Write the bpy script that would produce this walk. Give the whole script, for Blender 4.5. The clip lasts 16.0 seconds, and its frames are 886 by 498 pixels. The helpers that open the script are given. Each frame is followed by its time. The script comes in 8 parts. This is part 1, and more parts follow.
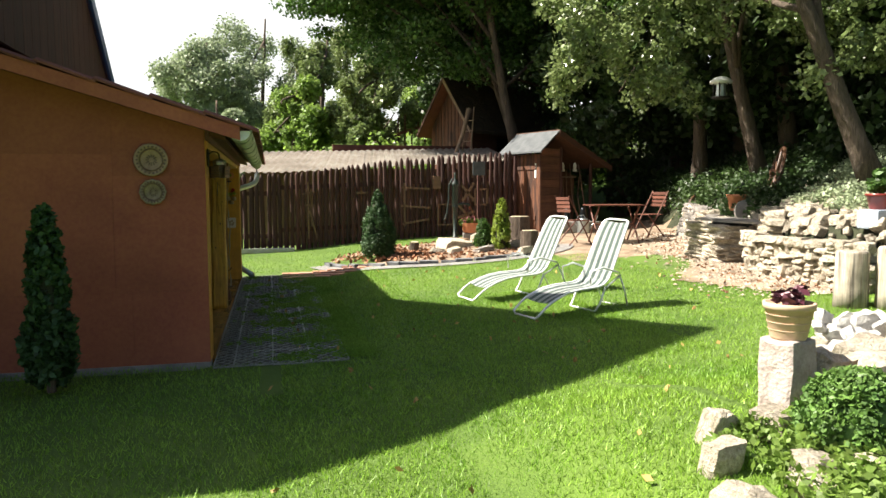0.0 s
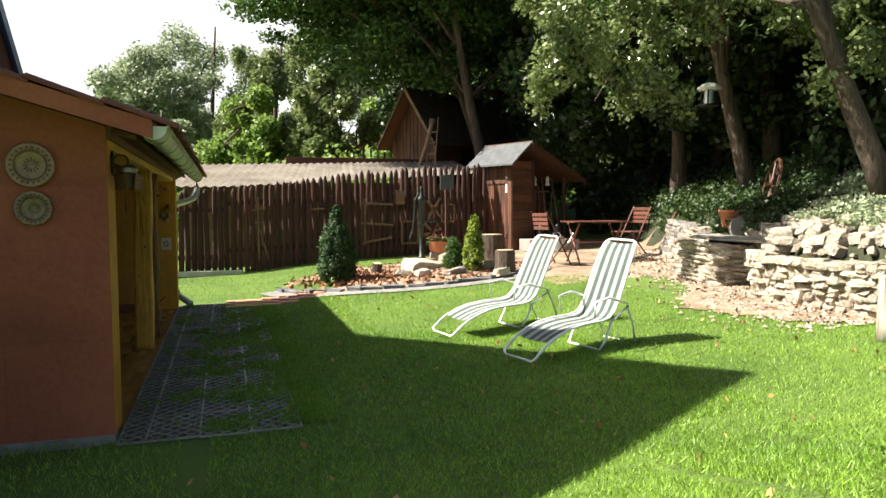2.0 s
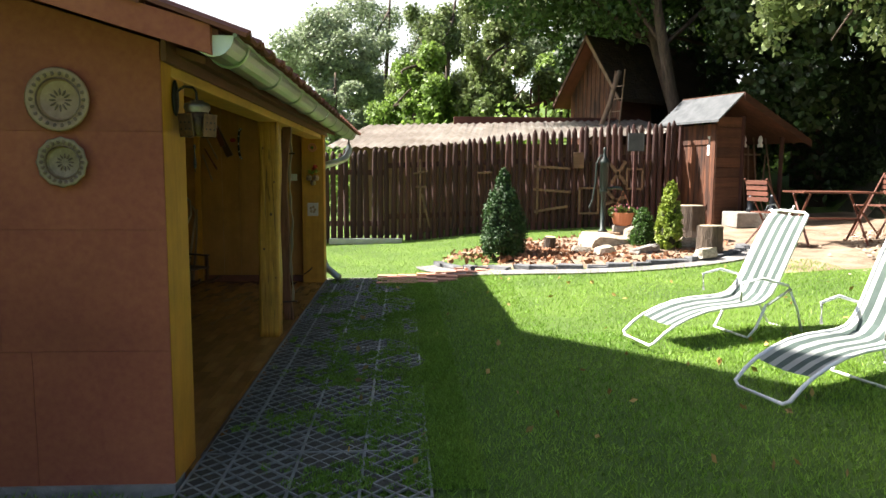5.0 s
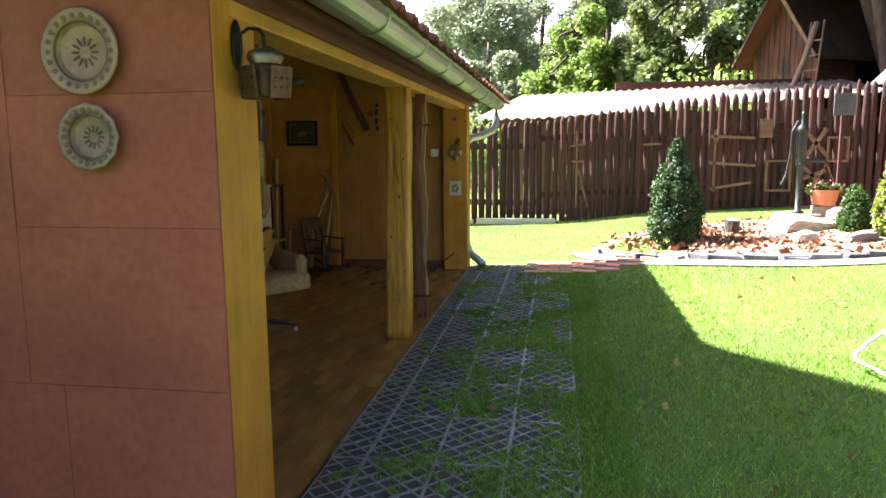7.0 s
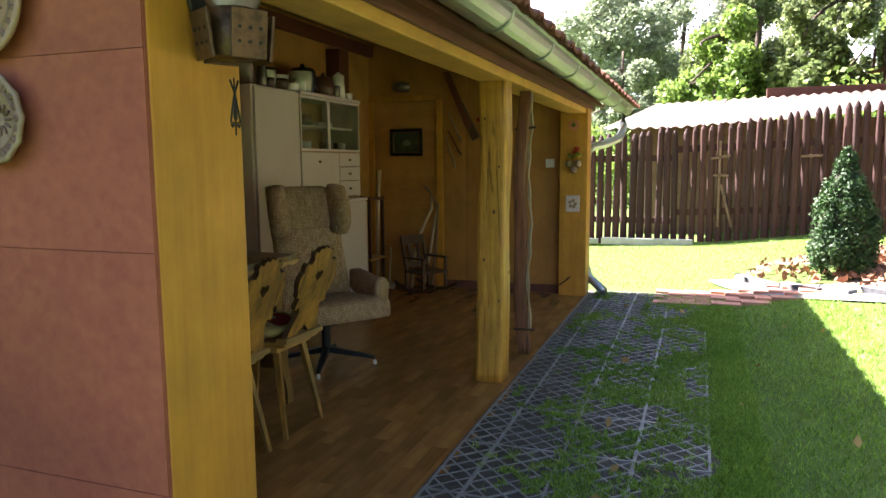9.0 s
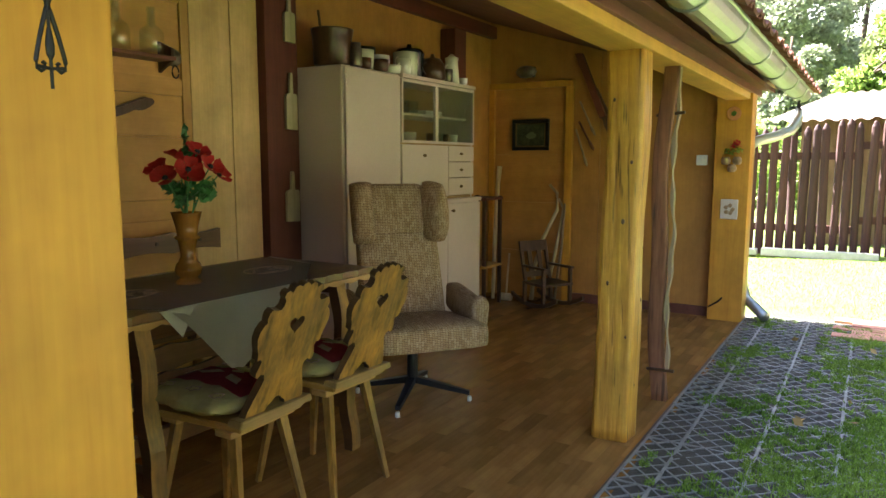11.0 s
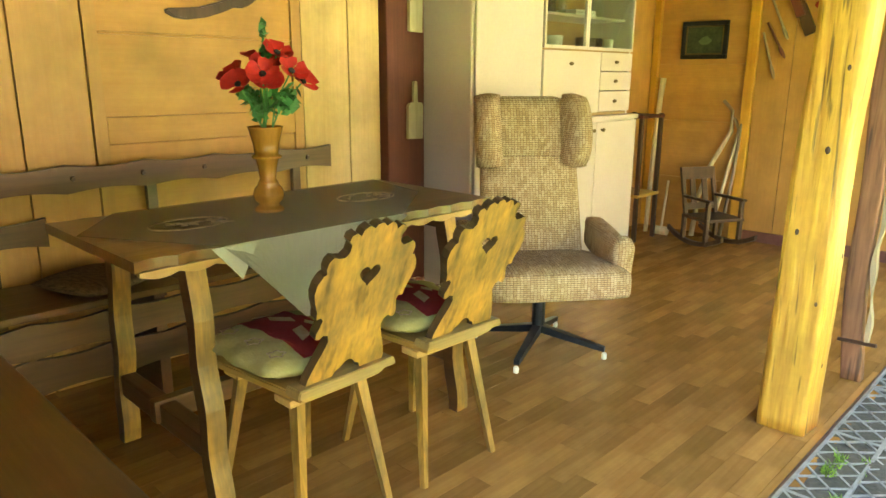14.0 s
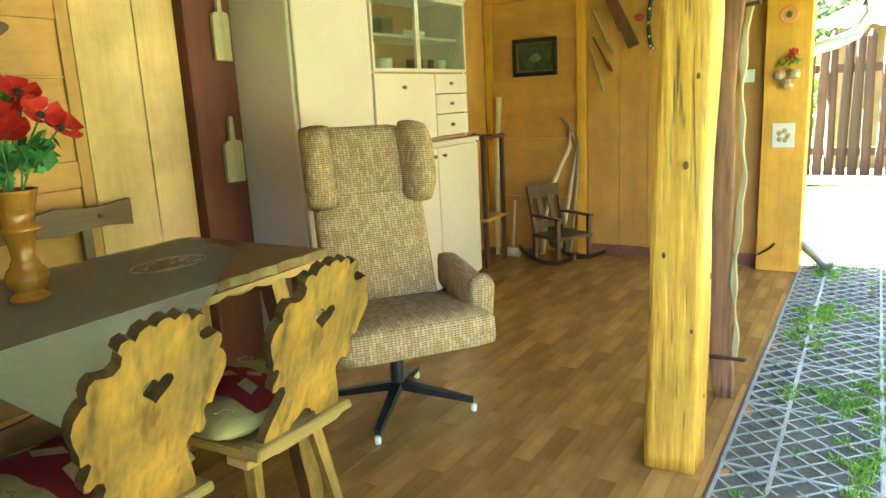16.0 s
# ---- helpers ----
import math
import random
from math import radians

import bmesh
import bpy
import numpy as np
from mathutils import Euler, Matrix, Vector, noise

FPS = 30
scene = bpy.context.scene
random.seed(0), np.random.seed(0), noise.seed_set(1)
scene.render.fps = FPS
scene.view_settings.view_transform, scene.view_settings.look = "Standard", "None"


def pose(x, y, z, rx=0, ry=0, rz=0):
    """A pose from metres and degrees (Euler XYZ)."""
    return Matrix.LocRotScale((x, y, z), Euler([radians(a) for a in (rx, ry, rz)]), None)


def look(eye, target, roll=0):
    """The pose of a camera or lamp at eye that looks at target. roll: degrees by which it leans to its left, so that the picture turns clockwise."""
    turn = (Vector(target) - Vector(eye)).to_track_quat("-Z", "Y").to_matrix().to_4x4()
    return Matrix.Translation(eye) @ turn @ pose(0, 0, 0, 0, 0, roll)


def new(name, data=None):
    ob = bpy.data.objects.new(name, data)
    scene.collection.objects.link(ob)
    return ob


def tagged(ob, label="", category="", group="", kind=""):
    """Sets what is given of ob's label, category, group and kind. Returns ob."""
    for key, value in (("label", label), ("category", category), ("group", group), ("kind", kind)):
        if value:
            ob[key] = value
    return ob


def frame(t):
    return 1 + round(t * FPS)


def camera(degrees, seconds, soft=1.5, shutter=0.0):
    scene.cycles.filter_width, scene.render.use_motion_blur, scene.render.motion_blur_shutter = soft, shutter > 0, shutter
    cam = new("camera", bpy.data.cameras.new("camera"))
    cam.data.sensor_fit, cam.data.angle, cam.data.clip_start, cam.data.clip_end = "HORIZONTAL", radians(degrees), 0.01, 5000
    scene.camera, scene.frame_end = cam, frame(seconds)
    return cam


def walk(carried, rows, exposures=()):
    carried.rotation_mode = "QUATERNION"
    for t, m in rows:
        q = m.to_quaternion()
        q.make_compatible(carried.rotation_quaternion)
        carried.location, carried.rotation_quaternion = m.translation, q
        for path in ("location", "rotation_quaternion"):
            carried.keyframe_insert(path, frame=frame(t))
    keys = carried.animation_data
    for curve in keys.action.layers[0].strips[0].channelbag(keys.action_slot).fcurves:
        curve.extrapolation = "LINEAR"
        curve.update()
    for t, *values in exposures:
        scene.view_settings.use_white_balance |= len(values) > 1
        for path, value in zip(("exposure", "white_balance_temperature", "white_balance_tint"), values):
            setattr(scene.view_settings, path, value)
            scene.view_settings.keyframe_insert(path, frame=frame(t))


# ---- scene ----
# ---------------------------------------------------------------- camera
cam = camera(64.9, 16.0)
# time, eye, the point looked at, roll
ROWS = [
    (0, (-0.151, 0.354, 1.334), (0.326, 2.29, 1.169), -0.1),
    (0.5, (-0.117, 0.653, 1.33), (0.4, 2.579, 1.179), -0.1),
    (1, (-0.087, 0.959, 1.333), (0.461, 2.876, 1.18), 0.1),
    (1.5, (-0.063, 1.286, 1.331), (0.513, 3.197, 1.201), -0.1),
    (2, (0.004, 1.592, 1.332), (0.6, 3.497, 1.212), -0.2),
    (2.5, (0.071, 1.872, 1.317), (0.639, 3.786, 1.198), 0.1),
    (3, (0.138, 2.136, 1.344), (0.657, 4.063, 1.212), 0.3),
    (5.5, (0.316, 3.426, 1.298), (0.297, 5.41, 1.044), 0.3),
    (6, (0.315, 3.686, 1.304), (0.155, 5.658, 1.012), 0.2),
    (6.5, (0.335, 3.883, 1.3), (0.053, 5.839, 0.994), 0.0),
    (7, (0.321, 4.123, 1.296), (0.0, 6.076, 1.006), -0.5),
    (7.5, (0.355, 4.328, 1.302), (-0.046, 6.268, 1.031), -0.8),
    (8, (0.391, 4.511, 1.271), (-0.115, 6.429, 1.01), -0.8),
    (10.5, (0.201, 5.566, 1.225), (-0.732, 7.319, 0.988), 0.1),
    (11, (0.178, 5.734, 1.223), (-0.86, 7.426, 0.973), 0.1),
    (11.5, (0.2, 5.845, 1.209), (-0.951, 7.457, 0.935), 0.1),
    (12, (0.192, 5.939, 1.205), (-1.064, 7.453, 0.848), 0.1),
    (12.5, (0.145, 6.042, 1.201), (-1.156, 7.506, 0.792), 0.3),
    (13, (0.071, 6.122, 1.199), (-1.274, 7.532, 0.747), 0.4),
    (13.5, (0.015, 6.158, 1.199), (-1.367, 7.524, 0.724), 0.3),
    (14, (-0.047, 6.243, 1.192), (-1.401, 7.633, 0.708), 0.3),
    (14.5, (-0.11, 6.347, 1.192), (-1.404, 7.803, 0.739), -0.8),
    (15, (-0.157, 6.433, 1.193), (-1.393, 7.944, 0.759), -1.8),
    (15.5, (-0.2, 6.496, 1.193), (-1.357, 8.071, 0.766), -2.1),
    (16, (-0.257, 6.566, 1.195), (-1.29, 8.225, 0.772), -2.9),
]
EXPOSURES = [(0.0, 1.62, 6700, 8), (3.0, 1.62, 6700, 8), (5.5, 2.18, 6350, 14), (6.0, 2.4, 6300, 17), (7.0, 2.92, 6150, 21), (8.2, 3.15, 6150, 23), (10.4, 3.5, 6150, 23), (11.0, 4.05, 6300, 23), (11.5, 4.5, 6600, 20), (12.0, 4.88, 6950, 16), (12.5, 5.28, 7200, 14), (13.5, 5.82, 7250, 11), (14.5, 6.08, 7200, 9), (15.3, 6.05, 6800, 5), (16.0, 5.88, 6250, 2)]
walk(cam, [(t, look(eye, aim, roll)) for t, eye, aim, roll in ROWS], EXPOSURES)

# ---------------------------------------------------------------- light
SUN_WAY = Vector((1.62, -0.5, -1.9)).normalized()
sun_data = bpy.data.lights.new("sun", "SUN")
sun_data.energy, sun_data.angle, sun_data.color = 5.0, radians(0.6), (1.0, 0.95, 0.86)
sun = new("sun", sun_data)
sun.matrix_world = SUN_WAY.to_track_quat("-Z", "Y").to_matrix().to_4x4()
world = bpy.data.worlds.new("sky")
scene.world = world
world.use_nodes = True
sky = world.node_tree.nodes.new("ShaderNodeTexSky")
sky.sky_type, sky.sun_disc = "NISHITA", False
sky.sun_elevation, sky.sun_rotation = math.asin(-SUN_WAY.z), math.atan2(-SUN_WAY.x, -SUN_WAY.y)
sky.dust_density = 3.0
world.node_tree.links.new(sky.outputs[0], world.node_tree.nodes["Background"].inputs[0])
world.node_tree.nodes["Background"].inputs[1].default_value = 0.05


# hazy bright horizon far beyond the trees
haze = bpy.data.materials.new("bright_haze")
haze.use_nodes = True
glow = haze.node_tree.nodes.new("ShaderNodeEmission")
glow.inputs["Color"].default_value, glow.inputs["Strength"].default_value = (0.96, 0.98, 1.0, 1), 0.42
haze.node_tree.links.new(glow.outputs[0], haze.node_tree.nodes["Material Output"].inputs["Surface"])
me = bpy.data.meshes.new("backdrop")
me.from_pydata([(-420, 380, -5), (330, 380, -5), (330, 380, 150), (-420, 380, 150)], [], [(0, 1, 2, 3)])
me.materials.append(haze)
tagged(new("backdrop", me), "bright hazy sky above the horizon", "sky", "", "structure")

# ---------------------------------------------------------------- materials
def material(name, c1, c2, rough=0.7, scale=6.0, stretch=(1, 1, 1), metal=0.0, bump=0.3, rand=0.15, fine=60.0, island=False, dist=0.01, trans=0.0, blotch=0.0):
    """Two colours mixed by large and fine noise, a random tone for each object (or island), and fine relief."""
    m = bpy.data.materials.new(name)
    m.use_nodes = True
    t = m.node_tree
    n, l = t.nodes, t.links
    bsdf = n["Principled BSDF"]
    co = n.new("ShaderNodeTexCoord")
    mp = n.new("ShaderNodeMapping")
    mp.inputs["Scale"].default_value = stretch
    l.new(co.outputs["Object"], mp.inputs["Vector"])
    a = n.new("ShaderNodeTexNoise")
    a.inputs["Scale"].default_value, a.inputs["Detail"].default_value, a.inputs["Roughness"].default_value = scale, 5, 0.6
    b = n.new("ShaderNodeTexNoise")
    b.inputs["Scale"].default_value, b.inputs["Detail"].default_value = fine, 3
    l.new(mp.outputs[0], a.inputs["Vector"])
    l.new(mp.outputs[0], b.inputs["Vector"])
    add = n.new("ShaderNodeMath")
    add.operation = "MULTIPLY_ADD"
    l.new(b.outputs["Fac"], add.inputs[0])
    add.inputs[1].default_value = 0.5
    l.new(a.outputs["Fac"], add.inputs[2])
    ramp = n.new("ShaderNodeMapRange")
    ramp.inputs["From Min"].default_value, ramp.inputs["From Max"].default_value = 0.5, 1.0
    l.new(add.outputs[0], ramp.inputs["Value"])
    mix = n.new("ShaderNodeMix")
    mix.data_type = "RGBA"
    mix.inputs["A"].default_value, mix.inputs["B"].default_value = (*c1, 1), (*c2, 1)
    l.new(ramp.outputs[0], mix.inputs["Factor"])
    hsv = n.new("ShaderNodeHueSaturation")
    l.new(mix.outputs["Result"], hsv.inputs["Color"])
    if blotch:
        # broad uneven stain over the grain
        st = n.new("ShaderNodeTexNoise")
        st.inputs["Scale"].default_value, st.inputs["Detail"].default_value, st.inputs["Roughness"].default_value = 4.5, 4, 0.65
        l.new(co.outputs["Object"], st.inputs["Vector"])
        sr = n.new("ShaderNodeMapRange")
        sr.inputs["From Min"].default_value, sr.inputs["From Max"].default_value = 0.3, 0.7
        sr.inputs["To Min"].default_value, sr.inputs["To Max"].default_value = 1 - blotch, 1 + 0.5 * blotch
        l.new(st.outputs["Fac"], sr.inputs["Value"])
        mu = n.new("ShaderNodeMix")
        mu.data_type, mu.blend_type = "RGBA", "MULTIPLY"
        mu.inputs["Factor"].default_value = 1.0
        l.new(mix.outputs["Result"], mu.inputs["A"])
        l.new(sr.outputs[0], mu.inputs["B"])
        l.new(mu.outputs["Result"], hsv.inputs["Color"])
    if rand:
        src = n.new("ShaderNodeNewGeometry").outputs["Random Per Island"] if island else n.new("ShaderNodeObjectInfo").outputs["Random"]
        mr = n.new("ShaderNodeMapRange")
        mr.inputs["To Min"].default_value, mr.inputs["To Max"].default_value = 1 - rand, 1 + rand
        l.new(src, mr.inputs["Value"])
        l.new(mr.outputs[0], hsv.inputs["Value"])
    l.new(hsv.outputs[0], bsdf.inputs["Base Color"])
    bsdf.inputs["Roughness"].default_value, bsdf.inputs["Metallic"].default_value = rough, metal
    if trans:
        out = n["Material Output"]
        tr = n.new("ShaderNodeBsdfTranslucent")
        l.new(hsv.outputs[0], tr.inputs["Color"])
        mx = n.new("ShaderNodeMixShader")
        mx.inputs[0].default_value = trans
        l.new(bsdf.outputs[0], mx.inputs[1])
        l.new(tr.outputs[0], mx.inputs[2])
        l.new(mx.outputs[0], out.inputs["Surface"])
    if bump:
        bp = n.new("ShaderNodeBump")
        bp.inputs["Strength"].default_value, bp.inputs["Distance"].default_value = bump, dist
        l.new(add.outputs[0], bp.inputs["Height"])
        l.new(bp.outputs[0], bsdf.inputs["Normal"])
    return m


def wood(name, c1, c2, axis="z", rough=0.6, scale=5.0, rand=0.12, bump=0.25, island=False, blotch=0.22):
    """Wood with the grain along one axis of the object."""
    s = [9.0, 9.0, 9.0]
    s["xyz".index(axis)] = 0.5
    return material(name, c1, c2, rough, scale / 3, s, 0.0, bump, rand, 9.0, island, 0.006, 0.0, blotch)


def glass(name, tint=(0.9, 0.95, 0.92), rough=0.02):
    m = bpy.data.materials.new(name)
    m.use_nodes = True
    n, l = m.node_tree.nodes, m.node_tree.links
    g = n.new("ShaderNodeBsdfGlossy")
    g.inputs["Roughness"].default_value = rough
    tr = n.new("ShaderNodeBsdfTransparent")
    tr.inputs["Color"].default_value = (*tint, 1)
    mx = n.new("ShaderNodeMixShader")
    mx.inputs[0].default_value = 0.10
    l.new(tr.outputs[0], mx.inputs[1])
    l.new(g.outputs[0], mx.inputs[2])
    l.new(mx.outputs[0], n["Material Output"].inputs["Surface"])
    return m


RED_PLASTER = material("red_plaster", (0.27, 0.066, 0.041), (0.41, 0.130, 0.060), 0.8, 0.9, bump=0.15, rand=0.10, fine=40)
YELLOW_Y = wood("yellow_wood_y", (0.50, 0.26, 0.045), (0.62, 0.36, 0.075), "y", 0.42)
YELLOW_Z = wood("yellow_wood_z", (0.48, 0.205, 0.017), (0.60, 0.295, 0.03), "z", 0.6, bump=0.1)
POST_Z = wood("post_wood", (0.44, 0.185, 0.022), (0.78, 0.44, 0.06), "z", 0.45, 12.0, bump=1.0, blotch=0.28)
PLY_PALE = wood("blond_plywood_z", (0.58, 0.37, 0.135), (0.69, 0.48, 0.21), "z", 0.45, 3.5, 0.05, 0.1)
PLY_Z = wood("pale_plywood_z", (0.48, 0.25, 0.066), (0.57, 0.325, 0.10), "z", 0.5, 2.5, 0.06, 0.1)
PLY_Y = wood("pale_plywood_y", (0.50, 0.245, 0.056), (0.59, 0.315, 0.085), "y", 0.5, 2.5, 0.06, 0.1)
OCHRE_Z = wood("ochre_ply_z", (0.43, 0.192, 0.038), (0.51, 0.246, 0.058), "z", 0.5, 2.5, 0.07, 0.1)
DARK_RED = wood("dark_red_wood", (0.10, 0.022, 0.012), (0.16, 0.038, 0.02), "z", 0.6)
DARK_RED_Y = wood("dark_red_wood_y", (0.10, 0.022, 0.012), (0.16, 0.038, 0.02), "y", 0.6)
BROWN_Y = wood("brown_board_y", (0.13, 0.04, 0.025), (0.20, 0.07, 0.04), "y", 0.6)
FENCE_Z = wood("fence_wood", (0.030, 0.010, 0.008), (0.085, 0.030, 0.022), "z", 0.8, rand=0.35, bump=0.5)
FENCE_X = wood("fence_rail_wood", (0.05, 0.016, 0.011), (0.12, 0.042, 0.028), "x", 0.8, rand=0.3)
HUT_Z = wood("hut_wood_z", (0.055, 0.018, 0.009), (0.20, 0.072, 0.03), "z", 0.75, rand=0.3, bump=0.5)
HUT_X = wood("hut_wood_x", (0.06, 0.022, 0.012), (0.13, 0.055, 0.028), "x", 0.75, rand=0.3)
SPLIT_WOOD = wood("split_wood", (0.17, 0.06, 0.025), (0.40, 0.185, 0.085), "z", 0.75, rand=0.1, bump=0.8)
GREY_WOOD = wood("weathered_wood", (0.20, 0.12, 0.07), (0.36, 0.25, 0.16), "z", 0.85, rand=0.15, bump=0.8)
BROWN_WOOD = wood("dark_furniture_wood", (0.05, 0.022, 0.012), (0.10, 0.045, 0.022), "z", 0.45)
HOUSE_WOOD = wood("house_timber", (0.055, 0.02, 0.012), (0.11, 0.04, 0.02), "z", 0.7, rand=0.2)
BLUE_TRIM = material("blue_metal_trim", (0.03, 0.07, 0.25), (0.05, 0.10, 0.32), 0.35, metal=0.2, bump=0.05)
ROOF_TILE = material("roof_tiles", (0.14, 0.045, 0.03), (0.23, 0.075, 0.045), 0.85, 5, rand=0.25)
ZINC = material("zinc_sheet", (0.42, 0.45, 0.44), (0.55, 0.58, 0.56), 0.38, 3, metal=0.85, bump=0.06, rand=0.04)
OLD_SHEET = material("old_metal_sheet", (0.055, 0.06, 0.065), (0.12, 0.125, 0.13), 0.9, 5, metal=0.0, bump=0.15, rand=0)
CORRUGATED = material("corrugated_cement", (0.18, 0.14, 0.11), (0.46, 0.42, 0.37), 0.9, 1.2, bump=0.4)
STONE = material("pale_limestone", (0.24, 0.195, 0.14), (0.58, 0.51, 0.41), 0.9, 5, bump=0.9, rand=0.28, dist=0.03, fine=25)
GREY_STONE = material("grey_stone", (0.16, 0.145, 0.13), (0.30, 0.27, 0.24), 0.9, 5, bump=0.9, rand=0.25, dist=0.03, fine=25)
BARK = material("bark", (0.05, 0.035, 0.025), (0.15, 0.11, 0.08), 0.95, 4, (4, 4, 0.8), bump=1.0, rand=0.1, dist=0.05, fine=20)
TERRACOTTA = material("terracotta", (0.40, 0.15, 0.07), (0.50, 0.21, 0.11), 0.85, 5, bump=0.15)
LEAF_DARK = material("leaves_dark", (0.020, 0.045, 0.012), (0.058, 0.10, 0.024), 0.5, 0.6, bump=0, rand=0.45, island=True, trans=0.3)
LEAF_MID = material("leaves_mid", (0.035, 0.085, 0.015), (0.09, 0.17, 0.03), 0.5, 0.6, bump=0, rand=0.45, island=True, trans=0.35)
LEAF_LIGHT = material("leaves_light", (0.12, 0.21, 0.035), (0.25, 0.35, 0.075), 0.5, 0.6, bump=0, rand=0.4, island=True, trans=0.5)
# sunlight on foliage painted into the leaf colour
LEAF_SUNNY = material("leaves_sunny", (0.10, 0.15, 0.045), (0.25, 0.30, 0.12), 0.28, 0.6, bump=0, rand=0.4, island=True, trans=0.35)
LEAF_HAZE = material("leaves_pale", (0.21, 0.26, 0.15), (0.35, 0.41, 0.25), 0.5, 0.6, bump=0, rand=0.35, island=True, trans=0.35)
LEAF_GREY = material("leaves_greygreen", (0.14, 0.18, 0.09), (0.25, 0.30, 0.16), 0.55, 0.6, bump=0, rand=0.35, island=True, trans=0.3)
THUJA = material("thuja_scales", (0.02, 0.055, 0.014), (0.05, 0.11, 0.025), 0.6, 3, bump=0, rand=0.4, island=True, trans=0.2)
GOLD_THUJA = material("golden_thuja", (0.16, 0.24, 0.03), (0.32, 0.38, 0.05), 0.6, 3, bump=0, rand=0.3, island=True, trans=0.3)
GRASS = material("grass_blades", (0.12, 0.26, 0.02), (0.29, 0.44, 0.06), 0.5, 0.9, bump=0, rand=0.5, island=True, trans=0.35)
SOIL_GREEN = material("lawn_ground", (0.045, 0.09, 0.010), (0.11, 0.18, 0.02), 0.95, 1.2, bump=0.8, rand=0, fine=70, dist=0.03)
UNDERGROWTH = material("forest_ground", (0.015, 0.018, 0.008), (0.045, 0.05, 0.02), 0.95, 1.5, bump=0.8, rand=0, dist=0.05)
GRAVEL = material("gravel", (0.12, 0.075, 0.045), (0.40, 0.30, 0.21), 0.95, 3, bump=1.0, rand=0, fine=55, dist=0.03)
WHITE_PAINT = material("white_lacquer", (0.74, 0.75, 0.74), (0.80, 0.80, 0.79), 0.3, 4, bump=0.02, rand=0)
IRON = material("black_iron", (0.015, 0.014, 0.014), (0.035, 0.032, 0.03), 0.5, 8, metal=0.6, bump=0.2)


LAMINATE = wood("laminate", (0.265, 0.122, 0.030), (0.385, 0.196, 0.054), "y", 0.26, rand=0.20, bump=0.05)
CHAIR_Z = wood("chair_wood_z", (0.17, 0.11, 0.040), (0.52, 0.265, 0.045), "z", 0.36, rand=0.12, blotch=0.5)
EDGE_DARK = wood("dark_board_edge", (0.035, 0.018, 0.008), (0.10, 0.055, 0.02), "z", 0.5, rand=0.05)
LOG_WOOD = wood("barkless_log", (0.20, 0.15, 0.10), (0.62, 0.55, 0.45), "z", 0.9, bump=1.0, blotch=0.4)
CHAIR_X = wood("chair_wood_x", (0.30, 0.16, 0.035), (0.46, 0.27, 0.07), "x", 0.38, rand=0.1)
TABLE_Y = wood("table_wood_y", (0.11, 0.05, 0.015), (0.20, 0.095, 0.03), "y", 0.28, rand=0.08)
BENCH_Y = wood("bench_wood_y", (0.085, 0.038, 0.012), (0.175, 0.082, 0.028), "y", 0.35, rand=0.12)
BENCH_X = wood("bench_wood_x", (0.075, 0.03, 0.012), (0.14, 0.06, 0.022), "x", 0.3, rand=0.1)
CREAM = material("cream_lacquer", (0.57, 0.468, 0.42), (0.64, 0.533, 0.48), 0.38, 2.0, bump=0.04, rand=0.03)
BRASS = material("dark_brass", (0.16, 0.11, 0.05), (0.26, 0.18, 0.08), 0.4, metal=0.8)
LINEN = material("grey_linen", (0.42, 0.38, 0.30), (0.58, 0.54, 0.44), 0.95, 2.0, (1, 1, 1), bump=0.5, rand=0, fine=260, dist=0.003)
STITCH = material("embroidery", (0.14, 0.08, 0.06), (0.42, 0.30, 0.22), 0.9, 30)
VASE_WOOD = wood("vase_wood", (0.21, 0.085, 0.012), (0.35, 0.16, 0.027), "z", 0.22)
PETAL = material("red_petal", (0.33, 0.006, 0.008), (0.58, 0.025, 0.02), 0.6, 14, bump=0.1, rand=0.15, island=True, trans=0.2)
PETAL_DARK = material("poppy_heart", (0.012, 0.008, 0.012), (0.03, 0.02, 0.03), 0.8, 20)
FLOWER_GREEN = material("artificial_leaf", (0.03, 0.13, 0.03), (0.06, 0.22, 0.07), 0.5, 14, bump=0, rand=0.3, island=True)
CUSHION_CREAM = material("cushion_cream", (0.28, 0.23, 0.075), (0.38, 0.325, 0.125), 0.85, 10, bump=0.5, rand=0.05)
CUSHION_RED = material("cushion_red", (0.27, 0.018, 0.02), (0.36, 0.03, 0.03), 0.9, 12, bump=0.3, rand=0.05)
PRINT = material("cushion_print", (0.50, 0.30, 0.12), (0.62, 0.50, 0.34), 0.9, 20, bump=0.1)
BLACK_STEEL = material("black_steel", (0.012, 0.014, 0.018), (0.03, 0.034, 0.04), 0.35, 8, metal=0.5, bump=0.03)
ENAMEL = material("white_enamel", (0.70, 0.69, 0.62), (0.78, 0.77, 0.70), 0.25, 6, bump=0.03, rand=0.06)
DARK_POT = material("dark_stoneware", (0.05, 0.025, 0.015), (0.11, 0.06, 0.035), 0.35, 6, bump=0.1)
CLEAR = glass("clear_glass")
PICTURE = material("dark_painting", (0.012, 0.02, 0.01), (0.085, 0.10, 0.05), 0.3, 14, bump=0, rand=0)
PALE_STICK = wood("pale_stick", (0.42, 0.30, 0.16), (0.62, 0.48, 0.30), "z", 0.7)
SAPWOOD = wood("grey_sapwood", (0.22, 0.15, 0.08), (0.46, 0.36, 0.22), "z", 0.8, bump=0.6, blotch=0.25)
PALE_OLD = wood("pale_old_wood", (0.40, 0.33, 0.20), (0.54, 0.46, 0.31), "z", 0.75)
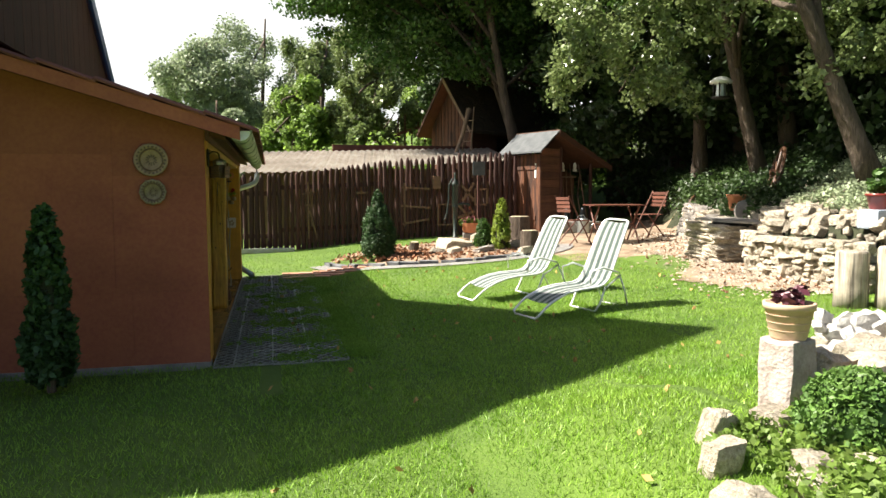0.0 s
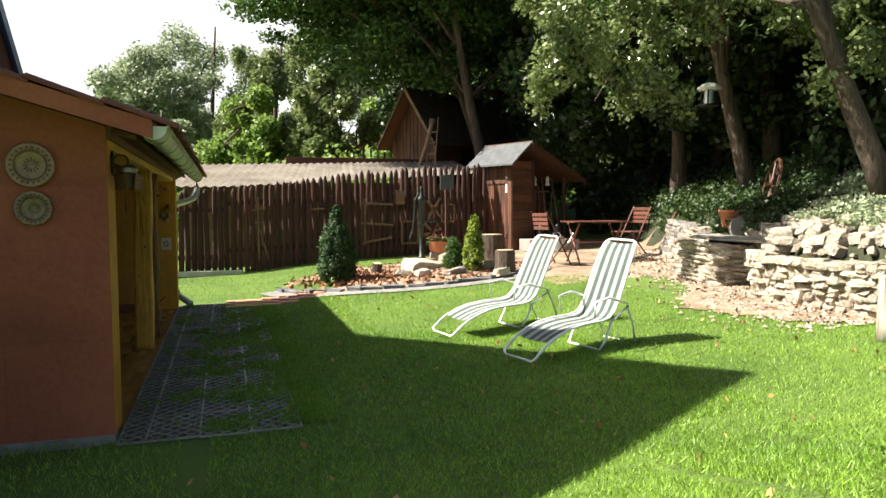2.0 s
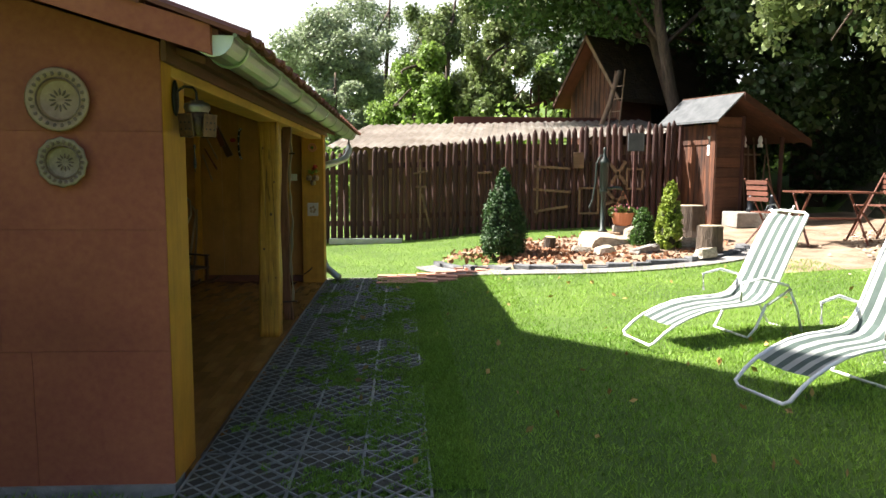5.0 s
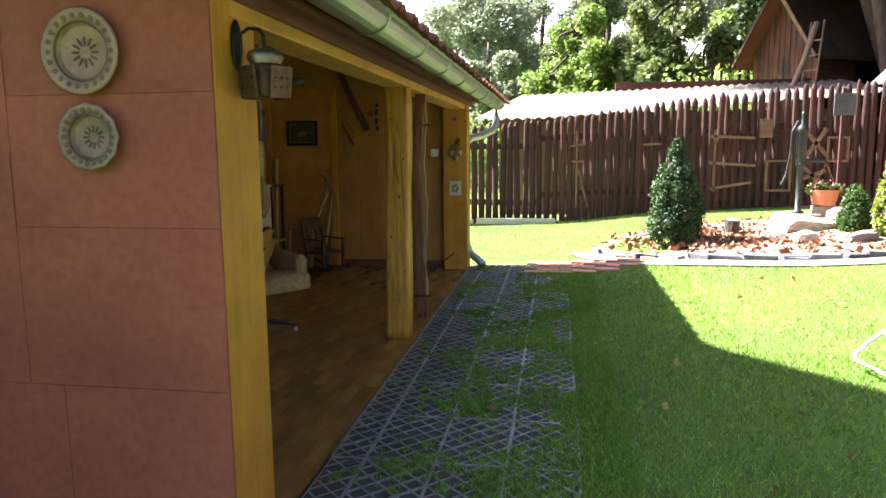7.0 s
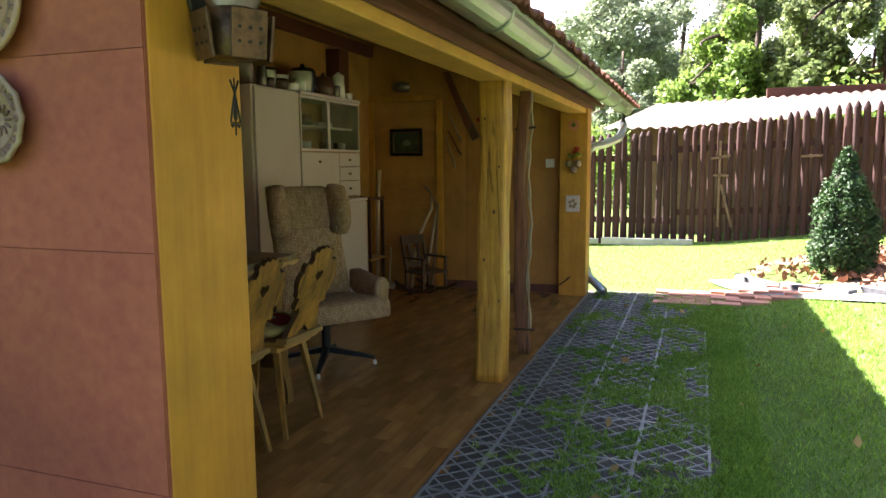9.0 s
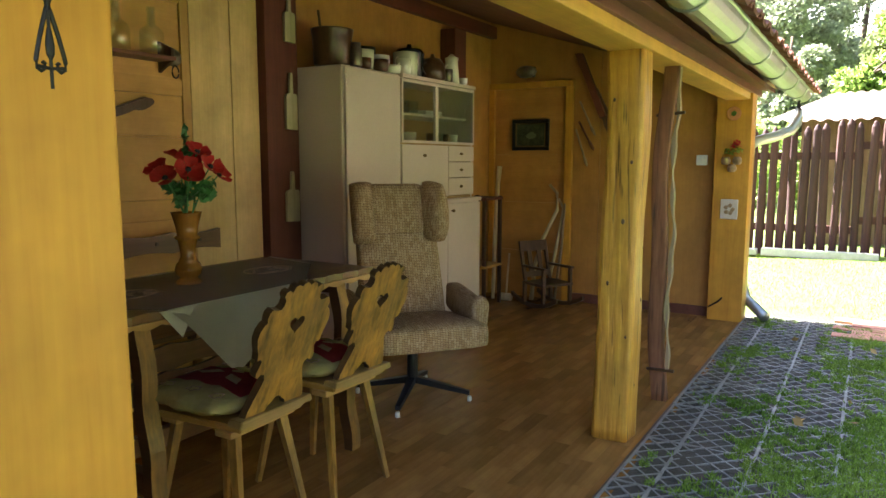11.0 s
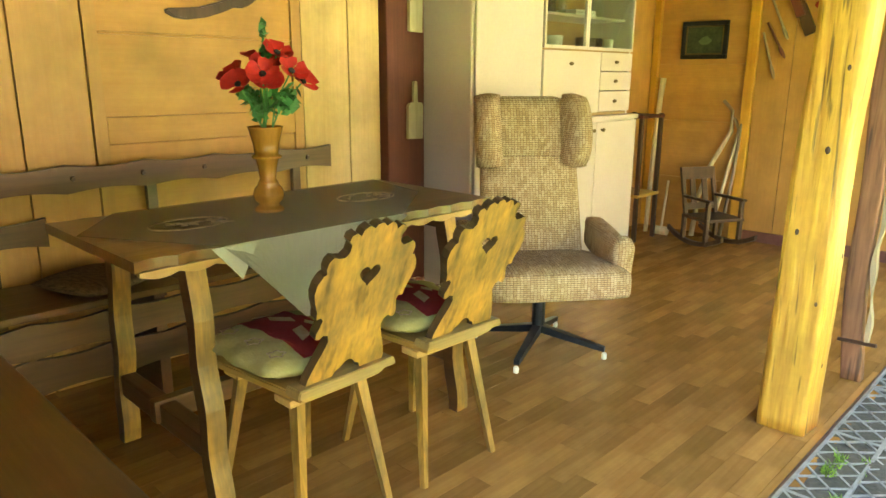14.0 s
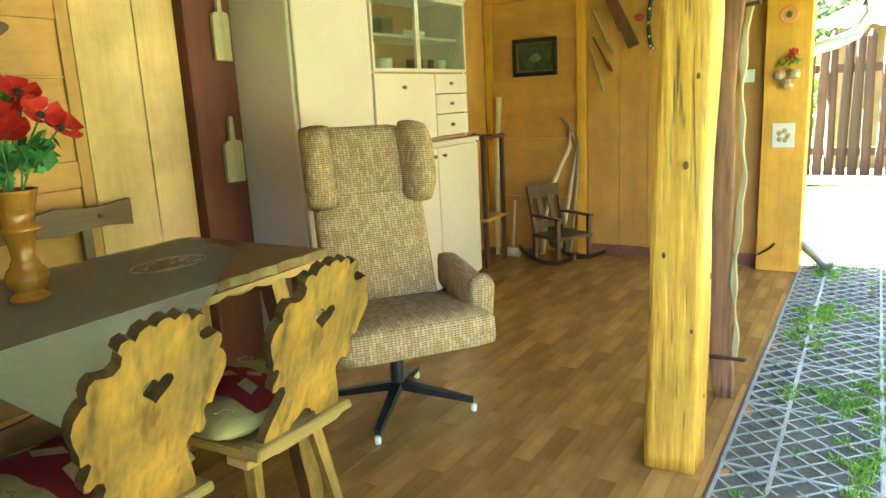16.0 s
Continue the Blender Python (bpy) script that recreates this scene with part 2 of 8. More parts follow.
PLATE_CLAY = material("glazed_plate", (0.17, 0.115, 0.07), (0.31, 0.22, 0.135), 0.45, 16, bump=0.25, rand=0)
PLATE_PALE = material("plate_glaze_pale", (0.25, 0.145, 0.08), (0.38, 0.245, 0.145), 0.4, 20, bump=0.15, rand=0.05)
PLATE_DARK = material("plate_glaze_dark", (0.09, 0.05, 0.03), (0.17, 0.10, 0.06), 0.4, 20, bump=0.15, rand=0.1)
RUST_TIN = material("rusty_tin", (0.05, 0.03, 0.018), (0.16, 0.09, 0.045), 0.45, 14, metal=0.6, bump=0.25)
TIN = material("old_tin", (0.16, 0.14, 0.12), (0.32, 0.28, 0.24), 0.4, 12, metal=0.85, bump=0.2)
KERB = material("pale_concrete", (0.38, 0.38, 0.36), (0.58, 0.58, 0.55), 0.9, 6, bump=0.4)
PAVER = material("paver_plastic", (0.13, 0.13, 0.115), (0.33, 0.33, 0.295), 0.4, 8, bump=0.2, rand=0.1)
DAMP_SOIL = material("damp_soil", (0.035, 0.034, 0.022), (0.085, 0.075, 0.05), 0.8, 6, bump=0.8, rand=0, dist=0.02)


def tweed():
    """Woven upholstery: a basket weave of dark and pale yarns."""
    m = material("tweed", (0.50, 0.36, 0.235), (0.66, 0.50, 0.35), 0.95, 20, bump=0, rand=0)
    n, l = m.node_tree.nodes, m.node_tree.links
    bsdf = n["Principled BSDF"]
    base = bsdf.inputs["Base Color"].links[0].from_socket
    co = n.new("ShaderNodeTexCoord")
    mp = n.new("ShaderNodeMapping")
    mp.inputs["Rotation"].default_value = (0.0, 0.0, radians(90))
    l.new(co.outputs["UV"], mp.inputs["Vector"])
    br = n.new("ShaderNodeTexBrick")
    br.inputs["Scale"].default_value = 1.0
    br.inputs["Brick Width"].default_value, br.inputs["Row Height"].default_value = 0.030, 0.0135
    br.inputs["Mortar Size"].default_value, br.inputs["Mortar Smooth"].default_value = 0.0014, 0.8
    br.inputs["Color1"].default_value, br.inputs["Color2"].default_value, br.inputs["Mortar"].default_value = (1, 0.97, 0.88, 1), (0.72, 0.62, 0.47, 1), (0.40, 0.29, 0.19, 1)
    l.new(mp.outputs[0], br.inputs["Vector"])
    mx = n.new("ShaderNodeMix")
    mx.data_type, mx.blend_type = "RGBA", "MULTIPLY"
    mx.inputs["Factor"].default_value = 1.0
    l.new(base, mx.inputs["A"])
    l.new(br.outputs["Color"], mx.inputs["B"])
    # short dark weft dashes across the yarns
    wv = n.new("ShaderNodeTexWave")
    wv.bands_direction = "Y"
    wv.inputs["Scale"].default_value, wv.inputs["Distortion"].default_value, wv.inputs["Detail Scale"].default_value = 38.0, 1.6, 6.0
    l.new(co.outputs["UV"], wv.inputs["Vector"])
    ws = n.new("ShaderNodeMapRange")
    ws.inputs["From Min"].default_value, ws.inputs["From Max"].default_value = 0.1, 0.6
    ws.inputs["To Min"].default_value, ws.inputs["To Max"].default_value = 0.52, 1.0
    l.new(wv.outputs["Fac"], ws.inputs["Value"])
    m2 = n.new("ShaderNodeMix")
    m2.data_type, m2.blend_type = "RGBA", "MULTIPLY"
    m2.inputs["Factor"].default_value = 1.0
    l.new(mx.outputs["Result"], m2.inputs["A"])
    l.new(ws.outputs[0], m2.inputs["B"])
    l.new(m2.outputs["Result"], bsdf.inputs["Base Color"])
    bp = n.new("ShaderNodeBump")
    bp.inputs["Strength"].default_value, bp.inputs["Distance"].default_value, bp.invert = 0.5, 0.003, True
    l.new(br.outputs["Fac"], bp.inputs["Height"])
    l.new(bp.outputs[0], bsdf.inputs["Normal"])
    return m


TWEED = tweed()


def overlay(m, vec_scale, lo, hi, dark, bands=None):
    """Multiply the colour by a second grain: thin cracks (noise past a level) or woven bands."""
    n, l = m.node_tree.nodes, m.node_tree.links
    bsdf = n["Principled BSDF"]
    base = bsdf.inputs["Base Color"].links[0].from_socket
    co = n.new("ShaderNodeTexCoord")
    mp = n.new("ShaderNodeMapping")
    mp.inputs["Scale"].default_value = vec_scale
    l.new(co.outputs["Object"], mp.inputs["Vector"])
    if bands:
        tx = n.new("ShaderNodeTexWave")
        tx.bands_direction = bands
        tx.inputs["Scale"].default_value, tx.inputs["Distortion"].default_value, tx.inputs["Detail Scale"].default_value = 1.0, 0.8, 3.0
    else:
        tx = n.new("ShaderNodeTexNoise")
        tx.inputs["Scale"].default_value, tx.inputs["Detail"].default_value = 1.0, 2.5
    l.new(mp.outputs[0], tx.inputs["Vector"])
    mr = n.new("ShaderNodeMapRange")
    mr.inputs["From Min"].default_value, mr.inputs["From Max"].default_value = lo, hi
    mr.inputs["To Min"].default_value, mr.inputs["To Max"].default_value = 1.0, dark
    l.new(tx.outputs["Fac"], mr.inputs["Value"])
    mx = n.new("ShaderNodeMix")
    mx.data_type, mx.blend_type = "RGBA", "MULTIPLY"
    mx.inputs["Factor"].default_value = 1.0
    l.new(base, mx.inputs["A"])
    l.new(mr.outputs[0], mx.inputs["B"])
    l.new(mx.outputs["Result"], bsdf.inputs["Base Color"])
    return m


overlay(POST_Z, (60, 60, 3.0), 0.60, 0.67, 0.32)
overlay(SPLIT_WOOD, (45, 45, 2.0), 0.56, 0.66, 0.35)
overlay(LOG_WOOD, (26, 26, 1.2), 0.55, 0.66, 0.3)
overlay(CHAIR_Z, (30, 30, 2.5), 0.56, 0.70, 0.45)
overlay(HUT_Z, (9, 9, 1.2), 0.48, 0.62, 0.4)
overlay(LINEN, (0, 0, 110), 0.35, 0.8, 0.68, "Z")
# see-through copy of the linen: the dark table shows and darkens the top
SHEER_SHADED = LINEN.copy()
SHEER_SHADED.name = "sheer_linen_shaded"
out = SHEER_SHADED.node_tree.nodes["Material Output"]
see = SHEER_SHADED.node_tree.nodes.new("ShaderNodeBsdfTransparent")
blend = SHEER_SHADED.node_tree.nodes.new("ShaderNodeMixShader")
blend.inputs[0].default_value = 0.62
SHEER_SHADED.node_tree.links.new(SHEER_SHADED.node_tree.nodes["Principled BSDF"].outputs[0], blend.inputs[1])
SHEER_SHADED.node_tree.links.new(see.outputs[0], blend.inputs[2])
SHEER_SHADED.node_tree.links.new(blend.outputs[0], out.inputs["Surface"])
overlay(RED_PLASTER, (1.3, 1.3, 2.2), 0.45, 0.75, 0.8)


def edge_material(ob, axis, mat, caps=False):
    """A second material on the sawn edges of a board (or, with caps, on its broad sides). axis: through the board."""
    ob.data.materials.append(mat)
    for p in ob.data.polygons:
        if (abs(p.normal.dot(Vector(axis))) > 0.7) == caps:
            p.material_index = 1
    return ob


# ---------------------------------------------------------------- builders
def mesh_object(name, bm, mat, parent=None, smooth=False):
    me = bpy.data.meshes.new(name)
    bmesh.ops.recalc_face_normals(bm, faces=bm.faces)
    bm.to_mesh(me)
    bm.free()
    me.materials.append(mat)
    if smooth:
        me.shade_smooth()
    ob = new(name, me)
    ob.parent = parent
    return ob


def part(name, bm, mat, parent, label="", smooth=False):
    ob = mesh_object(name, bm, mat, parent, smooth)
    return tagged(ob, label)


def thing(name, m, label, category, group="", kind=""):
    ob = new(name)
    ob.empty_display_size = 0.1
    ob.matrix_world = m
    return tagged(ob, label, category, group, kind)


def structure(name, bm, mat, label, category, smooth=False):
    return tagged(mesh_object(name, bm, mat, None, smooth), label, category, "", "structure")


def box(bm, x0, x1, y0, y1, z0, z1, m=None, bev=0.0):
    g = Matrix.LocRotScale(((x0 + x1) / 2, (y0 + y1) / 2, (z0 + z1) / 2), None, (abs(x1 - x0), abs(y1 - y0), abs(z1 - z0)))
    made = bmesh.ops.create_cube(bm, size=1.0, matrix=(m @ g) if m else g)["verts"]
    if bev:
        edges = {e for v in made for e in v.link_edges}
        bmesh.ops.bevel(bm, geom=list(edges), offset=bev, segments=2, affect="EDGES", profile=0.6)
    return bm


def cone(bm, p0, p1, r0, r1=None, n=12, caps=True):
    p0, p1 = Vector(p0), Vector(p1)
    d = p1 - p0
    m = Matrix.Translation((p0 + p1) / 2) @ d.to_track_quat("Z", "Y").to_matrix().to_4x4()
    bmesh.ops.create_cone(bm, cap_ends=caps, segments=n, radius1=r0, radius2=r0 if r1 is None else r1, depth=d.length, matrix=m)
    return bm


def tube(bm, pts, r, n=8, r1=None, closed=False):
    """A round bar along points."""
    pts = [Vector(p) for p in pts]
    rings, k = [], len(pts)
    for i, p in enumerate(pts):
        a, b = (pts[(i - 1) % k], pts[(i + 1) % k]) if closed else (pts[max(0, i - 1)], pts[min(k - 1, i + 1)])
        q = (b - a).to_track_quat("Z", "Y")
        rr = r if r1 is None else r + (r1 - r) * i / (k - 1)
        rings.append([bm.verts.new(p + q @ Vector((rr * math.cos(2 * math.pi * j / n), rr * math.sin(2 * math.pi * j / n), 0))) for j in range(n)])
    for i in range(k if closed else k - 1):
        A, B = rings[i], rings[(i + 1) % k]
        if closed and i == k - 1:
            s = min(range(n), key=lambda s: (A[0].co - B[s].co).length)
            B = B[s:] + B[:s]
        for j in range(n):
            bm.faces.new((A[j], A[(j + 1) % n], B[(j + 1) % n], B[j]))
    if not closed:
        bm.faces.new(rings[0][::-1])
        bm.faces.new(rings[-1])
    return bm


def lathe(bm, profile, n=24, m=None):
    """A turned body from (radius, height) pairs."""
    rings = []
    for r, z in profile:
        rings.append([bm.verts.new((max(r, 0.0005) * math.cos(2 * math.pi * j / n), max(r, 0.0005) * math.sin(2 * math.pi * j / n), z)) for j in range(n)])
    for A, B in zip(rings, rings[1:]):
        for j in range(n):
            bm.faces.new((A[j], A[(j + 1) % n], B[(j + 1) % n], B[j]))
    bm.faces.new(rings[0][::-1])
    bm.faces.new(rings[-1])
    if m:
        bmesh.ops.transform(bm, matrix=m, verts=[v for ring in rings for v in ring])
    return bm


def slab(bm, outline, depth, m=None, hole=None):
    """A flat board: an outline in x and z, extruded along y by depth; hole: an inner outline."""
    def ring(pts, y):
        return [bm.verts.new((x, y, z)) for x, z in pts]
    if hole is None:
        A, B = ring(outline, -depth / 2), ring(outline, depth / 2)
        bm.faces.new(A)
        bm.faces.new(B[::-1])
        for i in range(len(A)):
            j = (i + 1) % len(A)
            bm.faces.new((A[j], A[i], B[i], B[j]))
        vs = A + B
    else:
        vs = []
        sides = []
        for y in (-depth / 2, depth / 2):
            A, H = ring(outline, y), ring(hole, y)
            edges = [bm.edges.new((R[i], R[(i + 1) % len(R)])) for R in (A, H) for i in range(len(R))]
            bmesh.ops.triangle_fill(bm, use_beauty=True, edges=edges)
            sides.append((A, H))
            vs += A + H
        for k in (0, 1):
            A, B = sides[0][k], sides[1][k]
            for i in range(len(A)):
                j = (i + 1) % len(A)
                bm.faces.new((A[j], A[i], B[i], B[j]))
    if m:
        bmesh.ops.transform(bm, matrix=m, verts=vs)
    return bm


def BM():
    return bmesh.new()


def soup(name, verts, faces, mat, parent=None):
    """One mesh from numpy arrays of vertices and quads."""
    me = bpy.data.meshes.new(name)
    k = faces.shape[1]
    me.vertices.add(len(verts))
    me.vertices.foreach_set("co", np.asarray(verts, np.float32).ravel())
    me.loops.add(faces.size)
    me.loops.foreach_set("vertex_index", faces.ravel().astype(np.int32))
    me.polygons.add(len(faces))
    me.polygons.foreach_set("loop_start", np.arange(0, faces.size, k, dtype=np.int32))
    me.update(calc_edges=True)
    me.validate()
    me.materials.append(mat)
    ob = new(name, me)
    ob.parent = parent
    return ob


def leaves(name, centres, radii, count, size, mat, parent, rng, hollow=0.55, droop=0.0):
    """Many small leaves, spread through clumps with centres and radii (numpy)."""
    centres, radii = np.asarray(centres, float), np.asarray(radii, float)
    w = radii.prod(axis=1) ** (2 / 3)
    pick = rng.choice(len(centres), count, p=w / w.sum())
    d = rng.normal(size=(count, 3))
    d /= np.linalg.norm(d, axis=1)[:, None]
    rad = hollow + (1 - hollow) * rng.random(count) ** 0.7
    p = centres[pick] + d * radii[pick] * (rad * rng.uniform(0.75, 1.12, count))[:, None]
    a = rng.normal(size=(count, 3))
    a[:, 2] -= droop
    a /= np.linalg.norm(a, axis=1)[:, None]
    nrm = d * 0.6 + rng.normal(size=(count, 3)) * 0.6 + np.array([0, 0, 0.5])
    b = np.cross(nrm, a)
    b /= np.linalg.norm(b, axis=1)[:, None] + 1e-9
    s = size * rng.uniform(0.6, 1.3, count)[:, None]
    v = np.empty((count, 4, 3))
    v[:, 0], v[:, 1], v[:, 2], v[:, 3] = p - a * s * 0.5, p + b * s * 0.32, p + a * s * 0.5, p - b * s * 0.32
    return soup(name, v.reshape(-1, 3), np.arange(count * 4).reshape(-1, 4), mat, parent)


def box_uv(ob):
    """Unwrap in metres, from the side that each face looks to."""
    me = ob.data
    uv = me.uv_layers.new(name="uv").data
    for p in me.polygons:
        k = max(range(3), key=lambda i: abs(p.normal[i]))
        for li in p.loop_indices:
            co = me.vertices[me.loops[li].vertex_index].co
            uv[li].uv = (co.y, co.z) if k == 0 else (co.x, co.z) if k == 1 else (co.y, co.x)
    return ob


def pillow(bm, w, d, h, m=None, n=10, pinch=0.0, power=3.0):
    """A soft rounded block, w by d by h, on its base plane."""
    grid = {}
    for s in (1, -1):
        for i in range(n + 1):
            for j in range(n + 1):
                u, v = 2 * i / n - 1, 2 * j / n - 1
                if s < 0 and (abs(u) == 1 or abs(v) == 1):
                    grid[s, i, j] = grid[1, i, j]
                    continue
                f = ((1 - abs(u) ** power) * (1 - abs(v) ** power)) ** 0.5
                x, y = u * (1 - pinch * (1 - v * v) * 0.0), v
                k = 1 - 0.06 * (u * u * v * v)
                grid[s, i, j] = bm.verts.new((x * k * w / 2, y * k * d / 2, h / 2 + s * f * h / 2))
    for s in (1, -1):
        for i in range(n):
            for j in range(n):
                bm.faces.new([grid[s, a, b] for a, b in ((i, j), (i + 1, j), (i + 1, j + 1), (i, j + 1))])
    if m:
        bmesh.ops.transform(bm, matrix=m, verts=list(set(grid.values())))
    return bm


def smooth(a, b, v):
    u = min(1.0, max(0.0, (v - a) / (b - a)))
    return u * u * (3 - 2 * u)


# the foot of the dry-stone wall on the slope, and the ground's height
WALL_LINE = [(9.0, 17.5), (8.4, 14.6), (7.7, 12.4), (7.0, 10.7), (6.65, 9.3), (6.15, 8.2), (6.0, 6.6), (6.1, 5.9), (6.8, 4.8), (7.0, -4.0), (7.0, -40.0)]


def behind_wall(x, y):
    """Metres to the uphill side of the wall's foot."""
    for (xa, ya), (xb, yb) in zip(WALL_LINE, WALL_LINE[1:]):
        if yb <= y <= ya:
            return x - (xa + (xb - xa) * (y - ya) / (yb - ya))
    return x - 9.0 - 0.4 * (y - 17.5) if y > 17.5 else x - 7.0


def lawn(x, y):
    return 0.05 * max(0, min(x, 9) - 0.8) + 0.03 * max(0, min(y, 18) - 8.5 - 3.0 * smooth(2.0, 0.2, x)) * smooth(-3, 1, x)


def ground_z(x, y):
    z = lawn(x, y)
    u = behind_wall(x, y)
    if u > 0.1 and y < 30:
        z += smooth(0.1, 0.45, u) * 0.62 + min(0.42 * max(0, u - 0.4), 11.0)
    if y > 17.5:
        z += 0.16 * min(y - 17.5, 40) * smooth(0, 14, x + 6)
    # the rockery beside the start of the walk
    z += 0.24 * smooth(0.75, 1.5, x) * smooth(4.6, 3.3, y) * (u < 0)
    return z
# ---------------------------------------------------------------- ground
def build_ground():
    def axis(lo, a, b, hi, fine):
        left = list(-np.geomspace(max(1e-3, a - lo), 0.6, 16) + a)
        right = list(np.geomspace(0.6, hi - b, 16) + b)
        return left + list(np.arange(a, b + 1e-6, fine)) + right
    xs, ys = axis(-300, -5, 12, 300, 0.25), axis(-300, -3, 20, 400, 0.25)
    v = np.array([(x, y, -0.012 + ground_z(x, y)) if x > -0.55 or y > 11.8 or y < 5.9 else (x, y, -0.05) for y in ys for x in xs])
    nx = len(xs)
    f = np.array([(j * nx + i, j * nx + i + 1, (j + 1) * nx + i + 1, (j + 1) * nx + i) for j in range(len(ys) - 1) for i in range(nx - 1)])
    ob = tagged(soup("ground", v, f, SOIL_GREEN), "mown green lawn and rising garden slope", "ground", "", "structure")
    ob.data.shade_smooth()
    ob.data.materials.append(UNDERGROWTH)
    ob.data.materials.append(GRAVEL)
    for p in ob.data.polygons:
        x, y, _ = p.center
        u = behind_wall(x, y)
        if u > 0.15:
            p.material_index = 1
        elif x > 4.6 - 0.1 * (y - 10.6) and 10.5 < y < 16 and u <= 0.15:
            p.material_index = 2
    return ob


build_ground()


def build_gravel_strip():
    """Gravel with an uneven edge between the lawn and the dry-stone walls."""
    bm = BM()
    prev = None
    for y in np.linspace(6.35, 11.9, 112):
        xw = next(x0 + (x1 - x0) * (y - y0) / (y1 - y0) for (x0, y0), (x1, y1) in zip(WALL_LINE, WALL_LINE[1:]) if y1 <= y <= y0)
        edge = xw - (1.0 - 0.25 * math.sin(y * 2.1) + 0.05 * math.sin(y * 11) + 0.04 * math.sin(y * 27)) * smooth(6.3, 7.0, y)
        row = [bm.verts.new((x, y, ground_z(x, y) + 0.003)) for x in np.linspace(edge, xw + 0.1, 9)]
        if prev:
            for k in range(8):
                bm.faces.new((prev[k], prev[k + 1], row[k + 1], row[k]))
        prev = row
    structure("gravel_strip", bm, GRAVEL, "brown gravel strewn with leaves before the stone walls", "gravel", True)


build_gravel_strip()


# ---------------------------------------------------------------- the open shed
FX, YN, YF, BX = -0.61, 6.0, 11.5, -2.85
GX = -0.634  # outer corner of the gable wall


def ceil_z(x):
    return 1.77 + 0.31 * (FX - x)


def build_shed():
    # gable wall, its lower and upper edge
    bm = BM()
    slab(bm, [(GX, -0.03), (GX, 1.80), (-4.6, 1.80 + 0.295 * 3.966), (-4.6, -0.03)], 0.14, pose(0, YN + 0.06, 0))
    structure("wall_gable", bm, RED_PLASTER, "smooth red-brown boarded gable wall of the open shed", "wall")
    # joints of the wall's boards
    def under_roof(x, z):
        return min(z, 1.775 + 0.295 * (GX - x))
    for x0, x1, z0, z1 in [(GX, -1.18, 0.0, 0.575), (GX, -1.295, 0.575, 1.068), (GX, -1.29, 1.068, 1.455), (GX, -1.285, 1.455, 1.95), (-1.18, -2.45, 0.0, 0.575), (-1.295, -2.5, 0.575, 1.275), (-1.29, -2.5, 1.275, 1.61), (-1.285, -2.5, 1.61, 2.2), (-2.5, -3.7, 0.0, 0.9), (-2.5, -3.7, 0.9, 1.9)]:
        bm = BM()
        slab(bm, [(x0 - 0.001, z0 + 0.001), (x0 - 0.001, under_roof(x0, z1) - 0.001), (x1 + 0.001, under_roof(x1, z1) - 0.001), (x1 + 0.001, z0 + 0.001)], 0.004, pose(0, YN - 0.012, 0))
        part("wall_board", bm, RED_PLASTER, bpy.data.objects["wall_gable"])
    bm = BM()
    box(bm, -4.6, GX + 0.004, YN - 0.024, YN + 0.1, -0.06, 0.012)
    structure("plinth", bm, GREY_STONE, "low grey concrete plinth under the gable wall", "plinth")
    # corner board that closes the front beside the gable
    bm = BM()
    box(bm, GX - 0.05, GX + 0.002, YN - 0.004, YN + 0.275, 0.0, 1.80, bev=0.005)
    structure("trim_corner_near", bm, YELLOW_Z, "yellow stained corner board of the shed front", "board")
    # back wall behind its panels, far end wall, near end wall inside
    bm = BM()
    box(bm, BX - 0.12, BX, YN + 0.14, YF + 0.1, -0.1, 2.5)
    structure("wall_back", bm, OCHRE_Z, "ochre boarded back wall of the shed", "wall")
    bm = BM()
    slab(bm, [(BX, -0.1), (BX, ceil_z(BX)), (FX, ceil_z(FX)), (FX, -0.1)], 0.1, pose(0, YF + 0.05, 0))
    structure("wall_end", bm, OCHRE_Z, "ochre boarded end wall of the shed", "wall")
    bm = BM()
    slab(bm, [(BX, 0.0), (BX, ceil_z(BX)), (FX - 0.05, ceil_z(FX)), (FX - 0.05, 0.0)], 0.03, pose(0, YN + 0.155, 0))
    structure("wall_near_lining", bm, OCHRE_Z, "ochre board lining inside the gable wall", "wall")
    # end corner pier: a broad board that faces into the shed
    bm = BM()
    box(bm, FX - 0.25, FX, YF - 0.12, YF - 0.002, 0.0, 1.74, bev=0.005)
    structure("pier_end", bm, YELLOW_Z, "broad yellow board at the shed's end corner", "board")
    # floor
    bm = BM()
    box(bm, BX, FX - 0.01, YN + 0.14, YF, -0.06, -0.004)
    structure("floor", bm, LAMINATE, "laminate floor of the shed", "floor")
    bm = BM()
    box(bm, FX - 0.010, FX + 0.008, YN + 0.29, YF + 0.05, -0.06, 0.004, bev=0.003)
    structure("floor_edge", bm, BROWN_WOOD, "thin dark strip along the front edge of the floor", "trim")
    # ceiling and beams
    bm = BM()
    slab(bm, [(BX - 0.1, ceil_z(BX - 0.1)), (FX + 0.12, ceil_z(FX + 0.12)), (FX + 0.12, ceil_z(FX + 0.12) + 0.03), (BX - 0.1, ceil_z(BX - 0.1) + 0.03)], YF - YN, pose(0, (YN + YF) / 2 + 0.1, 0))
    structure("ceiling", bm, BROWN_Y, "brown boarded sloping ceiling", "ceiling")
    bm = BM()
    box(bm, FX - 0.19, FX - 0.02, YN + 0.1, YF + 0.08, 1.68, 1.80, bev=0.008)
    structure("beam_front", bm, YELLOW_Y, "yellow stained front beam", "beam")
    bm = BM()
    box(bm, BX, BX + 0.06, 8.9, YF, 2.315, 2.42, bev=0.006)
